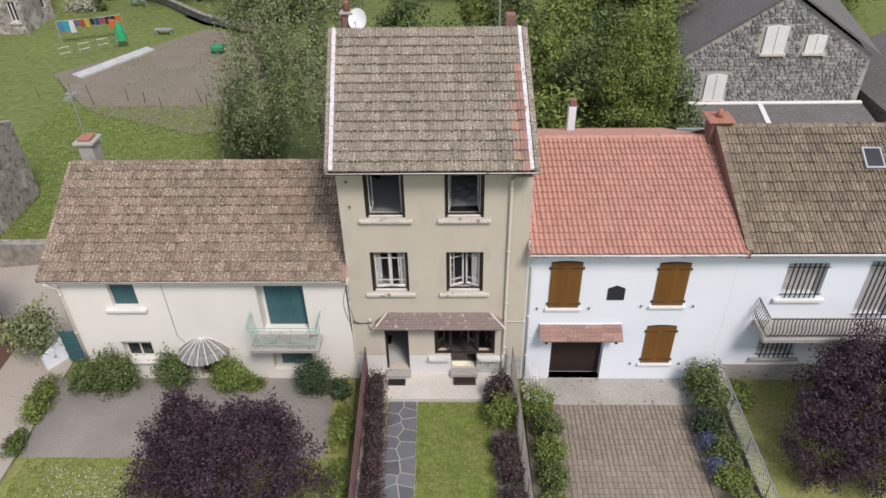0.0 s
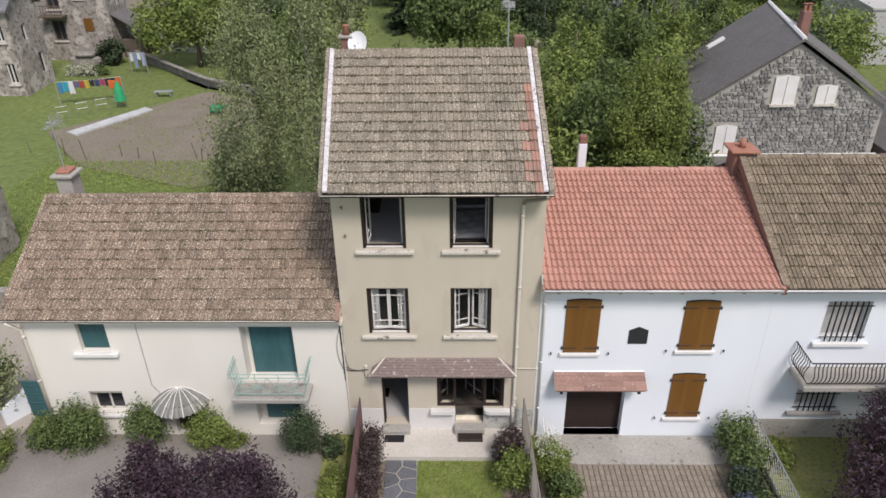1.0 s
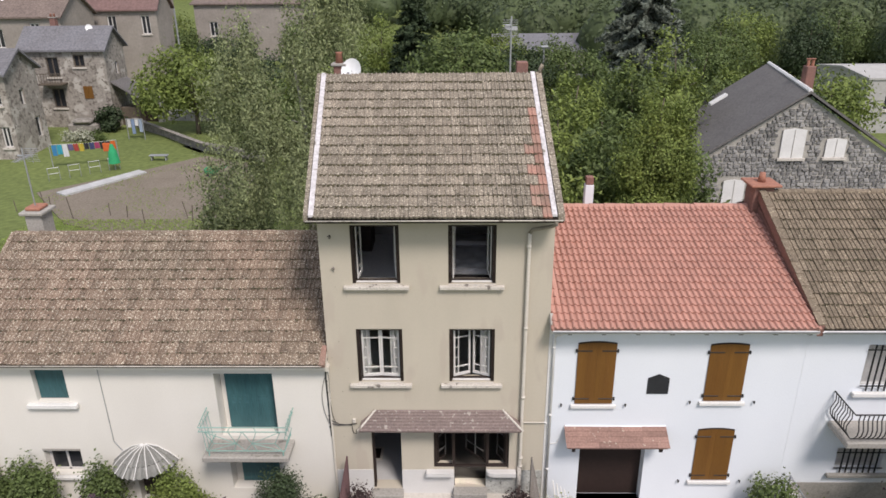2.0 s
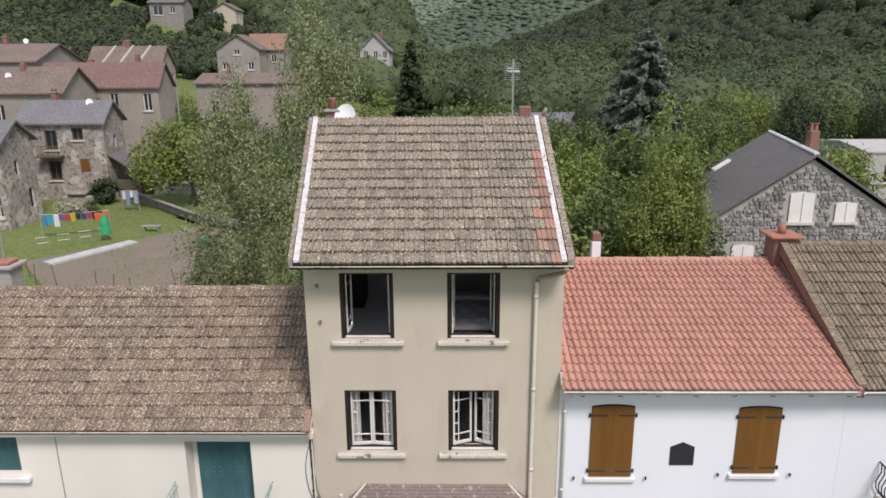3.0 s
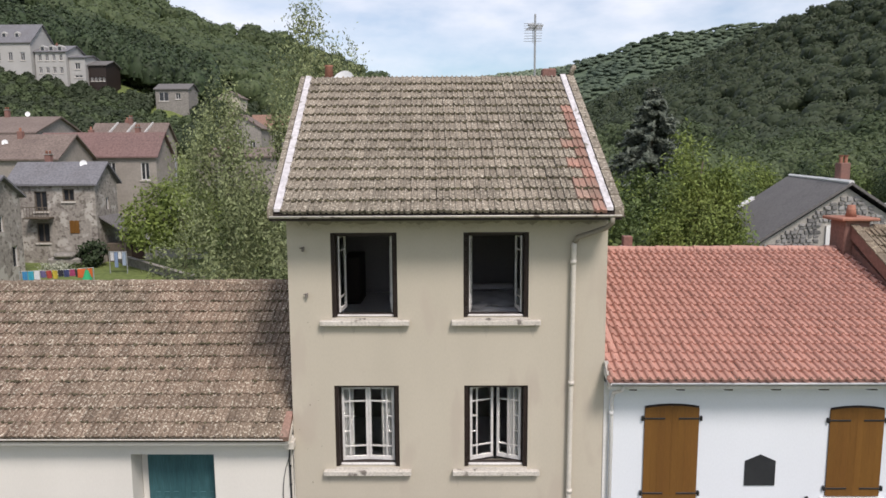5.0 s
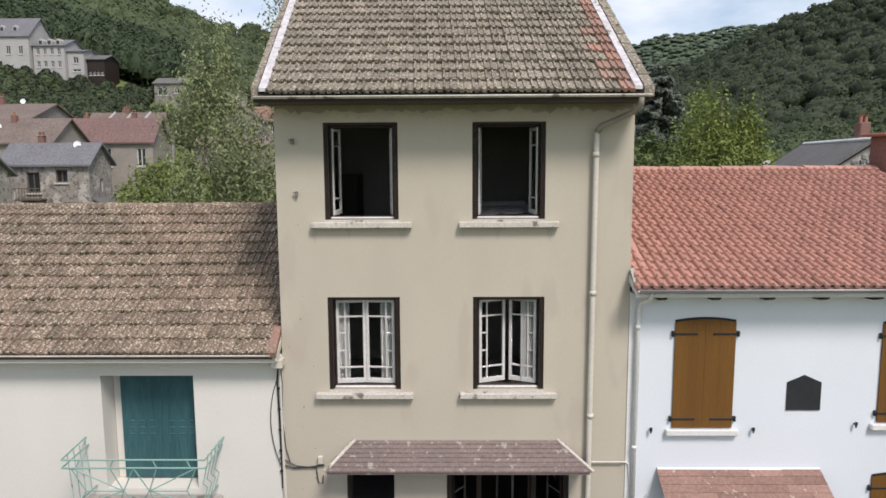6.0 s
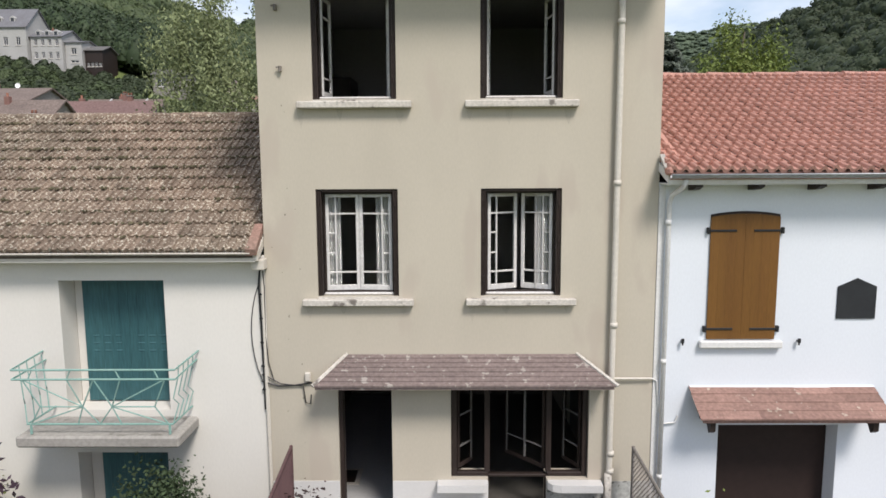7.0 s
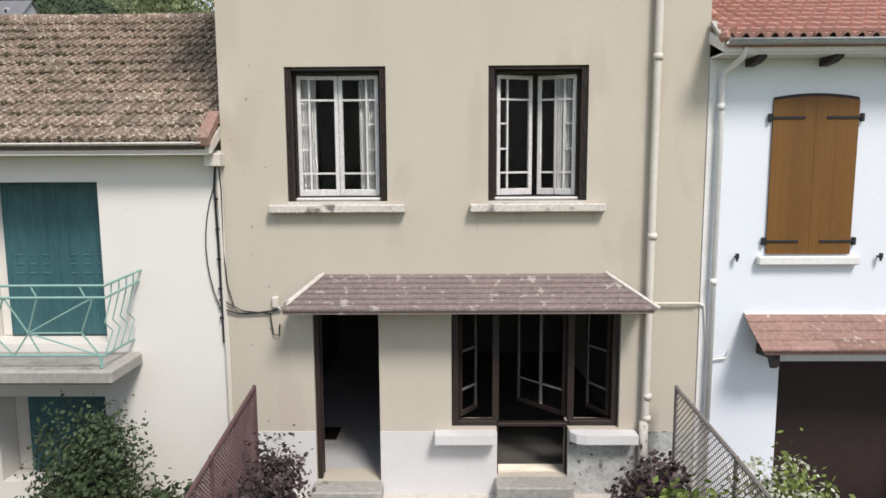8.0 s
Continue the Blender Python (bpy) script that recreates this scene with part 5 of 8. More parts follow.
nb = Shape().prism([(5.60, -0.02, 3.52), (6.14, -0.02, 3.52), (6.14, -0.02, 3.98), (5.87, -0.02, 4.10), (5.60, -0.02, 3.98)], (0, 0.018, 0))
part("wall_vent", nb, SOLID_DARK, red, "dark pentagonal vent plate")
part("garage_door", Shape().box(GAR[0], 0.30, 0.06, GAR[2], 0.34, 1.95), GARAGE_DOOR, red, "dark brown garage door set back in its opening")
part("garage_sill", Shape().box(GAR[0] - 0.02, -0.05, 0.0, GAR[2] + 0.02, 0.3, 0.06, 0.01), CONCRETE, red)
gh = part("garage_hood", Shape().prism([(3.62, -0.50, 2.22), (3.62, -0.002, 2.50), (3.62, -0.002, 2.42), (3.62, -0.50, 2.17)], (2.54, 0, 0)), GARAGE_TILE, red, "tiled hood over the garage")
rng = random.Random(44)
for r in range(4):
    a, k = 3.56 + 0.004 * rng.randint(-4, 4), 0
    y0, z0 = -0.54 + 0.131 * r, 2.225 + 0.0735 * r
    while a < 6.15:
        b = min(6.2, a + rng.choice((0.33, 0.5, 0.66, 0.83)))
        lift = rng.uniform(0, 0.008)
        s = Shape().add([(a, y0, z0 + 0.02 + lift), (b, y0, z0 + 0.02 + lift), (b, y0 + 0.155, z0 + 0.097), (a, y0 + 0.155, z0 + 0.097), (a, y0, z0), (b, y0, z0)], [(0, 1, 2, 3), (4, 5, 1, 0)])
        part("tile", s, GARAGE_TILE, gh)
        a = b + 0.003
part("mortar_fillet", Shape().prism([(3.58, -0.045, 2.515), (3.58, -0.002, 2.545), (3.58, -0.002, 2.50), (3.58, -0.045, 2.495)], (2.62, 0, 0)), WHITE_WALL, gh, "pale mortar fillet")
for x in (3.74, 5.98):
    part("bracket", Shape().prism([(x, -0.002, 2.18), (x, -0.44, 2.18), (x, -0.44, 2.03), (x, -0.37, 1.98), (x, -0.30, 2.08), (x, -0.002, 2.05)], (0.075, 0, 0)), DARK_WOOD, gh)
part("cable", Shape().tube([(3.02, -0.03, 2.66), (3.1, -0.03, 2.62), (3.14, -0.03, 2.2), (3.22, -0.03, 1.98), (3.38, -0.03, 2.0), (3.42, -0.03, 2.1)], 0.013, 6), WHITE_PAINT, red)
rc = thing("chimney", (5.15, 7.0, 5.4), "slim white chimney with red brick top", "chimney", "roof chimneys")
part("shaft", Shape().box(5.02, 6.9, 5.2, 5.30, 7.18, 6.95, 0.01), WHITE_WALL, rc)
part("top", Shape().box(5.04, 6.92, 6.95, 5.28, 7.16, 7.22, 0.01), BRICK, rc)

# ---------------------------------------------------------------- the white house with barred windows
right = thing("barred_house", (13, 0, 0), "white house with barred windows, iron balcony and mossy roof", "house")
BARS = [(10.92, 3.67, 12.13, 4.94), (13.37, 2.85, 14.45, 5.0), (10.78, 1.12, 12.0, 1.85)]
part("wall", Shape().wall([9.404, 17.0], [0.0, 5.45], 0.0, 0.4, BARS), WHITE_WALL, right)
part("plinth", Shape().box(9.75, -0.02, 0.0, 17.0, -0.002, 0.72), CONCRETE, right, "grey cement plinth")
part("side_wall", gable_wall(16.7, 17.0, 0.405, 6.9, 0, 5.6, 3.5, 7.75, 0, -0.3), WHITE_WALL, right)
part("back_wall", Shape().box(9.9, 6.6, 0, 16.7, 6.9, 5.4), WHITE_WALL, right)
part("inner_wall", Shape().box(10.2, 0.9, 0.3, 16.5, 0.95, 5.4), INSIDE, right)
broof = part("roof", roof_core(9.50, 17.2, -0.32, 5.56, 3.5, 7.78, RS), DARK_WOOD, right, "roof of mossy brown tiles")
tiled_slope(broof, 9.52, 17.2, -0.36, 5.555, 3.5, 7.78, RS, 13, 33, FLAT_TILE, (TILE_MOSS, TILE_MOSS_STUFF), lambda r, c: c < 22, 31, sag=0.02, lip=0.038)
moss(broof, 9.6, 17.0, -0.36, 5.555, 3.5, 7.78, RS, 13, 900, 73)
ridge_row(broof, 9.3, 16.9, 3.5, 7.79, TILE_MOSS, seed=10)
verge(broof, 9.38, 9.52, 0.10, BRICK, RS, -0.36, 5.56, 3.5, 7.80, "verge", 1, 0.28, "dark red verge wall between the roofs")
verge(broof, 9.36, 9.54, 0.13, TILE_MOSS, RS, -0.36, 5.56, 3.5, 7.80, "verge_tile", 12, 0.03)
part("gutter", gutter(9.5, 17.1, -0.40, 5.52, 0.055), ZINC, broof, smooth=True)
for x0, z0, x1, z1 in BARS:
    f = Shape()
    for a, b, c, e in ((x0, z0, x0 + 0.06, z1), (x1 - 0.06, z0, x1, z1), (x0 + 0.06, z1 - 0.06, x1 - 0.06, z1), (x0 + 0.06, z0, x1 - 0.06, z0 + 0.06)):
        f.box(a, 0.2, b, c, 0.26, e, 0.004)
    w = part("window", f, WHITE_PAINT, right, "window behind dark iron bars")
    part("pane", Shape().box(x0 + 0.06, 0.225, z0 + 0.06, x1 - 0.06, 0.23, z1 - 0.06), CURTAIN, w, "pane with pale curtain behind")
    n = int((x1 - x0) / 0.15)
    for k in range(1, n):
        x = x0 + (x1 - x0) * k / n
        part("bar", Shape().tube([(x, -0.05, z0 - 0.03), (x, -0.05, z1 + 0.02)], 0.024, 6), IRON, w)
    for z in (z0 + 0.1, z1 - 0.13):
        part("cross_bar", Shape().box(x0 - 0.03, -0.06, z, x1 + 0.03, -0.045, z + 0.03), IRON, w)
sill_bar(right, 10.75, 12.3, 3.60, WHITE_PAINT, 0.12, 0.12)
sill_bar(right, 10.6, 12.2, 1.05, CONCRETE, 0.12, 0.1)
bb = part("balcony", Shape().box(10.35, -0.95, 2.55, 17.0, -0.002, 2.72, 0.02), CONCRETE, right, "long concrete balcony")
part("top_rail", Shape().tube([(10.35, -0.01, 3.60), (10.38, -0.95, 3.55), (16.95, -0.95, 3.55)], 0.022, 8), IRON, bb)
part("low_rail", Shape().tube([(10.42, -0.01, 2.82), (10.42, -0.9, 2.82), (16.95, -0.9, 2.82)], 0.016, 8), IRON, bb)
bar = Shape().tube([(0, 0, 0), (0, -0.10, 0.16), (0, -0.12, 0.32), (0, -0.03, 0.55), (0, -0.05, 0.73)], 0.0145, 5).mesh("bar")
bar.materials.append(IRON)
for k in range(58):
    piece("bar", bar, bb, pose(10.5 + k * 0.11, -0.9, 2.82))
for k in range(8):
    piece("bar", bar, bb, pose(10.42, -0.06 - k * 0.11, 2.82, 0, 0, -90))
bc = thing("chimney", (9.3, 3.7, 7.4), "low brick chimney with a tiled cap between the roofs", "chimney", "roof chimneys")
part("shaft", Shape().box(9.0, 3.4, 7.0, 9.55, 4.0, 7.95, 0.02), BRICK, bc)
part("cap", Shape().box(8.86, 3.28, 7.95, 9.70, 4.12, 8.02, 0.02), POT, bc)
part("pot", Shape().tube([(9.28, 3.7, 8.02), (9.28, 3.7, 8.28)], [0.12, 0.08], 8), POT, bc, smooth=True)
vx = part("roof_window", Shape().box(-0.3, 0, 0.06, 0.3, 0.75, 0.14, 0.01), ZINC, right, "small skylight in the mossy roof")
vx.data.transform(roof_frame(13.75, 2.1, 6.94, 3.5, 7.78)[0])
vg = part("pane", Shape().box(-0.24, 0.06, 0.14, 0.24, 0.69, 0.146), DARK_PANE, vx)
vg.data.transform(roof_frame(13.75, 2.1, 6.94, 3.5, 7.78)[0])
part("flashing", Shape().box(9.2, 7.2, 5.0, 16.9, 7.3, 5.9), ZINC, right)


# ---------------------------------------------------------------- foliage
def quad_mesh(name, corners, mat):
    """A mesh of loose leaves, each one quad; corners has the shape (n, 4, 3)."""
    n = len(corners)
    me = bpy.data.meshes.new(name)
    me.vertices.add(4 * n)
    me.vertices.foreach_set("co", corners.astype(np.float32).ravel())
    me.loops.add(4 * n)
    me.loops.foreach_set("vertex_index", np.arange(4 * n, dtype=np.int32))
    me.polygons.add(n)
    me.polygons.foreach_set("loop_start", np.arange(0, 4 * n, 4, dtype=np.int32))
    me.polygons.foreach_set("loop_total", np.full(n, 4, dtype=np.int32))
    me.update(calc_edges=True)
    me.materials.append(mat)
    return me


def unit(v):
    return v / np.maximum(np.linalg.norm(v, axis=-1, keepdims=True), 1e-6)


def leaves(centres, outward, size, rng, loose=0.9, slim=0.55, hang=0.0):
    """Leaf quads at centres, facing roughly outward."""
    n = len(centres)
    normal = unit(outward + rng.normal(0, loose, (n, 3)))
    along = unit(np.cross(normal, rng.normal(0, 1, (n, 3))))
    if hang:
        along = unit(along * (1 - hang) + np.array([0, 0, -hang]))
    across = unit(np.cross(normal, along)) * slim
    s = (size * rng.uniform(0.6, 1.35, n))[:, None]
    return np.stack([centres - along * s, centres + across * s * 0.8, centres + along * s, centres - across * s * 0.8], 1)


def crown_points(blobs, clumps, per, spread, rng, hang=1.0, shell=0.72):
    """Points of leaves in clumps over uneven ellipsoids (x, y, z, rx, ry, rz), and their outward directions."""
    vol = np.array([b[3] * b[4] + b[4] * b[5] + b[3] * b[5] for b in blobs])
    which = rng.choice(len(blobs), clumps, p=vol / vol.sum())
    b = np.array(blobs)[which]
    d = unit(rng.normal(0, 1, (clumps, 3)))
    wob = 1 + 0.16 * np.sin(d[:, 0] * 5 + b[:, 0] * 3) * np.cos(d[:, 2] * 4 + b[:, 1]) + rng.normal(0, 0.07, clumps)
    q = (shell + (1 - shell) * rng.uniform(0, 1, clumps)) * wob
    c = b[:, :3] + d * b[:, 3:6] * q[:, None]
    pts = np.repeat(c, per, 0) + rng.normal(0, 1, (clumps * per, 3)) * np.array([spread, spread, spread * hang])
    out = np.repeat(unit(d + np.array([0, 0, 0.35])), per, 0)
    return pts, out


def limbs(at, top, spread, r, rng, count=7, stems=1):
    """A tapered trunk with limbs that fork off it."""
    s = Shape()
    x, y, z = at
    for k in range(stems):
        a = rng.uniform(0, 6.28)
        off = 0.0 if stems == 1 else spread * 0.25
        pts = []
        for i in range(6):
            t = i / 5
            pts.append((x + off * math.cos(a) * t + 0.04 * top * t * math.sin(3 * t + a), y + off * math.sin(a) * t, z - 0.05 + top * t))
        s.tube(pts, [r * (1.15 - 0.95 * i / 5) for i in range(6)], 7)
        for j in range(count):
            t = 0.3 + 0.6 * j / count
            base = Vector(pts[int(t * 5)]).lerp(Vector(pts[min(5, int(t * 5) + 1)]), t * 5 - int(t * 5))
            b = rng.uniform(0, 6.28)
            reach = spread * rng.uniform(0.55, 0.95) * (1.15 - 0.6 * t)
            tip = base + Vector((reach * math.cos(b), reach * math.sin(b), reach * rng.uniform(0.35, 0.8)))
            mid = base.lerp(tip, 0.5) + Vector((0, 0, 0.06 * reach))
            s.tube([base, mid, tip], [r * (0.6 - 0.4 * t), r * 0.3 * (1.1 - t), r * 0.08], 5)
    return s


def tree(name, at, blobs, mat, label, category, leaf=0.16, clumps=300, per=30, spread=0.3, r=0.16, bark=None, seed=1, hang=1.0, slim=0.55, droop=0.0, stems=1, group="", trunk_top=None, shell=0.72):
    rng = np.random.default_rng(seed)
    t = thing(name, at, label, category, group)
    top = max(b[2] + 0.6 * b[5] for b in blobs) - at[2]
    wide = max(max(b[3], b[4]) for b in blobs)
    part("trunk", limbs(at, trunk_top or top, wide, r, random.Random(seed), stems=stems), bark or BARK, t, smooth=True)
    pts, out = crown_points(blobs, clumps, per, spread, rng, hang, shell)
    keep = pts[:, 2] > at[2] + 0.03
    part("crown", quad_mesh("crown", leaves(pts[keep], out[keep], leaf, rng, loose=0.6, slim=slim, hang=droop), mat), mat, t)
    return t


def shrub(at, rx, ry, h, mat, label, seed, leaf=0.042, n=3600, name="shrub", group="garden shrubs"):
    x, y, z = at
    blobs = [(x, y, z + h * 0.5, rx, ry, h * 0.5), (x + rx * 0.35, y - ry * 0.2, z + h * 0.62, rx * 0.6, ry * 0.6, h * 0.36), (x - rx * 0.4, y + ry * 0.1, z + h * 0.42, rx * 0.6, ry * 0.65, h * 0.4)]
    return tree(name, at, blobs, mat, label, "shrub", leaf, n // 20, 20, 0.06 + 0.035 * h, r=0.018, seed=seed, stems=4, group=group, trunk_top=h * 0.7, shell=0.5, slim=0.8)


def scatter_stuff(name, n, box, size, mat, label, seed, keep=None, up=0.5, z=0.05, slim=0.22):
    rng = np.random.default_rng(seed)
    p = np.stack([rng.uniform(box[0], box[2], n), rng.uniform(box[1], box[3], n), np.full(n, z + size * up)], 1)
    if keep is not None:
        p = p[keep(p[:, 0], p[:, 1])]
    q = leaves(p, np.tile([0, -0.6, 0.8], (len(p), 1)), size, rng, loose=0.5, slim=slim, hang=0.35)
    tagged(part(name, quad_mesh(name, q, mat), mat), label, "grass", kind="stuff")


# ---------------------------------------------------------------- front gardens
shrub((-11.5, -0.6, 0.0), 0.75, 0.5, 1.35, L_GREEN, "rounded green shrub against the cream wall", 1)
shrub((-10.55, -0.60, 0.0), 0.8, 0.55, 1.75, L_GREEN, "broad green shrub under the small window", 2, n=5200)
shrub((-8.65, -0.50, 0.0), 0.58, 0.45, 1.6, L_GREEN, "upright green shrub beside the fan canopy", 3)
shrub((-6.75, -0.55, 0.0), 0.62, 0.48, 1.45, L_BRIGHT, "yellow-green shrub beside the arched door", 4)
shrub((-6.1, -0.45, 0.0), 0.5, 0.3, 0.5, L_BRIGHT, "low leafy plants along the cream wall", 5, n=1400)
shrub((-3.85, -0.72, 0.0), 0.56, 0.45, 1.66, L_ROSE, "rose bush with dark green leaves under the balcony", 6, leaf=0.030, n=7600)
shrub((-2.95, -0.85, 0.05), 0.34, 0.36, 0.75, L_ROSE, "spiky green plant by the fence", 7, leaf=0.045, n=1300)
shrub((-2.75, -2.4, 0.05), 0.35, 0.9, 0.6, L_BRIGHT, "bright green border plants along the fence", 8, n=2000)
shrub((-2.65, -4.6, 0.05), 0.35, 1.2, 0.5, L_BRIGHT, "bright green border plants along the fence", 9, n=2000)
for k, (x, y, h) in enumerate(((-1.75, -1.05, 1.30), (-1.72, -1.75, 1.25), (-1.66, -2.5, 1.05), (-1.62, -3.3, 0.95), (-1.58, -4.1, 0.9), (-1.52, -4.9, 0.95), (-1.5, -5.8, 0.9))):
    shrub((x, y, 0.12), 0.27, 0.36, h, L_MAROON, "maroon barberry shrub beside the slate path", 20 + k, leaf=0.032, n=2600, group="barberry row")
for k, (x, y, h) in enumerate(((2.15, -1.3, 1.05), (2.35, -0.95, 1.1), (2.3, -3.3, 0.85), (2.4, -4.2, 0.9), (2.45, -5.2, 0.9))):
    shrub((x, y, 0.12), 0.32, 0.36, h, L_MAROON, "maroon shrub against the stained plinth", 40 + k, leaf=0.04, n=1800)
shrub((2.35, -2.15, 0.12), 0.5, 0.55, 1.3, L_BRIGHT, "light green shrub along the grey fence", 50, n=3000)
shrub((3.3, -1.7, 0.06), 0.42, 0.55, 1.35, L_BRIGHT, "bright green shrub by the grey fence", 51, leaf=0.036, n=3400)
scatter_stuff("blossom", 260, (2.95, -2.2, 3.7, -1.2), 0.022, L_FLOWER, "white blossom over the shrub by the fence", 52, up=0.0, z=1.3, slim=0.9)
for k, (x, y, h) in enumerate(((3.6, -1.5, 0.8), (3.72, -2.5, 0.95), (3.7, -3.4, 0.85), (3.68, -4.3, 0.8), (3.66, -5.3, 0.8))):
    shrub((x, y, 0.06), 0.42, 0.5, h, L_GREEN if k % 2 else L_BRIGHT, "dense green bed plants beside the driveway", 60 + k, n=2300)
for k, (x, y, h, m) in enumerate(((8.95, -0.65, 1.35, L_GREEN), (9.05, -1.5, 1.2, L_GREEN), (8.75, -2.3, 0.8, L_DARK), (8.95, -3.3, 0.8, L_GREEN), (8.9, -4.3, 0.7, L_BRIGHT), (9.0, -5.3, 0.8, L_BRIGHT))):
    shrub((x, y, 0.06), 0.5, 0.5, h, m, "mixed green plants in the east bed", 70 + k, n=2300)
for k, (x, y) in enumerate(((8.45, -3.0), (8.5, -3.9), (8.7, -2.0))):
    shrub((x, y, 0.06), 0.25, 0.25, 0.75, L_BLUE, "blue-flowering lavender clump beside the driveway", 80 + k, leaf=0.03, n=700)
shrub((10.2, -0.9, 0.0), 0.3, 0.9, 0.5, L_BRIGHT, "low bright hedge plants by the wire fence", 85, n=1500)
shrub((-12.95, -1.3, 0.0), 0.38, 1.25, 0.7, L_BRIGHT, "clipped hedge beside the lane", 86, n=3000)
shrub((-12.95, -3.0, 0.0), 0.3, 0.6, 0.45, L_GREEN, "low hedge beside the lane", 87, n=1500)
tree("small_tree", (-13.8, 0.7, 0), [(-13.8, 0.7, 1.5, 0.6, 0.6, 0.75), (-14.2, 0.4, 1.8, 0.4, 0.4, 0.5), (-13.5, 0.9, 2.1, 0.4, 0.4, 0.45)], L_WILLOW, "small grey-green tree beside the lane", "tree", 0.07, 150, 22, 0.16, r=0.06, seed=88)
solo("white_wall", Shape().prism([(-13.6, 0.35, 0), (-13.0, 1.2, 0), (-13.0, 1.2, 1.0), (-13.6, 0.35, 0.55)], (-0.14, 0.1, 0)), WHITE_WALL, "sloping white garden wall beside the teal gate", "wall", kind="structure")
gate = thing("garden_gate", (-12.4, 0.75, 0), "teal metal gate beside the cream house", "gate")
part("panel", Shape().box(-12.95, 0.74, 0.1, -11.76, 0.78, 1.5, 0.01), TEAL, gate)
for k in range(4):
    part("rail", Shape().tube([(-12.95, 0.72, 0.3 + 0.35 * k), (-11.76, 0.72, 0.3 + 0.35 * k)], 0.02, 6), TEAL, gate)
# plum trees
def shoots(x0, x1, y0, y1, z, n, seed):
    """Upright leafy shoots that break the outline of a crown."""
    rng = random.Random(seed)
    return [(rng.uniform(x0, x1), rng.uniform(y0, y1), z + rng.uniform(0.0, 0.5), rng.uniform(0.16, 0.28), rng.uniform(0.16, 0.28), rng.uniform(0.45, 0.8)) for _ in range(n)]


tree("plum_tree", (-5.3, -4.9, 0), [(-5.2, -4.7, 1.6, 2.5, 1.5, 0.95), (-6.9, -4.3, 1.7, 0.95, 0.8, 0.85), (-4.2, -4.1, 2.0, 0.9, 0.8, 0.8), (-5.6, -4.0, 2.05, 1.4, 0.8, 0.75), (-5.0, -5.6, 1.9, 2.4, 1.0, 1.0), (-6.9, -5.7, 1.4, 1.3, 1.0, 1.0), (-7.0, -3.8, 2.6, 0.3, 0.3, 0.9), (-4.3, -3.9, 2.6, 0.25, 0.25, 0.6)] + shoots(-7.5, -4.1, -5.6, -3.5, 2.1, 40, 5),
     L_PURPLE, "dark purple-leaved plum tree in the front grass", "tree", 0.055, 800, 46, 0.13, r=0.1, seed=101, droop=0.3, group="plum trees", stems=3, trunk_top=2.0)
tree("plum_tree", (13.6, -3.0, 0), [(13.4, -2.7, 1.8, 2.4, 1.7, 1.1), (12.0, -3.0, 1.9, 1.2, 1.0, 1.0), (14.6, -2.2, 2.6, 1.5, 1.2, 0.9), (12.9, -1.9, 2.5, 1.0, 0.8, 0.8), (12.6, -4.2, 1.5, 1.6, 1.2, 1.1), (14.8, -4.0, 1.8, 1.6, 1.2, 1.2), (11.3, -3.9, 1.5, 1.1, 1.2, 1.2), (13.3, -2.0, 3.1, 1.2, 0.9, 0.7)] + shoots(11.2, 15.2, -3.6, -1.6, 2.5, 22, 6),
     L_PURPLE, "dark purple-leaved plum tree before the barred house", "tree", 0.055, 900, 46, 0.13, r=0.1, seed=102, droop=0.3, group="plum trees", stems=3, trunk_top=2.0)


scatter_stuff("lawn_grass", 16000, (-0.38, -7.5, 2.0, -1.22), 0.05, L_GRASS, "short lawn grass blades", 1, z=0.14)
scatter_stuff("yard_grass", 20000, (-12.4, -8.0, -2.6, -3.45), 0.06, L_GRASS, "mown grass blades beside the yard", 2, z=0.04)
scatter_stuff("daisies", 800, (-11.5, -6.0, -8.3, -3.8), 0.028, L_FLOWER, "small pale meadow flowers", 3, z=0.1, slim=0.8)
scatter_stuff("meadow_grass", 34000, (-24, 7.0, -8.5, 23), 0.085, L_GRASS, "long green meadow grass behind the cream house", 4, keep=lambda x, y: y < 24 + (x + 19) * -0.15)

scatter_stuff("plot_weeds", 5200, (-26, 20, -11.5, 36), 0.075, L_GRASS, "scattered weeds on the vegetable plot", 5, keep=lambda x, y: (np.sin(x * 0.9) * np.cos(y * 0.7) > -0.1) & (y > 22.5 - 0.45 * (x + 22)) & (y < 34 + 0.3 * (x + 20)), z=0.04)


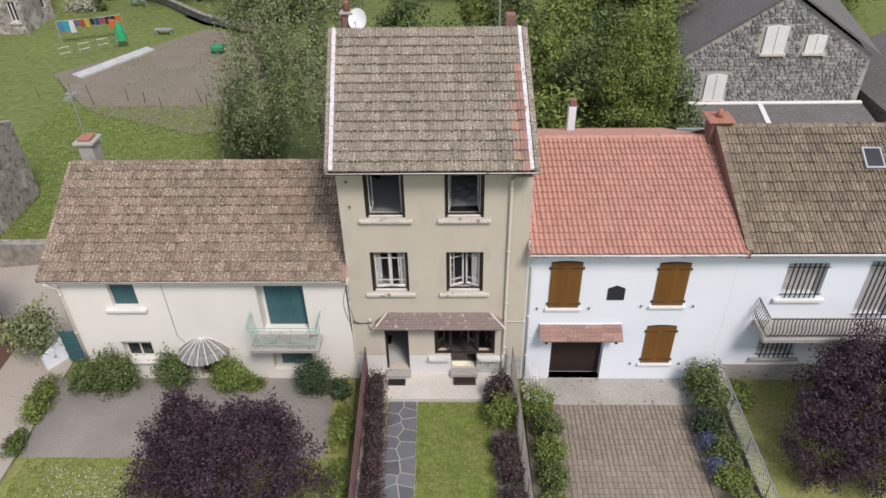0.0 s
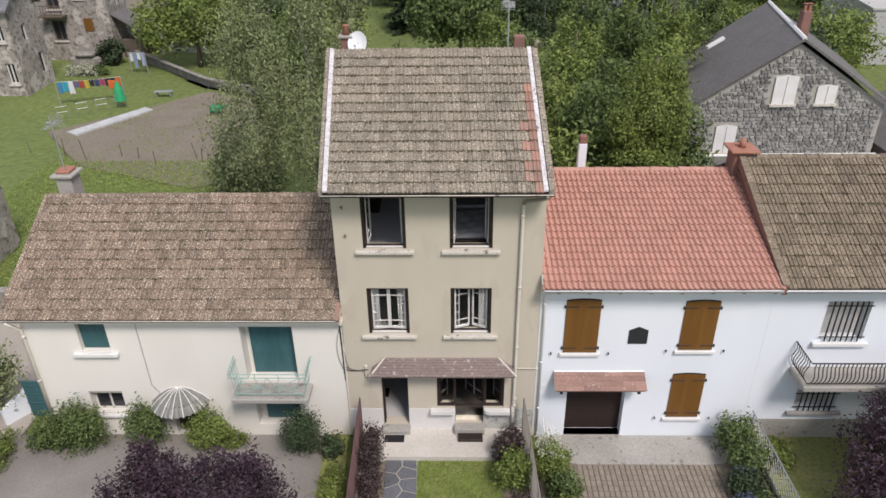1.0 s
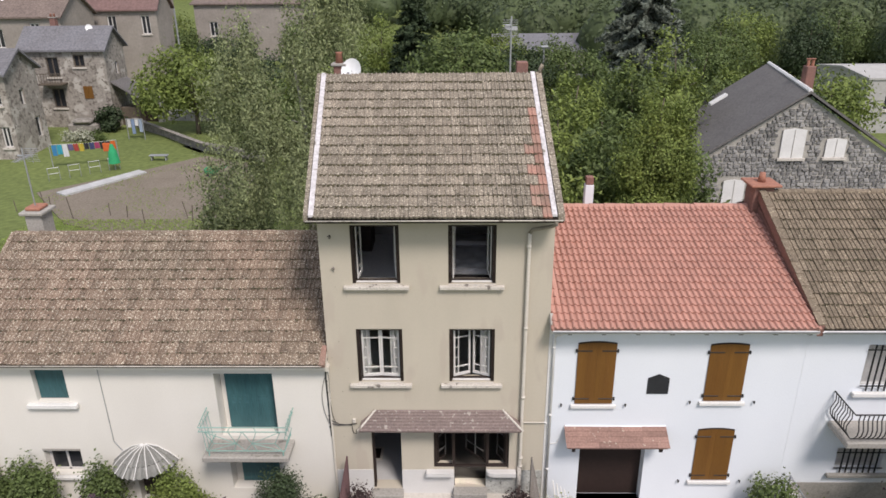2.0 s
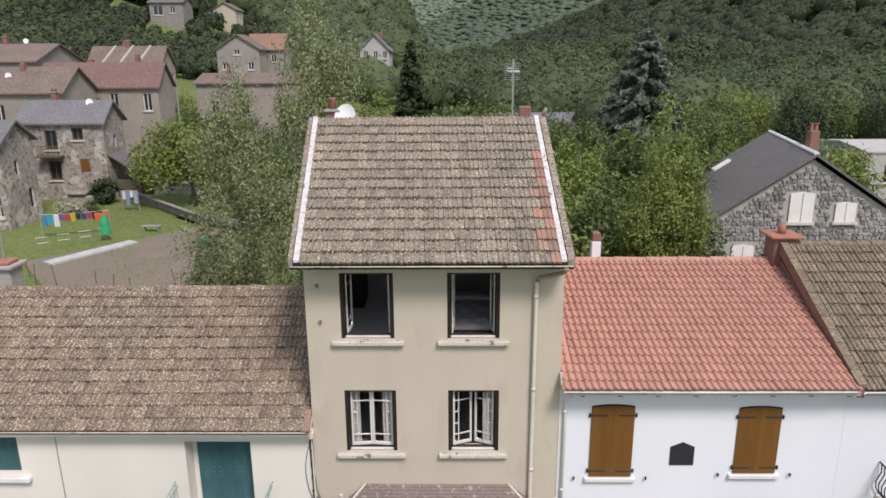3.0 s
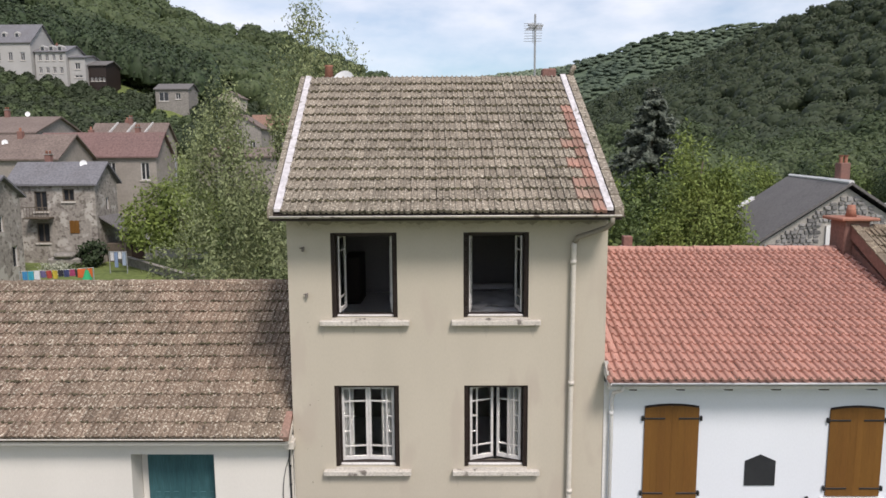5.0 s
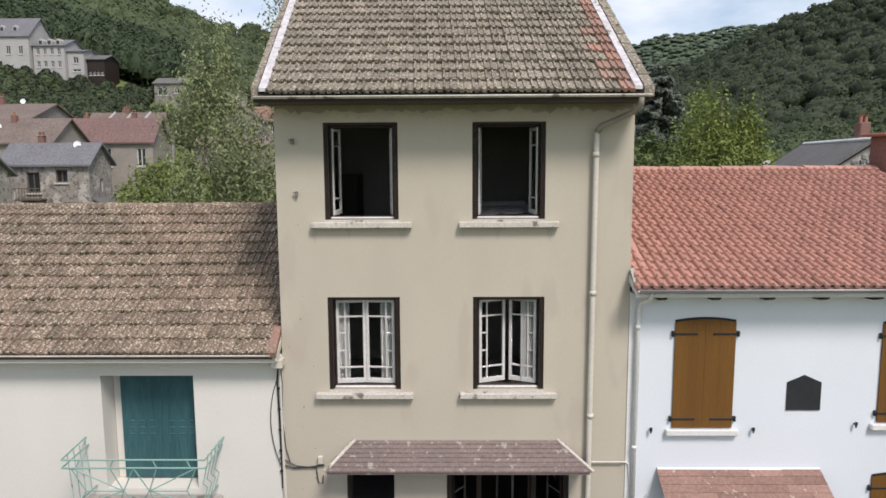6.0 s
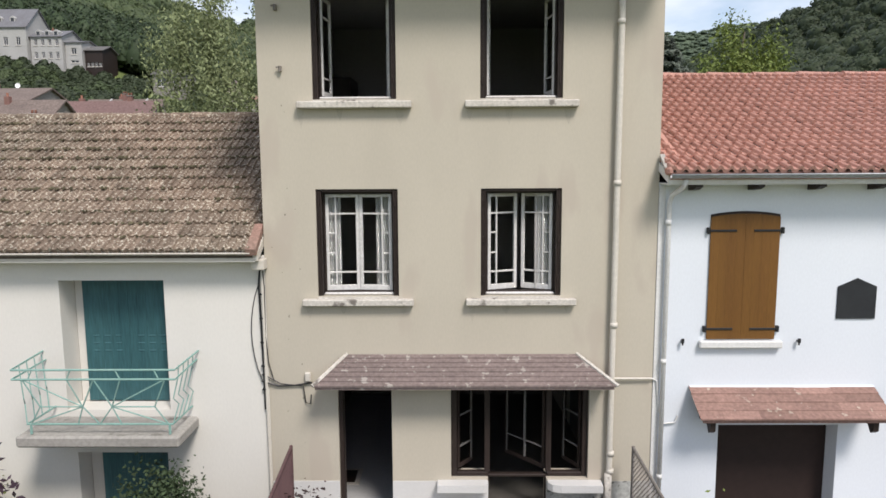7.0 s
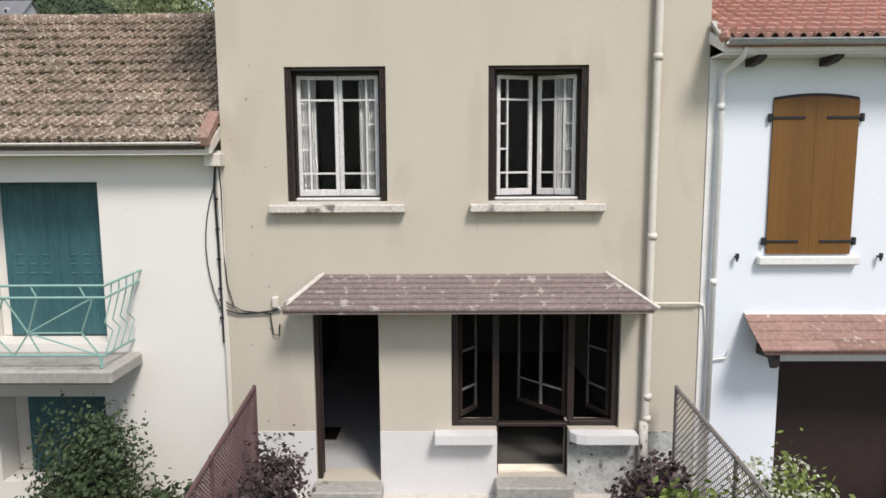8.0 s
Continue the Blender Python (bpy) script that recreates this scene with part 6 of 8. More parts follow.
# fences
def mesh_fence(name, a, b, za, zb, base, mat, label, n=5, cell=0.075):
    t = thing(name, (a[0], a[1], base), label, "fence")
    A, B = Vector((a[0], a[1], 0)), Vector((b[0], b[1], 0))
    length = (B - A).length

    def at(s, z):
        p = A.lerp(B, s / length)
        return (p.x, p.y, z)

    def top(s):
        return za + (zb - za) * s / length

    for k in range(n + 1):
        s = length * k / n
        part("post", Shape().tube([at(s, base - 0.05), at(s, top(s) + 0.02)], 0.024, 6), mat, t)
    part("top_rail", Shape().tube([at(0, za), at(length, zb)], 0.022, 6), mat, t)
    part("bottom_rail", Shape().tube([at(0, base + 0.08), at(length, base + 0.08)], 0.014, 6), mat, t)
    w = Shape()
    s = -1.7
    while s < length:
        for way in (1, -1):
            s0, s1 = (s, s + (top(max(0, min(length, s))) - base - 0.08))
            z0, z1 = base + 0.08, top(max(0, min(length, s)))
            p0, p1 = (s0, z0), (s1, z1)
            if way == -1:
                p0, p1 = (s0, z1), (s1, z0)
            c0, c1 = max(p0[0], 0), min(p1[0], length)
            if c1 - c0 > 0.02:
                f = lambda c: p0[1] + (p1[1] - p0[1]) * (c - p0[0]) / (p1[0] - p0[0])
                w.tube([at(c0, min(f(c0), top(c0))), at(c1, min(f(c1), top(c1)))], 0.0055, 3, close=False)
        s += cell
    part("wire_mesh", w, mat, t, "fine diamond wire mesh", kind="stuff")
    return t


mesh_fence("rusty_fence", (-2.12, -0.32), (-2.0, -8.0), 1.75, 0.95, 0.1, RUST, "rusty red wire mesh fence beside the slate path", 5, 0.05)
mesh_fence("grey_fence", (2.72, -0.32), (3.05, -8.0), 1.74, 0.95, 0.1, FENCE_GREY, "grey-brown wire mesh fence beside the lawn", 5)
solo("fence_kerb_west", Shape().box(-2.16, -8.0, -0.05, -1.98, -0.35, 0.2, 0.02), CONCRETE, "low concrete kerb under the rusty fence", "kerb", kind="structure")
solo("fence_kerb_east", Shape().prism([(2.68, -0.35, -0.05), (2.84, -0.35, -0.05), (3.16, -8, -0.05), (2.98, -8, -0.05)], (0, 0, 0.25)), CONCRETE, "low concrete kerb under the grey fence", "kerb", kind="structure")
mesh_fence("wire_fence", (9.65, -0.1), (9.62, -8.0), 1.0, 0.95, 0.05, ZINC, "pale wire fence between the gardens", 5, 0.2)
solo("garden_kerb", Shape().box(9.61, -8.0, -0.05, 9.69, -0.1, 0.1, 0.02), CONCRETE, "low pale concrete kerb under the wire fence", "kerb", kind="structure")
ch = thing("folding_rack", (3.55, -0.6, 0.03), "white folded metal rack leaning by the wall", "rack")
for k in range(4):
    part("bar", Shape().tube([(3.32 + 0.1 * k, -0.25 - 0.02 * k, 0.95 - 0.08 * k), (3.42 + 0.12 * k, -0.8, 0.05)], 0.018, 6), WHITE_PAINT, ch)
part("doormat", Shape().box(-1.45, -0.62, 0.302, -0.85, -0.32, 0.318, 0.005), IRON, None)
mat_ob = bpy.data.objects["doormat"]
tagged(mat_ob, "dark rubber doormat on the terrace", "doormat")
bd = solo("wooden_ramp", Shape().box(0.78, -0.60, 0.30, 1.52, -0.31, 0.40, 0.01), DARK_WOOD, "brown wooden step at the shop door", "step")


# slate path of irregular flags
def clip(poly, px, py, nx_, ny_):
    out = []
    for i, a in enumerate(poly):
        b = poly[(i + 1) % len(poly)]
        da, db = (a[0] - px) * nx_ + (a[1] - py) * ny_, (b[0] - px) * nx_ + (b[1] - py) * ny_
        if da <= 0:
            out.append(a)
        if da * db < 0:
            s = da / (da - db)
            out.append((a[0] + s * (b[0] - a[0]), a[1] + s * (b[1] - a[1])))
    return out


path = slab("slate_path", [(-1.2, -8), (-0.22, -8), (-0.43, -1.2), (-1.34, -1.2)], -0.05, 0.15, MORTAR, "path of dark slate flags with pale mortar joints", "path")
rng = random.Random(12)
seeds = []
for j in range(14):
    for i in range(2):
        y = -1.45 - 0.48 * j
        x = -1.32 + (0.22 + 0.45 * i) + 0.016 * (-1.2 - y)
        seeds.append((x + rng.uniform(-.13, .13), y + rng.uniform(-.15, .15) + 0.2 * (i % 2)))
for sx, sy in seeds:
    lo = lambda y: -1.33 + (-1.2 - y) * 0.0175
    poly = [(lo(sy - 1), max(sy - 1, -7.95)), (lo(sy - 1) + 0.92, max(sy - 1, -7.95)), (lo(sy + 1) + 0.90, min(sy + 1, -1.21)), (lo(sy + 1), min(sy + 1, -1.21))]
    for ox, oy in seeds:
        if (ox, oy) != (sx, sy):
            d = math.hypot(ox - sx, oy - sy)
            if d < 2:
                poly = clip(poly, (sx + ox) / 2 - (ox - sx) / d * 0.018, (sy + oy) / 2 - (oy - sy) / d * 0.018, (ox - sx) / d, (oy - sy) / d)
    if len(poly) > 2:
        part("flagstone", Shape().prism([(x, y, 0.13) for x, y in poly], (0, 0, 0.035)), FLAG, path)

# driveway of small pavers
drive = slab("driveway", [(4.2, -8.6), (8.32, -8.6), (8.28, -1.2), (4.24, -1.2)], -0.05, 0.008, SOIL, "driveway of small worn brown-grey pavers", "driveway")
pm = Shape().box(0.007, 0.006, -0.03, 0.148, 0.194, 0.035, 0.014).mesh("paver")
pm.materials.append(PAVER)
rest = Shape()
for r in range(36):
    for c in range(26):
        x, y = 4.24 + 0.155 * c, -1.41 - 0.2 * r
        m = pose(x, y, 0.006 + rng.uniform(-.004, .006), rng.uniform(-1, 1), rng.uniform(-1, 1), rng.uniform(-1.2, 1.2))
        if r < 11:
            piece("paver", pm, drive, m)
        else:
            rest.box(0.007, 0.006, -0.03, 0.148, 0.194, 0.035, 0.0, m)
part("pavers", rest, PAVER_STUFF, drive, kind="stuff")


# ---------------------------------------------------------------- village houses
def simple_house(name, x0, x1, y0, y1, base, eave, ridge, wall, roof_mat, label, wins=(), side_wins=(), axis="x", over=0.35, shear=0.0, chim=None, win_mat=None, frame_mat=None):
    """A house with a gable roof: walls with openings, roof, windows of frame, pane and sill, and a chimney."""
    t = thing(name, ((x0 + x1) / 2, (y0 + y1) / 2, base), label, "house", "village houses")
    part("wall", Shape().wall([x0, x1], [base - 5, eave], y0, y0 + 0.4, [(a, b, c, d) for a, b, c, d in wins]), wall, t)
    part("wall", Shape().wall([y0 + 0.402, y1], [base - 5, eave], x1 - 0.4, x1, [(a, b, c, d) for a, b, c, d in side_wins], axis="y"), wall, t)
    part("wall", Shape().box(x0, y0 + 0.402, base - 5, x0 + 0.4, y1, eave), wall, t)
    part("wall", Shape().box(x0 + 0.402, y1 - 0.4, base - 5, x1 - 0.402, y1, eave), wall, t)
    part("ceiling", Shape().box(x0 + 0.42, y0 + 0.42, eave - 0.1, x1 - 0.42, y1 - 0.42, eave - 0.02), INSIDE, t)
    s = Shape()
    th = 0.16
    if axis == "x":
        ym = (y0 + y1) / 2
        k = (ridge - eave) / (ym - y0)
        sect = [(y0 - over, eave - k * over), (ym, ridge), (y1 + over, eave - k * over), (y1 + over, eave - k * over + th), (ym, ridge + th * 1.2), (y0 - over, eave - k * over + th)]
        pts = [(x0 - over, y, z) for y, z in sect] + [(x1 + over, y, z) for y, z in sect]
        gab = [[(x, y0 + 0.01, eave), (x, y1 - 0.01, eave), (x, ym, ridge - 0.01)] for x in (x0 + 0.01, x1 - 0.37)]
        push = (0.36, 0, 0)
    else:
        xm = (x0 + x1) / 2
        k = (ridge - eave) / (xm - x0)
        sect = [(x0 - over, eave - k * over), (xm, ridge), (x1 + over, eave - k * over), (x1 + over, eave - k * over + th), (xm, ridge + th * 1.2), (x0 - over, eave - k * over + th)]
        pts = [(x, y0 - over, z) for x, z in sect] + [(x + shear * (y1 - y0), y1 + over, z) for x, z in sect]
        gab = [[(x0 + 0.01, y, eave), (x1 - 0.01, y, eave), (xm, y, ridge - 0.01)] for y in (y0 + 0.01, y1 - 0.37)]
        push = (0, 0.36, 0)
    s.add(pts, [tuple(range(6)), tuple(range(11, 5, -1))] + [(i, 6 + i, 6 + (i + 1) % 6, (i + 1) % 6) for i in range(6)])
    part("roof", s, roof_mat, t)
    for g in gab:
        part("gable", Shape().prism(g, push), wall, t)
    for a, b, c, d in wins:
        f = Shape()
        for p in ((a, b, a + 0.1, d), (c - 0.1, b, c, d), (a + 0.1, d - 0.1, c - 0.1, d), (a + 0.1, b, c - 0.1, b + 0.1), ((a + c) / 2 - 0.05, b + 0.1, (a + c) / 2 + 0.05, d - 0.1)):
            f.box(p[0], y0 + 0.12, p[1], p[2], y0 + 0.2, p[3])
        w = part("window", f, frame_mat or WINDOW_PAINT, t)
        part("pane", Shape().box(a + 0.1, y0 + 0.16, b + 0.1, c - 0.1, y0 + 0.17, d - 0.1), win_mat or DARK_PANE, w)
        part("sill", Shape().box(a - 0.12, y0 - 0.12, b - 0.14, c + 0.12, y0 - 0.004, b - 0.01), SILL, w)
    for a, b, c, d in side_wins:
        w = part("window", Shape().box(x1 - 0.2, a, b, x1 - 0.12, a + 0.1, d).box(x1 - 0.2, c - 0.1, b, x1 - 0.12, c, d).box(x1 - 0.2, a + 0.1, d - 0.1, x1 - 0.12, c - 0.1, d), WINDOW_PAINT, t)
        part("pane", Shape().box(x1 - 0.18, a + 0.1, b, x1 - 0.17, c - 0.1, d - 0.1), DARK_PANE, w)
    if chim:
        cx, cy, cz = chim
        st = part("chimney", Shape().box(cx - 0.26, cy - 0.26, cz - 2.2, cx + 0.26, cy + 0.26, cz - 0.4, 0.03), BRICK, t)
        part("pot", Shape().tube([(cx, cy, cz - 0.4), (cx, cy, cz - 0.05)], 0.12, 7), POT, st)
    return t


# stone house with a gable of rubble
stone = thing("stone_house", (17, 21, 0), "grey rubble-stone house with white-shuttered windows and slate roof", "house", "village houses")
SW = [(16.14, 5.06, 17.24, 6.42), (18.25, 5.08, 19.19, 5.95), (13.7, 2.58, 14.73, 3.95)]
part("wall", Shape().wall([12.3, 21.7], [0, 4.95], 17.5, 17.95, [SW[2]]), MORTAR, stone)
gw = Shape()
gw.prism([(12.3, 17.5, 4.95), (21.7, 17.5, 4.95), (20.2, 17.5, 5.9), (17.0, 17.5, 7.95), (13.8, 17.5, 5.9)], (0, 0.45, 0))
part("gable", gw, MORTAR, stone)
back = 27.0
shs = 0.22
part("wall", Shape().prism([(12.3, 17.96, 0), (12.3 + shs * 9, back, 0), (12.3 + shs * 9, back, 4.9), (12.3, 17.96, 4.9)], (0.4, 0, 0)), STONE_WALL, stone)
part("wall", Shape().prism([(21.3, 17.96, 0), (21.3 + shs * 9, back, 0), (21.3 + shs * 9, back, 4.9), (21.3, 17.96, 4.9)], (0.4, 0, 0)), STONE_WALL, stone)
part("back_wall", Shape().prism([(12.3 + shs * 9, back, 0), (21.7 + shs * 9, back, 0), (21.7 + shs * 9, back, 4.9), (17 + shs * 9, back, 7.95), (12.3 + shs * 9, back, 4.9)], (0, 0.4, 0)), STONE_WALL, stone)
sl = Shape()
for sgn in (-1, 1):
    a = [(17.0, 17.25, 8.12), (17.0 + sgn * 5.15, 17.25, 8.12 - 5.15 * 0.647), (17.0 + sgn * 5.15 + shs * 10, 27.3, 8.12 - 5.15 * 0.647), (17.0 + shs * 10, 27.3, 8.12)]
    sl.prism(a if sgn > 0 else a[::-1], (0, 0, 0.12))
sroof = part("roof", sl, SLATE_ROOF, stone, "dark grey slate roof")
part("ridge_cap", Shape().tube([(17.0, 17.3, 8.22), (17.0 + shs * 10, 27.2, 8.22)], 0.11, 6), WHITE_PAINT, sroof, "pale zinc ridge")
part("skylight", Shape().prism([(14.9, 21.6, 7.28), (14.1, 21.6, 6.78), (14.1, 22.0, 6.78), (14.9, 22.0, 7.28)], (0, 0, 0.1)), WHITE_PAINT, sroof)
for x0, z0, x1, z1 in SW:
    w = part("window", Shape().prism([(x0, 17.42, z0), (x1, 17.42, z0), (x1, 17.42, z1 - 0.02), ((x0 + x1) / 2, 17.42, z1 + 0.06), (x0, 17.42, z1 - 0.02)], (0, 0.06, 0)), WHITE_PAINT, stone, "closed white shutters")
    part("shutter_gap", Shape().box((x0 + x1) / 2 - 0.015, 17.41, z0, (x0 + x1) / 2 + 0.015, 17.418, z1), GREY_WALL, w)
    part("sill", Shape().box(x0 - 0.1, 17.34, z0 - 0.12, x1 + 0.1, 17.48, z0 - 0.005), SILL, w)
rng = random.Random(33)
rub = Shape()
z = 2.3
while z < 7.9:
    h = rng.uniform(0.13, 0.21)
    half = 4.6 if z + h < 4.95 else (7.95 - z - h) / 0.66
    x = 17 - half + rng.uniform(0, 0.2)
    while x < 17 + half - 0.2:
        w = rng.uniform(0.15, 0.36)
        if not any(a - 0.05 < x + w and x < c + 0.05 and b - 0.1 < z + h and z < d + 0.1 for a, b, c, d in SW):
            o = rng.uniform(0.03, 0.085)
            j = lambda: rng.uniform(-.03, .03)
            pts = [(x + j(), 17.5, z + j()), (x + w - 0.045 + j(), 17.5, z + j()), (x + w - 0.045 + j(), 17.5, z + h - 0.045 + j()), (x + j(), 17.5, z + h - 0.045 + j())]
            mid = (x + w / 2, z + h / 2)
            front = [((p[0] - mid[0]) * 0.82 + mid[0], 17.5 - o, (p[2] - mid[1]) * 0.8 + mid[1]) for p in pts]
            rub.add(pts + front, [(4, 5, 6, 7), (0, 1, 5, 4), (1, 2, 6, 5), (2, 3, 7, 6), (3, 0, 4, 7)])
        x += w
    z += h
part("rubble_facing", rub, STONE, stone, "grey volcanic rubble stones", kind="stuff")
sc = part("chimney", Shape().box(17.85, 19.75, 7.4, 18.3, 20.25, 9.0, 0.03), BRICK, stone)
for k in range(2):
    part("pot", Shape().tube([(17.97 + 0.22 * k, 20, 9.0), (17.97 + 0.22 * k, 20, 9.25), (17.97 + 0.22 * k, 20, 9.35)], [0.08, 0.08, 0.13], 8), POT, sc)
lean = thing("lean_to", (17, 15, 0), "low lean-to with grey sheet roof against the stone house", "shed")
part("wall", Shape().box(12.6, 12.2, 0, 21.8, 12.5, 1.5), GREY_WALL, lean)
part("roof", Shape().prism([(12.4, 12.0, 1.55), (21.9, 12.0, 1.55), (21.9, 17.40, 2.35), (12.4, 17.40, 2.35)], (0, 0, 0.1)), SLATE_ROOF, lean)
part("flashing", Shape().prism([(12.4, 17.2, 2.43), (21.9, 17.2, 2.43), (21.9, 17.40, 2.47), (12.4, 17.40, 2.47)], (0, 0, 0.05)), WHITE_PAINT, lean)
part("flashing", Shape().prism([(16.2, 12.0, 1.66), (16.45, 12.0, 1.66), (16.75, 17.2, 2.44), (16.5, 17.2, 2.44)], (0, 0, 0.04)), WHITE_PAINT, lean)

simple_house("low_annex", 22.6, 29.5, 15.5, 23.0, 0, 2.7, 4.2, STONE_WALL, SLATE_ROOF, "low dark-roofed annex beside the stone house", [(24.5, 1.0, 25.5, 2.0)], axis="y")
simple_house("shed_house", -37.2, -29.95, 47, 50.9, 0, 7.35, 8.9, RUBBLE_RENDER, LIGHT_SLATE, "old house of patched grey render with slate roof",
             [(-32.75, 5.75, -31.75, 6.8), (-35.2, 4.9, -34.1, 6.6), (-35.2, 2.2, -34.1, 3.9)], [(48.8, 4.9, 49.4, 6.0)], frame_mat=BARK)
simple_house("grey_house", -45, -32.9, 37, 41.3, 0, 6.6, 8.0, RUBBLE_RENDER, LIGHT_SLATE, "weathered grey-rendered house beside the drying lawn",
             [(-36.2, 3.6, -35.3, 5.4), (-34.0, 1.0, -33.3, 2.6), (-34.1, 4.2, -33.4, 5.6)], [(38.6, 4.0, 39.2, 5.2), (39.9, 1.2, 40.6, 2.8)])
simple_house("red_roofed_house", -46, -32.6, 66, 70.4, 1, 9.75, 12.1, PALE_WALL, FAR_RED, "pale house with a dull red tile roof",
             [(-38.2, 6.9, -37.2, 8.9), (-34.4, 6.9, -33.4, 8.9), (-42.5, 6.9, -41.5, 8.9)], chim=(-41, 68.6, 13.0))
simple_house("brown_roofed_house", -58, -39.2, 58, 65, 1, 9.4, 11.7, PALE_WALL, FAR_BROWN, "pale house with a broad brown tile roof",
             [(-46.4, 6.3, -45.3, 8.2), (-51.5, 6.3, -50.4, 8.2), (-42.4, 7.0, -41.4, 8.7)], chim=(-44.5, 61, 12.6))
simple_house("old_house", -72, -49, 71, 82, 2, 12.4, 14.4, GREY_WALL, FAR_BROWN, "grey village house with patched brown roof", [(-58, 9, -57, 11)], chim=(-60, 77, 16.8))
simple_house("gabled_house", -52, -41.6, 89, 95, 4, 11.4, 14.3, PALE_WALL, FAR_BROWN, "pale gabled house with long brown roof",
             [(-43.6, 8.8, -42.7, 10.6), (-45.5, 8.8, -44.6, 10.6), (-48.5, 8.8, -47.6, 10.6)], [(90.5, 8.8, 91.3, 10.6), (93.5, 8.8, 94.3, 10.6)], chim=(-48, 93, 15.4))
simple_house("pale_house", -33.3, -19, 80, 88, 1, 9.4, 10.5, PALE_WALL, FAR_BROWN, "pale grey house half hidden by the birch", [(-31.5, 5.4, -30.4, 7.2), (-27.5, 5.4, -26.4, 7.2)])
simple_house("upper_house", -38.0, -31.0, 104, 109, 6, 14.1, 16.3, GREY_WALL, FAR_BROWN, "grey gabled house on the slope", [(-35.2, 13.2, -34.2, 14.0), (-37.2, 10.8, -36.2, 12.0), (-33, 10.8, -32, 12.0)], axis="y")
simple_house("orange_roofed_house", -34.5, -28.5, 110, 116, 6, 14.2, 16.6, GREY_WALL, FAR_ORANGE, "small grey house with orange tile roof on the slope", [(-30.6, 12, -29.7, 13.3)], [(112, 12, 113, 13.3)])
simple_house("hill_house", -94.5, -87.4, 150, 159, 27.7, 33.4, 35.2, FAR_WHITE, LIGHT_SLATE, "long white house high on the hillside",
             [(-93.8 + 1.6 * k, 31.4, -93.0 + 1.6 * k, 32.9) for k in range(4)] + [(-93.8 + 1.6 * k, 28.6, -93.0 + 1.6 * k, 30.0) for k in range(4)], chim=(-92, 155, 36.2))
simple_house("hill_annex", -87.3, -83.6, 151, 158, 27.6, 32.2, 32.9, FAR_WHITE, LIGHT_SLATE, "square white annex on the hillside", [(-86.0, 29.6, -84.8, 31.0), (-86.2, 27.7, -84.4, 28.3)])
simple_house("dark_barn", -83.4, -79.4, 152, 159, 26.5, 30.6, 31.8, DARK_WOOD, SLATE_ROOF, "dark timber barn on the hillside", [(-83.0 + 0.9 * k, 27.0, -82.4 + 0.9 * k, 27.9) for k in range(4)], frame_mat=FAR_WHITE)
simple_house("mansard_house", -107, -94.8, 149, 159, 27.5, 35.5, 40.0, FAR_WHITE, LIGHT_SLATE, "tall white house with a slate mansard roof", [(-105.6 + 2.8 * k, 31.4, -104.6 + 2.8 * k, 33.2) for k in range(4)])
for house, spots in (("mansard_house", [(-104.3, 151.2, 36.6), (-101.4, 151.2, 36.6), (-98.4, 151.2, 36.6)]), ("hill_house", [(-92.9, 151.3, 33.6), (-90.9, 151.3, 33.6), (-88.9, 151.3, 33.6)])):
    host = bpy.data.objects[house]
    for x, y, z in spots:
        dorm = part("dormer", Shape().prism([(x - 0.55, y - 0.9, z), (x + 0.55, y - 0.9, z), (x + 0.55, y - 0.9, z + 1.0), (x, y - 0.9, z + 1.45), (x - 0.55, y - 0.9, z + 1.0)], (0, 2.0, 0)), FAR_WHITE, host, "white dormer")
        part("pane", Shape().box(x - 0.35, y - 0.94, z + 0.2, x + 0.35, y - 0.905, z + 0.95), DARK_PANE, dorm)
simple_house("hut", -67.4, -59.8, 150, 156, 20.8, 24.9, 26.2, STONE_WALL, SLATE_ROOF, "small dark-roofed hut in the meadow", [(-66.6, 22.2, -64.4, 24.2), (-62.8, 22.6, -61.6, 24.0)])
simple_house("cream_cottage", -59.6, -54.0, 170, 177, 20.2, 24.6, 26.2, FAR_CREAM, FAR_BROWN, "small cream cottage among the trees", [(-58.4, 21.8, -57.4, 23.2)], [(171.4, 21.6, 172.4, 23.0), (174.4, 21.6, 175.4, 23.0)], axis="y")
simple_house("distant_house", -17.0, -11.4, 124, 131, 6.5, 14.0, 16.8, FAR_WHITE, LIGHT_SLATE, "white house with a pale slate roof below the cliff", axis="y", wins=[(-16.3 + 1.8 * k, 12.4, -15.4 + 1.8 * k, 13.8) for k in range(3)] + [(-16.3 + 1.8 * k, 9.6, -15.4 + 1.8 * k, 11.0) for k in range(3)], chim=(-13.2, 127.5, 17.8))
simple_house("modern_house", 35.6, 46, 45, 54, 0, 4.5, 4.9, FAR_WHITE, FAR_WHITE, "white cubic house with a flat roof", [(37.2, 1.9, 39.2, 3.5), (41, 1.9, 43, 3.5)], over=0.1)
simple_house("long_workshop", 6, 17.5, 78, 88, 0, 3.4, 5.0, GREY_WALL, LIGHT_SLATE, "long low workshop with grey roof among the trees", [(9, 1.2, 10.5, 2.6), (13, 1.2, 14.5, 2.6)])
for x, y, z in ((-45.6, 60.0, 11.0), (-53.0, 76.6, 14.9), (-31.6, 48.6, 8.9)):
    dish("satellite_dish", x, y, z, 0.3, 15, -15)
for x, y, z0, z1 in ((-55.5, 76.5, 14.0, 15.4), (-47.0, 92.0, 13.6, 15.2), (-35.4, 50.0, 8.6, 9.7), (-30.0, 84.0, 10.0, 11.4), (-35.5, 68.4, 11.6, 12.8)):
    chimney(x, y, z0, z1, 0.5, BRICK, 2)
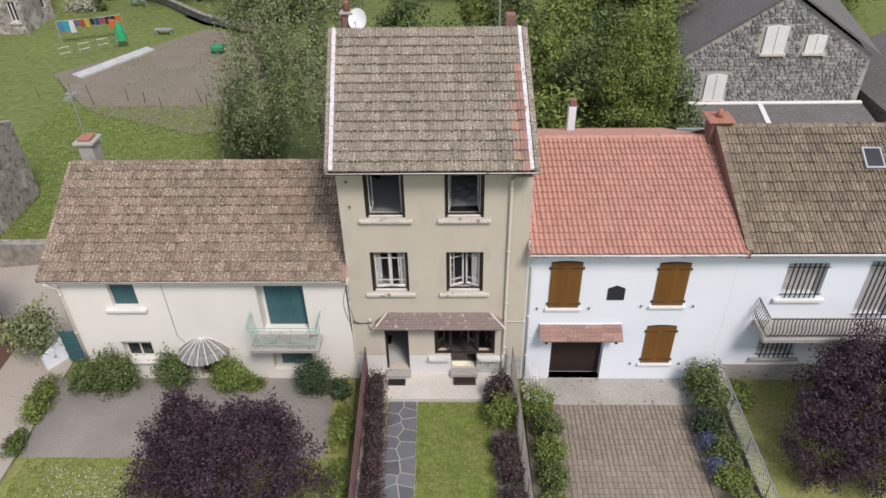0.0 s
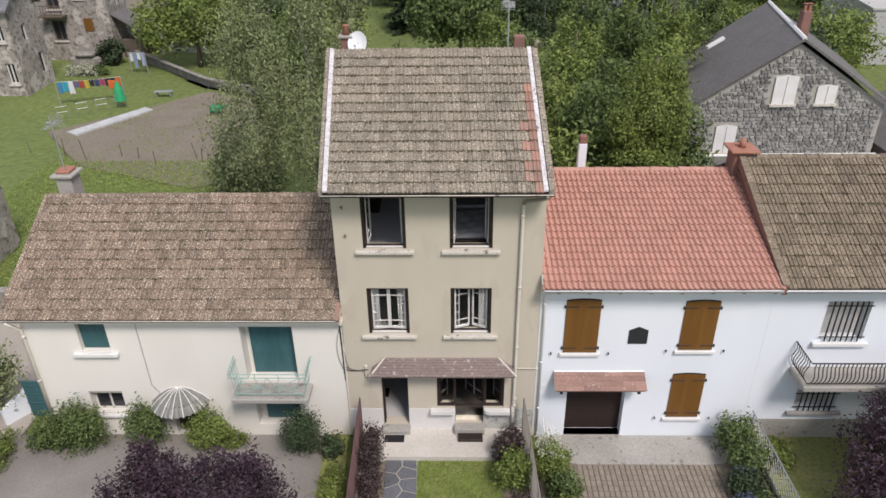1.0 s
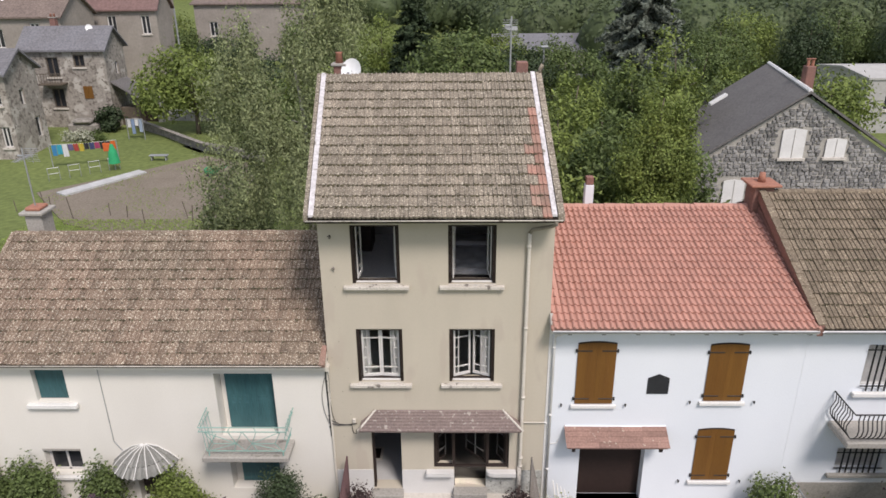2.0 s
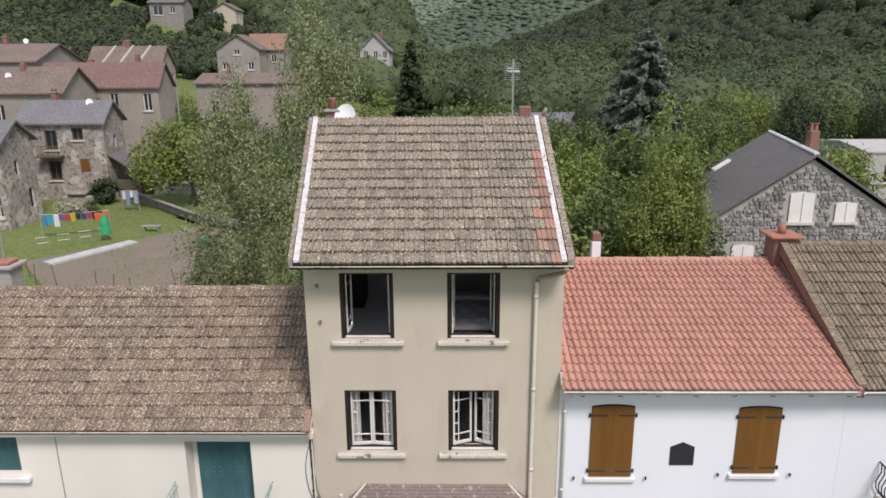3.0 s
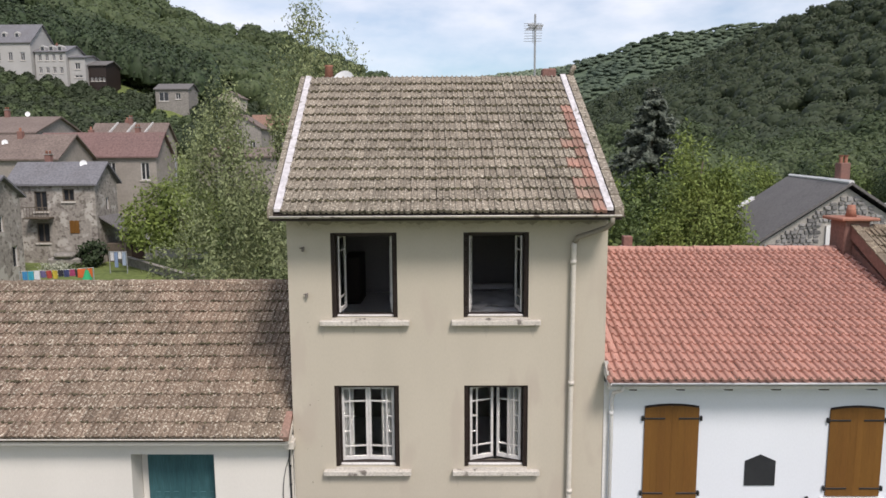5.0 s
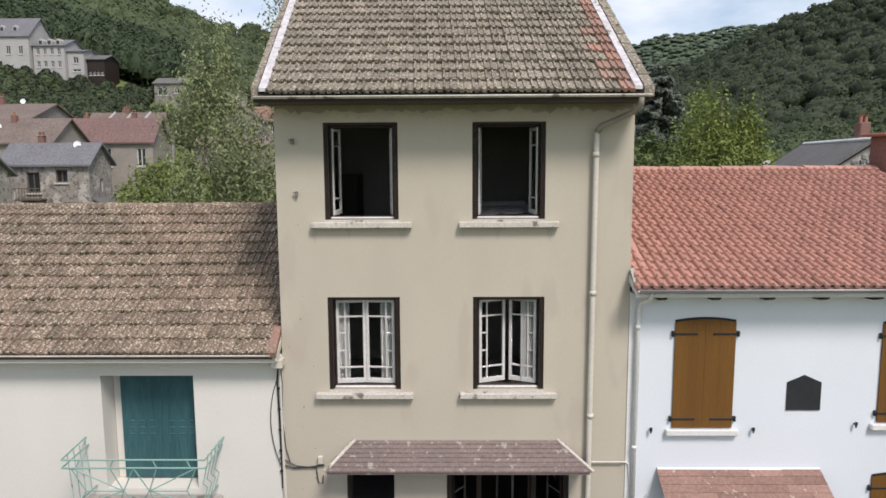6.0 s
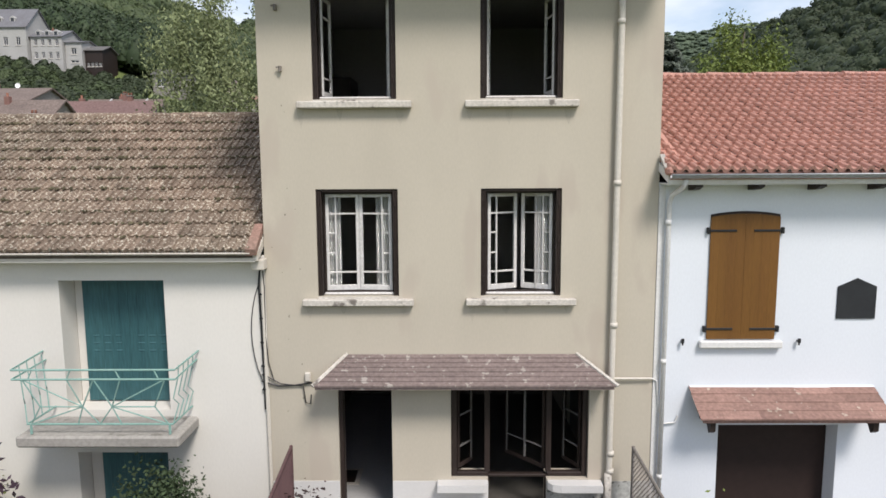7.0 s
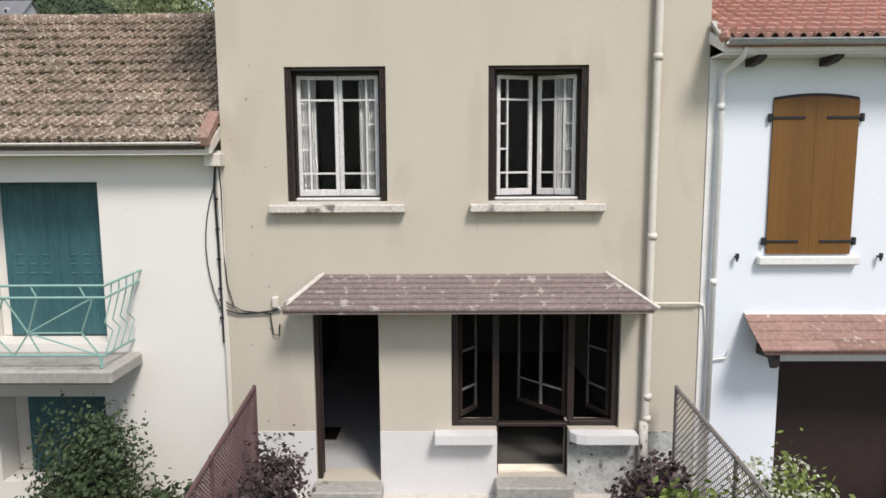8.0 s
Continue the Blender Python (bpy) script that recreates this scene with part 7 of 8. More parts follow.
for k in range(3):
    solo("roof_parapet", Shape().prism([(-50.2 + 2.6 * k, 88.8, 11.45), (-49.0 + 2.6 * k, 91.9, 14.25), (-49.0 + 2.6 * k, 91.9, 14.6), (-50.2 + 2.6 * k, 88.8, 11.8)], (0.22, 0, 0)), FAR_WHITE, "narrow whitewashed parapet across a brown roof", "parapet", "roof parapets")
ruin = thing("stone_barn", (-19.9, 9, 0), "crumbling grey stone barn at the meadow's edge", "barn")
part("wall", Shape().prism([(-19.9, 6.5, 0), (-19.9, 12.5, 0), (-19.9, 12.5, 4.0), (-19.9, 9.4, 4.9), (-19.9, 8.2, 4.0), (-19.9, 6.5, 2.6)], (-0.5, 0, 0)), RUBBLE_RENDER, ruin)
part("wall", Shape().box(-25.3, 6.0, 0, -19.92, 6.5, 2.6), RUBBLE_RENDER, ruin)
part("roof", Shape().prism([(-25.3, 8.0, 4.1), (-20.0, 8.0, 4.1), (-20.0, 9.4, 4.9), (-25.3, 9.4, 4.9)], (0, 0, 0.14)), FAR_BROWN, ruin)
solo("boundary_wall", Shape().prism([(-18.6, 6.4, 0), (-15.2, 6.9, 0), (-12.6, 7.4, 0), (-12.6, 7.4, 0.7), (-15.2, 6.9, 0.9), (-18.6, 6.4, 1.2)], (0.15, 0.4, 0)), STONE_WALL, "old rubble boundary wall by the meadow", "wall", kind="structure")
corner = thing("lane_house", (-17.2, 1.0, 0), "corner of a house with brick-red wall and white sill", "house", "village houses")
part("wall", Shape().box(-22, -2.0, 0, -15.35, 1.6, 5.0), BRICK, corner)
part("sill", Shape().box(-15.4, -0.3, 1.7, -15.15, 1.3, 1.85, 0.02), WHITE_PAINT, corner)

# ---------------------------------------------------------------- back garden
solo("white_cover", Shape().prism([(-25.5, 28.2, 0.03), (-24.6, 27.6, 0.03), (-21.5, 33.0, 0.03), (-22.3, 33.6, 0.03)], (0, 0, 0.12)), SLAB_WHITE, "long white sheeted cold frame on the plot", "cold frame")
ln = thing("clothes_line", (-29, 34.9, 0), "clothes line strung between two posts", "clothes line")
P0, P1 = Vector((-29.2, 34.7, 1.75)), Vector((-24.9, 36.2, 1.75))
for p in (P0, P1):
    part("post", Shape().tube([(p.x, p.y, 0), tuple(p)], 0.04, 6), ZINC, ln)
part("line", Shape().tube([P0, P0.lerp(P1, 0.5) - Vector((0, 0, 0.08)), P1], 0.012, 5), WHITE_PAINT, ln)
COL = [(0.05, 0.22, 0.42), (0.04, 0.3, 0.4), (0.6, 0.6, 0.62), (0.12, 0.1, 0.2), (0.35, 0.06, 0.05), (0.45, 0.35, 0.05), (0.03, 0.03, 0.04), (0.05, 0.06, 0.14), (0.3, 0.05, 0.12), (0.03, 0.03, 0.03), (0.02, 0.02, 0.03), (0.55, 0.12, 0.03)]
for k, c in enumerate(COL):
    p = P0.lerp(P1, 0.03 + 0.08 * k)
    q = P0.lerp(P1, 0.03 + 0.08 * k + 0.07)
    h = 0.8 * (1.0, 0.9, 1.15, 0.6, 0.7, 0.75, 0.6, 0.65, 0.6, 0.7, 0.6, 0.8)[k]
    s = Shape()
    n = 4
    top = [tuple(p.lerp(q, i / n) - Vector((0, 0.02 * (i % 2), 0.05))) for i in range(n + 1)]
    low = [(a[0] + 0.03, a[1] - 0.06 * math.sin(i * 2.0 + k), a[2] - h) for i, a in enumerate(top)]
    s.add(top + low + [(a[0], a[1] + 0.02, a[2]) for a in top] + [(a[0], a[1] + 0.02, a[2]) for a in low],
          [(i, i + 1, n + 2 + i, n + 1 + i) for i in range(n)] + [(2 * n + 2 + i, 3 * n + 3 + i, 3 * n + 4 + i, 2 * n + 3 + i) for i in range(n)])
    solo("garment", s, cloth("cloth", c), "piece of laundry hanging on the clothes line", "laundry", "laundry on the line")
par = thing("parasol", (-24.3, 34.2, 0), "folded green garden parasol with orange top", "parasol")
part("pole", Shape().tube([(-24.3, 34.2, 0), (-24.3, 34.2, 1.9)], 0.03, 6), ZINC, par)
part("canopy", Shape().tube([(-24.3, 34.2, 0.5), (-24.3, 34.2, 1.3), (-24.3, 34.2, 1.9)], [0.42, 0.3, 0.1], 9), cloth("green_cloth", (0.03, 0.33, 0.14)), par)
part("top", Shape().box(-25.0, 34.3, 1.35, -24.45, 34.4, 1.95, 0.02), cloth("orange_cloth", (0.6, 0.13, 0.04)), par)
solo("garden_bench", Shape().box(-22.8, 36.6, 0.35, -21.4, 37.1, 0.42, 0.02).box(-22.7, 36.7, 0, -22.6, 37.0, 0.35).box(-21.6, 36.7, 0, -21.5, 37.0, 0.35), ZINC, "grey garden bench on the drying lawn", "bench")
solo("green_barrow", Shape().box(-17.0, 32.0, 0.2, -16.1, 32.7, 0.65, 0.1).tube([(-16.1, 32.2, 0.5), (-15.4, 32.1, 0.7)], 0.03, 6).tube([(-16.1, 32.5, 0.5), (-15.4, 32.6, 0.7)], 0.03, 6).tube([(-16.6, 32.0, 0.0), (-16.6, 32.0, 0.4)], 0.04, 6), cloth("barrow_green", (0.04, 0.24, 0.11)), "green plastic wheelbarrow on the plot", "wheelbarrow")
gd = thing("garden_gateway", (-28, 49.7, 0), "white gate posts with a dark wooden gate", "gate")
for x in (-28.8, -26.9):
    part("post", Shape().box(x - 0.25, 49.5, 0, x + 0.25, 50.0, 2.9, 0.03), FAR_WHITE, gd)
part("gate_leaf", Shape().box(-28.5, 49.7, 0.1, -27.2, 49.78, 2.6), DARK_WOOD, gd)
solo("back_wall", Shape().prism([(-31, 50.5, 0), (-28.2, 47.3, 0), (-19.8, 39.2, 0), (-14, 36, 0), (-14, 36, 0.7), (-19.8, 39.2, 0.8), (-28.2, 47.3, 1.0), (-31, 50.5, 1.1)], (0.3, 0.3, 0)), STONE_WALL, "low dry-stone wall behind the drying lawn", "wall", kind="structure")
solo("white_rail_wall", Shape().box(-26.5, 50.2, 0, -21.5, 50.5, 1.3), FAR_WHITE, "pale garden wall beside the gateway", "wall", kind="structure")
rng = random.Random(9)
for k in range(10):
    t = (k + rng.uniform(-0.35, 0.35)) / 9
    x, y = -26.0 + 13.5 * t, 24.8 - 3.4 * t + rng.uniform(-.9, .9) + (2.0 * (t - 0.2) ** 2)
    solo("garden_stake", Shape().tube([(x, y, 0), (x + rng.uniform(-.2, .2), y + rng.uniform(-.2, .2), rng.uniform(0.7, 1.4))], 0.026, 5), BARK, "thin wooden stake at the edge of the plot", "stake", "garden stakes")
for k in range(4):
    x, y = -27.6 + 1.0 * k, 31.2 + 0.9 * k
    solo("trellis", Shape().tube([(x, y, 0), (x, y, 0.95)], 0.02, 5).tube([(x + 0.6, y + 0.4, 0), (x + 0.6, y + 0.4, 0.95)], 0.02, 5).tube([(x, y, 0.9), (x + 0.6, y + 0.4, 0.9)], 0.02, 5).tube([(x, y, 0.5), (x + 0.6, y + 0.4, 0.5)], 0.02, 5), ZINC, "pale wire trellis on the drying lawn", "trellis", "garden trellises")
rack = thing("drying_rack", (-26.6, 43.4, 0), "metal drying rack hung with pale clothes and jeans", "drying rack")
for x in (-27.3, -25.9):
    part("post", Shape().tube([(x, 43.4, 0), (x, 43.4, 1.9)], 0.04, 6), ZINC, rack)
part("rail", Shape().tube([(-27.3, 43.4, 1.88), (-25.9, 43.4, 1.88)], 0.03, 6), ZINC, rack)
for k, (c, h) in enumerate((((0.55, 0.55, 0.56), 0.7), ((0.2, 0.27, 0.4), 1.25), ((0.6, 0.6, 0.6), 0.55), ((0.3, 0.36, 0.45), 1.1))):
    x = -27.2 + 0.32 * k
    folds = [(x + 0.07 * i, 43.38 + 0.04 * (i % 2)) for i in range(5)]
    s = Shape().add([(a, b, 1.86) for a, b in folds] + [(a + 0.01, b - 0.03, 1.86 - h) for a, b in folds] + [(a, b + 0.02, 1.86) for a, b in folds] + [(a + 0.01, b - 0.01, 1.86 - h) for a, b in folds],
                    [(i, i + 1, 6 + i, 5 + i) for i in range(4)] + [(10 + i, 15 + i, 16 + i, 11 + i) for i in range(4)])
    solo("garment", s, cloth("washed_cloth", c), "piece of pale laundry hanging on the drying rack", "laundry", "laundry on the rack")
shrub((-31.3, 42.6, 0), 1.5, 0.7, 1.3, L_FLOWER, "low shrub covered in white blossom by the drying lawn", 410, leaf=0.07, n=1500)
shrub((-30.0, 42.9, 0), 1.2, 0.6, 1.0, L_GREEN, "low green bush beside the drying lawn", 411, leaf=0.08, n=1300)
leanto = thing("wood_shelter", (-28.9, 49, 0), "lean-to wood shelter with a slate roof beside the patched house", "shelter")
part("roof", Shape().prism([(-29.93, 47.3, 4.3), (-27.7, 47.3, 2.9), (-27.7, 50.6, 2.9), (-29.93, 50.6, 4.3)], (0, 0, 0.12)), SLATE_ROOF, leanto)
for y in (47.45, 50.4):
    part("post", Shape().box(-27.95, y - 0.08, 0, -27.79, y + 0.08, 2.95), BARK, leanto)
part("log_bin", Shape().box(-29.9, 48.2, 0, -28.4, 50.3, 2.0, 0.1), BARK, leanto, "grey weathered firewood bin")
shut = bpy.data.objects["shed_house"]
part("shutter", Shape().box(-32.3, 46.94, 3.0, -31.91, 46.995, 4.1, 0.01), SHUTTER, shut, "closed brown shutter")
part("shutter", Shape().box(-31.89, 46.94, 3.0, -31.5, 46.995, 4.1, 0.01), SHUTTER, shut, "closed brown shutter")
part("gallery_floor", Shape().box(-35.7, 46.0, 4.3, -33.6, 46.995, 4.45, 0.02), BARK, shut, "weathered wooden gallery")
part("gallery_rail", Shape().tube([(-35.65, 46.05, 5.3), (-33.65, 46.05, 5.3)], 0.04, 6), BARK, shut)
for k in range(9):
    part("baluster", Shape().tube([(-35.6 + 0.24 * k, 46.05, 4.45), (-35.6 + 0.24 * k, 46.05, 5.28)], 0.022, 5), BARK, shut)
solo("utility_pole", Shape().tube([(-33.0, 72.5, 0), (-33.0, 72.5, 9.6)], [0.14, 0.1], 8), ZINC, "slim grey utility pole between the village houses", "pole")
solo("rubble_heap", Shape().box(-33.5, 45.2, 0, -30.8, 46.2, 1.1, 0.15).box(-32.9, 45.0, 1.1, -31.2, 46.0, 1.5, 0.15), STONE_WALL, "heap of grey rubble and timber by the stone house", "rubble heap")

# ---------------------------------------------------------------- trees behind
tree("birch", (-5.6, 13.2, 0), [(-4.8, 13.5, 12.6, 0.95, 1.0, 1.9), (-3.6, 13.4, 11.4, 0.9, 1.0, 1.7), (-5.4, 13.3, 10.8, 1.0, 1.0, 1.9), (-4.3, 13.2, 9.2, 1.5, 1.5, 2.2), (-7.7, 13.2, 10.2, 0.75, 0.9, 1.9), (-8.7, 13.0, 8.9, 0.85, 0.9, 1.7), (-7.4, 13.1, 8.0, 1.2, 1.2, 2.0),
                                (-8.2, 12.8, 5.4, 1.8, 1.6, 2.7), (-5.1, 12.4, 5.2, 2.0, 1.8, 2.9), (-6.4, 12.9, 6.6, 1.6, 1.6, 2.3)],
     L_WILLOW, "tall weeping birch with drooping grey-green foliage", "tree", 0.068, 500, 95, 0.14, r=0.2, bark=BIRCH, seed=201, hang=4.0, slim=0.5, droop=0.45, shell=0.5, trunk_top=10.5)
tree("young_tree", (-9.3, 15.5, 0), [(-9.3, 15.5, 3.0, 1.7, 1.6, 2.2), (-10.2, 16.5, 2.0, 1.6, 1.5, 1.6)], L_WILLOW, "grey-green young tree beside the plot", "tree", 0.12, 220, 30, 0.25, r=0.09, seed=202, hang=1.6)
shrub((-7.5, 8.6, 0), 1.6, 1.0, 2.2, L_GREEN, "dense green bush behind the cream house", 203, leaf=0.09, n=3000)
shrub((-11.0, 9.0, 0), 1.4, 0.9, 1.2, L_BRIGHT, "low green bush behind the cream house", 204, leaf=0.09, n=2200)
R = np.random.default_rng(5)
tree("bright_tree", (8.3, 10.2, 0), [(8.3, 10.2, 7.0, 1.0, 0.9, 1.6), (8.0, 10.2, 8.75, 0.4, 0.4, 0.85), (8.95, 10.2, 8.35, 0.38, 0.4, 0.8), (9.2, 10.2, 6.8, 0.5, 0.6, 1.3), (7.35, 10.1, 6.6, 0.6, 0.6, 1.2), (8.0, 10.2, 4.8, 1.5, 1.1, 1.8)],
     L_BRIGHT, "bright yellow-green tree rising behind the red roof", "tree", 0.065, 420, 60, 0.17, r=0.11, seed=207, hang=1.2, droop=0.25)
GROVE = [(4.6, 10.0, 6.2, L_BRIGHT), (6.4, 12.0, 7.0, L_GREEN), (10.2, 12.6, 6.4, L_GREEN), (5.2, 15.0, 8.0, L_BRIGHT), (7.6, 16.5, 7.6, L_GREEN), (9.9, 17.0, 7.6, L_BRIGHT), (4.0, 20.0, 8.2, L_GREEN),
         (7.0, 22.0, 8.4, L_BRIGHT), (10.5, 23.0, 8.4, L_GREEN), (12.6, 23.5, 10.3, L_BRIGHT), (14.6, 27.5, 8.4, L_GREEN), (9.0, 29.0, 8.8, L_GREEN), (12.0, 31.0, 7.6, L_BRIGHT), (17.5, 33.0, 8.8, L_GREEN), (3.0, 27.0, 7.4, L_BRIGHT), (-2.0, 24.0, 6.5, L_GREEN), (0.5, 17.5, 6.5, L_GREEN), (-2.5, 12.0, 6.0, L_DARK), (1.5, 11.0, 6.0, L_GREEN)]
for k, (x, y, h, m) in enumerate(GROVE):
    w = R.uniform(1.5, 2.1)
    blobs = [(x, y, h * 0.62, w, w, h * 0.36), (x + R.uniform(-1, 1), y - 0.7, h * 0.4, w * 0.9, w * 0.8, h * 0.34), (x + R.uniform(-0.8, 0.8), y, h * 0.82, w * 0.55, w * 0.55, h * 0.19), (x - R.uniform(0.4, 1.2), y + 0.3, h * 0.55, w * 0.7, w * 0.7, h * 0.25)]
    tree("garden_tree", (x, y, 0), blobs, m, "leafy green tree in the thicket behind the houses" if m is not L_BRIGHT else "bright yellow-green tree in the thicket behind the houses", "tree", 0.118, 100, 88, 0.27, r=0.13, seed=300 + k, hang=1.1, group="thicket trees", droop=0.25)


def spruce(name, x, y, h, w, mat, label, seed):
    rng = np.random.default_rng(seed)
    t = thing(name, (x, y, 0), label, "tree")
    part("trunk", Shape().tube([(x, y, -0.05), (x, y, h * 0.6), (x, y, h)], [0.22, 0.12, 0.02], 7), BARK, t)
    pts, out = [], []
    tiers = int(h / 0.45)
    for i in range(tiers):
        f = i / tiers
        z0, reach = h * (0.06 + 0.93 * f), w * (1 - f) ** 0.85 + 0.12
        for b in range(int(10 + 6 * (1 - f))):
            a = rng.uniform(0, 6.283)
            r = reach * rng.uniform(0.7, 1.12)
            n = int(16 + 52 * r)
            s = rng.uniform(0.15, 1, n)
            pts.append(np.stack([x + np.cos(a) * r * s, y + np.sin(a) * r * s, z0 - 0.28 * r * s ** 1.6 + 0.12 * r * s ** 3], 1) + rng.normal(0, 0.09, (n, 3)))
            out.append(np.tile([np.cos(a) * 0.5, np.sin(a) * 0.5, 0.8], (n, 1)))
    part("crown", quad_mesh("crown", leaves(np.concatenate(pts), np.concatenate(out), 0.2, rng, loose=0.5, slim=0.5), mat), mat, t)


spruce("spruce", 16.3, 44.2, 15.0, 7.0, L_SPRUCE, "tall dark blue-green spruce behind the thicket", 401)
spruce("cedar", -3.6, 60.0, 14.6, 3.2, L_DARK, "dark conifer in the valley behind the tall house", 402)
tree("round_tree", (1.0, 45, 0), [(1.0, 45, 5.6, 3.2, 3.0, 3.2), (-1.2, 45, 4.6, 2.2, 2, 2.6), (3.4, 45, 4.8, 2.2, 2, 2.6)], L_GREEN, "round dark green tree behind the tall house", "tree", 0.2, 420, 24, 0.35, r=0.2, seed=403)
tree("apple_tree", (-22.0, 45.5, 0), [(-22, 45.5, 4.8, 3.4, 2.6, 2.8), (-19.5, 46, 3.6, 2.4, 2.2, 2.2), (-24.5, 45, 3.9, 2.2, 2.0, 2.2)], L_BRIGHT, "broad bright green tree beside the gateway", "tree", 0.18, 420, 24, 0.35, r=0.2, seed=404)
shrub((-30.0, 46.0, 0), 1.3, 1.0, 2.6, L_DARK, "dark bush at the corner of the stone house", 405, leaf=0.14, n=1600)
for k, (x, y, h) in enumerate(((-14, 40, 5.5), (-10.5, 43, 6.5), (-16.5, 52, 6.0), (-12, 58, 7.5), (-8, 72, 8.0), (7, 52, 6.5), (11, 60, 7.0), (6, 66, 7.0), (-26, 70, 7.0), (-17, 72, 8.5), (-38, 108, 9), (-30.2, 73.5, 5.0), (-34.2, 78.5, 6.5), (-37.5, 85, 7.5), (24, 66, 8.8), (29, 62, 8.6), (34, 68, 9.2), (39, 64, 8.8), (45, 70, 9.2), (19, 58, 8.0), (51, 66, 9.0), (57, 70, 9.5), (30, 40, 6.0), (25, 36, 5.6), (48, 52, 7.0), (22, 44, 6.0))):
    w = R.uniform(2.2, 3.2)
    tree("valley_tree", (x, y, 0), [(x, y, h * 0.6, w, w, h * 0.38), (x + 1.4, y, h * 0.45, w * 0.8, w * 0.8, h * 0.33), (x - 1.3, y - 0.5, h * 0.5, w * 0.75, w * 0.7, h * 0.33)], (L_GREEN, L_BRIGHT, L_DARK)[k % 3], "leafy tree in the valley behind the houses", "tree", 0.17, 110, 60, 0.45, r=0.2, seed=500 + k, group="valley trees")
part_of_lamp = thing("street_lamp", (9.0, 52, 0), "slim grey street lamp among the trees", "street lamp")
part("post", Shape().tube([(9.0, 52, 0), (9.0, 52, 6.6)], 0.07, 7), ZINC, part_of_lamp)
part("lamp_head", Shape().box(8.7, 51.8, 6.55, 9.4, 52.2, 6.75, 0.05), ZINC, part_of_lamp)


# ---------------------------------------------------------------- woods
def forest(name, mat, spots, height, per, label, seed, wide=0.46, seg=9, ring=5, flat=1.0):
    """Crowns by the hundred on the slopes: uneven domes with leaf clumps over them."""
    rng = np.random.default_rng(seed)
    n = len(spots)
    h = height * rng.uniform(0.7, 1.3, n)
    z = hill_heights(spots[:, 0], spots[:, 1])
    base = np.stack([spots[:, 0], spots[:, 1], z + h * 0.48 * flat], 1)[:, None, :]
    size = np.stack([h * wide, h * wide, h * 0.5 * flat], 1)[:, None, :]
    d = unit(rng.normal(0, 1, (n, per, 3)) + np.array([0, -0.7, 0.75]))
    c = (base + d * size * rng.uniform(0.86, 1.08, (n, per, 1))).reshape(-1, 3)
    q = leaves(c, d.reshape(-1, 3), np.repeat(np.clip(0.16 + 0.0019 * np.hypot(spots[:, 0], spots[:, 1]), 0.2, 1.5), per), rng, loose=0.35, slim=0.7)
    lat, lon = np.meshgrid(np.linspace(-0.5, 1.45, ring), np.arange(seg) * 2 * np.pi / seg, indexing="ij")
    dome = np.stack([np.cos(lat) * np.cos(lon), np.cos(lat) * np.sin(lon), np.sin(lat)], -1).reshape(1, -1, 3)
    core = base + dome * size * rng.uniform(0.76, 0.96, (n, ring * seg, 1))
    face = np.array([(i * seg + j, i * seg + (j + 1) % seg, (i + 1) * seg + (j + 1) % seg, (i + 1) * seg + j) for i in range(ring - 1) for j in range(seg)])
    faces = (face[None] + (np.arange(n) * ring * seg)[:, None, None]).reshape(-1, 4)
    nq, nc = len(q) * 4, core.size // 3
    loops = np.concatenate([np.arange(nq), faces.ravel() + nq]).astype(np.int32)
    me = bpy.data.meshes.new(name)
    me.vertices.add(nq + nc)
    me.vertices.foreach_set("co", np.concatenate([q.reshape(-1, 3), core.reshape(-1, 3)]).astype(np.float32).ravel())
    me.loops.add(len(loops))
    me.loops.foreach_set("vertex_index", loops)
    m = len(loops) // 4
    me.polygons.add(m)
    me.polygons.foreach_set("loop_start", np.arange(0, 4 * m, 4, dtype=np.int32))
    me.polygons.foreach_set("loop_total", np.full(m, 4, dtype=np.int32))
    me.polygons.foreach_set("use_smooth", np.arange(m) >= len(q))
    me.update(calc_edges=True)
    tagged(part(name, me, mat), label, "woods", kind="stuff")


def spots_in(n, y0, y1, lo, hi, seed, keep):
    """Random places between y0 and y1, from lo to hi as shares of the distance sideways."""
    rng = np.random.default_rng(seed)
    y = y0 + (y1 - y0) * rng.uniform(0, 1, n) ** 0.8
    x = (y + 14) * rng.uniform(lo, hi, n)
    k = keep(x, y, hill_heights(x, y))
    return np.stack([x[k], y[k]], 1)


clear = lambda x, y, h: ~((x > -125) & (x < -60) & (y > 160) & (y < 208)) & ~((x > -116) & (x < -52) & (y > 112) & (y < 172)) & ~((x < -15) & (y < 118)) & ~((x > -68) & (x < -40) & (y > 112) & (y < 182)) & ~((x > -22) & (x < -6) & (y > 117) & (y < 134))
forest("west_woods", L_FOREST, spots_in(2300, 105, 440, -0.78, -0.02, 1, lambda x, y, h: clear(x, y, h) & (h > 2)), 8.0, 62, "mixed green woods on the western slope", 11, wide=0.54, flat=0.9)
forest("west_scrub", L_FOREST_DARK, spots_in(520, 100, 190, -0.78, -0.12, 2, lambda x, y, h: ~((x > -112) & (x < -58) & (y > 138) & (y < 165)) & (y > 112)), 3.6, 60, "bushes and hedges scattered over the hillside meadow", 12)
forest("east_woods", L_FOREST_DARK, spots_in(3700, 128, 480, 0.06, 0.85, 3, lambda x, y, h: (h > 1.5)), 7.0, 62, "dark green woods on the eastern slope", 13, wide=0.58, flat=0.85)
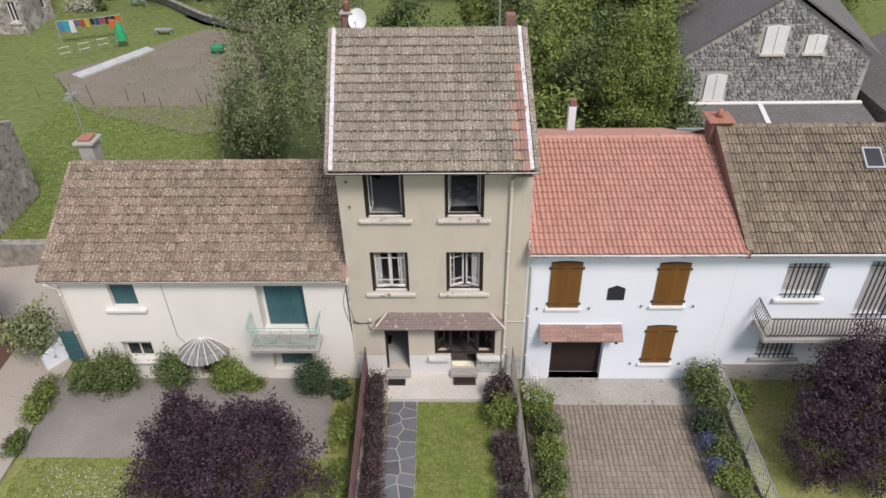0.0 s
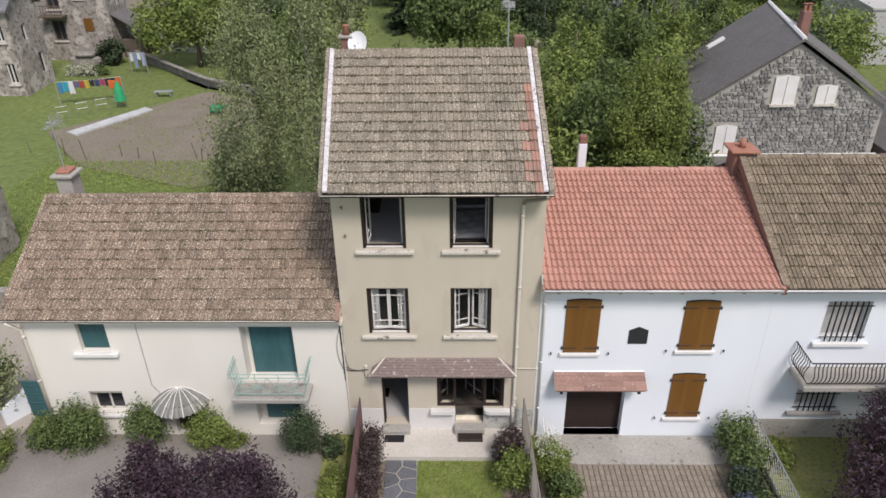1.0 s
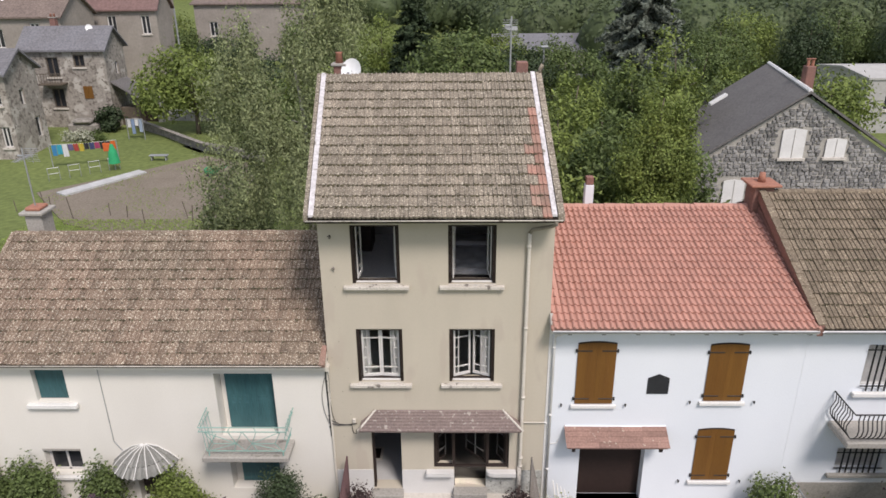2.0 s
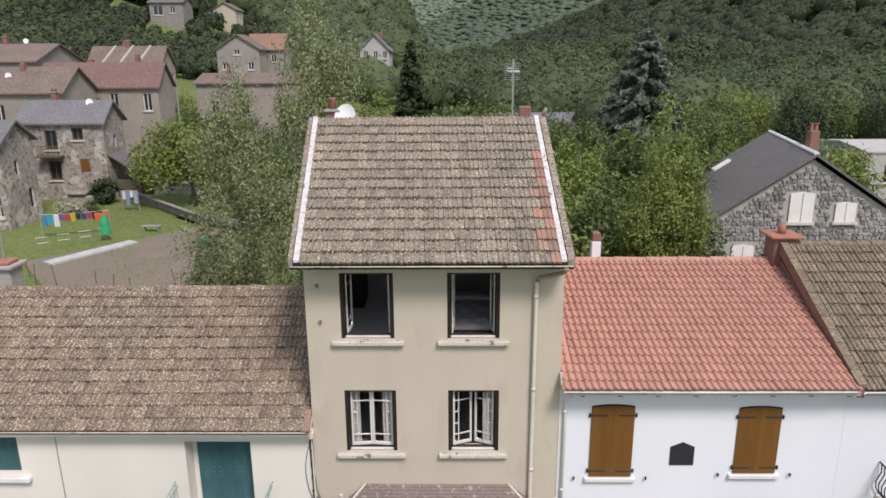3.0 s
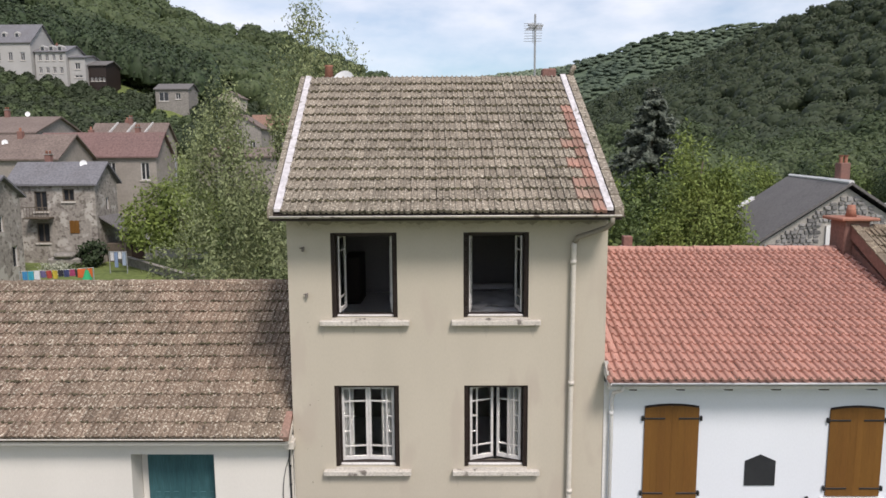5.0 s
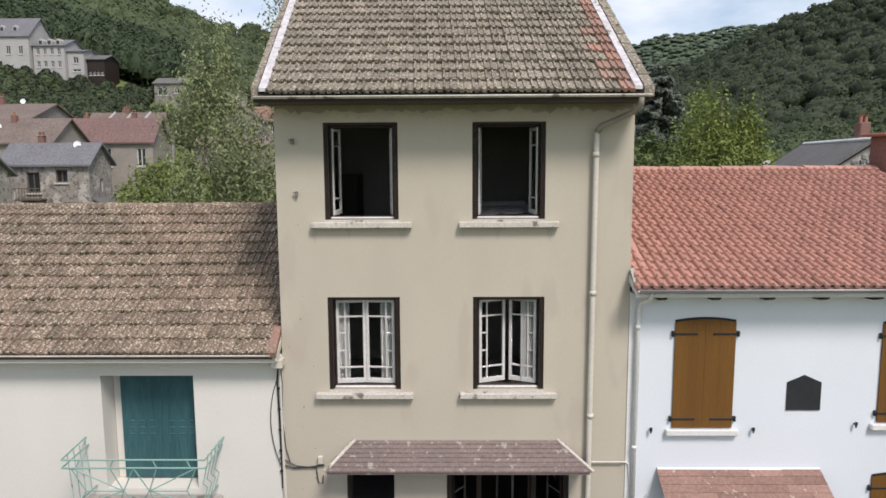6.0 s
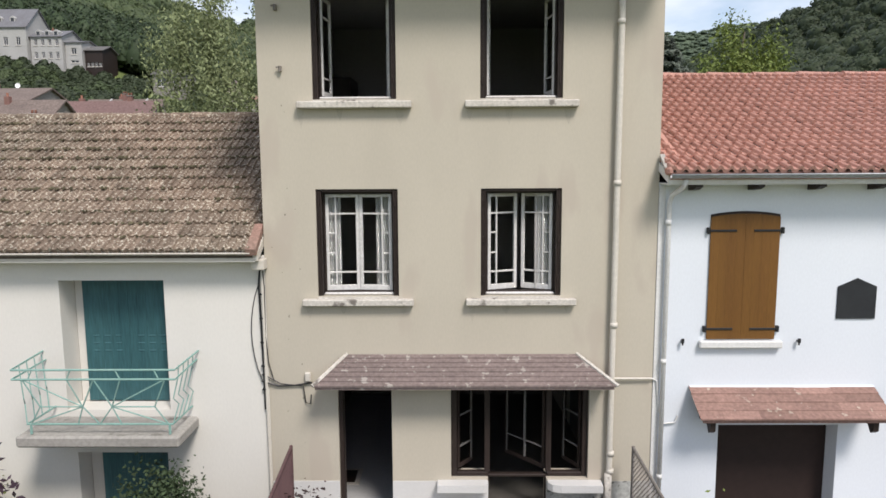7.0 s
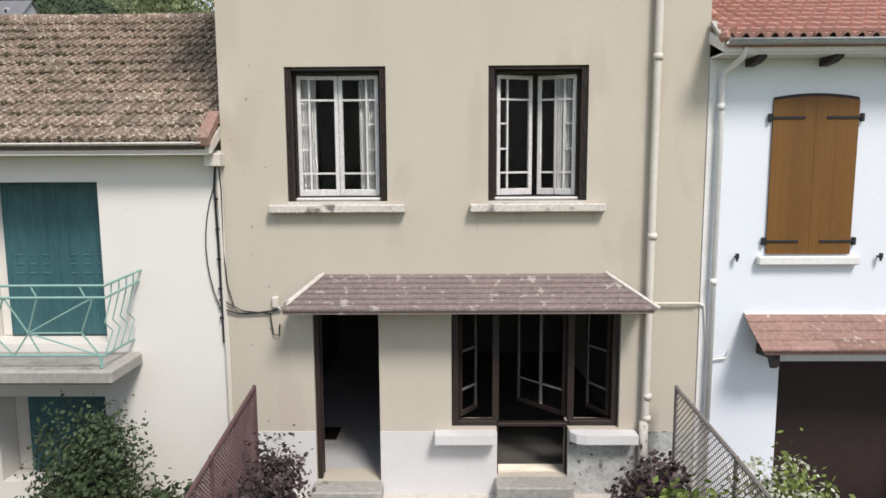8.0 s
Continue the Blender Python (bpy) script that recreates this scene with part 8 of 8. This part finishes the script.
forest("near_woods", L_FOREST, spots_in(430, 76, 138, 0.06, 0.8, 7, lambda x, y, h: (h <= 16) & ~((x > 4) & (x < 20) & (y < 92))), 8.5, 260, "leafy trees at the foot of the eastern slope", 17)
forest("hill_bushes", L_FOREST_DARK, spots_in(480, 128, 150, -0.78, -0.3, 8, lambda x, y, h: x < -71), 2.6, 80, "dark bushes on the terrace below the hillside houses", 18)
forest("valley_woods", L_FOREST, spots_in(800, 120, 330, -0.12, 0.75, 4, lambda x, y, h: (h <= 6) & ~((x > -22) & (x < -6) & (y > 117) & (y < 134))), 10.5, 420, "tall trees along the valley floor", 14)
# Both distant woods carry haze in their leaf colour.
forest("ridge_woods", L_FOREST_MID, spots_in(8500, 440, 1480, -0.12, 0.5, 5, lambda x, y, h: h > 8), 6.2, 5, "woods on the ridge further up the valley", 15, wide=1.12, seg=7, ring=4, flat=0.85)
forest("far_woods", L_FOREST_FAR, spots_in(9500, 1480, 2030, -0.25, 0.62, 6, lambda x, y, h: h > 14), 6.0, 3, "far mountain woods, leaves coloured pale for haze and sun", 16, wide=1.25, seg=7, ring=3, flat=0.85)
forest("conifer_stand", L_DARK, spots_in(420, 163, 205, -0.64, -0.33, 21, lambda x, y, h: h > 2), 9.0, 80, "dark conifers behind the hillside houses", 31, wide=0.3)
forest("slope_bushes", L_FOREST_DARK, spots_in(420, 128, 152, -0.56, -0.4, 23, lambda x, y, h: (x > -80) & (x < -68)), 2.4, 90, "dark bushes below the timber barn", 33)
forest("meadow_scrub", L_FOREST, spots_in(400, 112, 147, -0.62, -0.2, 22, lambda x, y, h: ~((x < -58) & (x > -69) & (y > 143))), 2.8, 140, "green bushes dotted over the meadow", 32)
cl = Shape()
rng = random.Random(77)
for k in range(22):
    x, y = -46 + 1.4 * k + rng.uniform(-2, 2), 388 + rng.uniform(-6, 6)
    z = hill(x, y)
    w, h = rng.uniform(3, 6), rng.uniform(8, 20)
    cl.prism([(x - w, y, z - 10), (x + w, y, z - 10), (x + w * 0.8, y, z + h * 0.25), (x + w * 0.1, y, z + h * 0.42), (x - w * 0.7, y, z + h * 0.2)], (rng.uniform(-2, 2), 8, 0))
solo("cliff", cl, ROCK, "dark rock faces at the end of the western ridge", "cliff", kind="stuff")
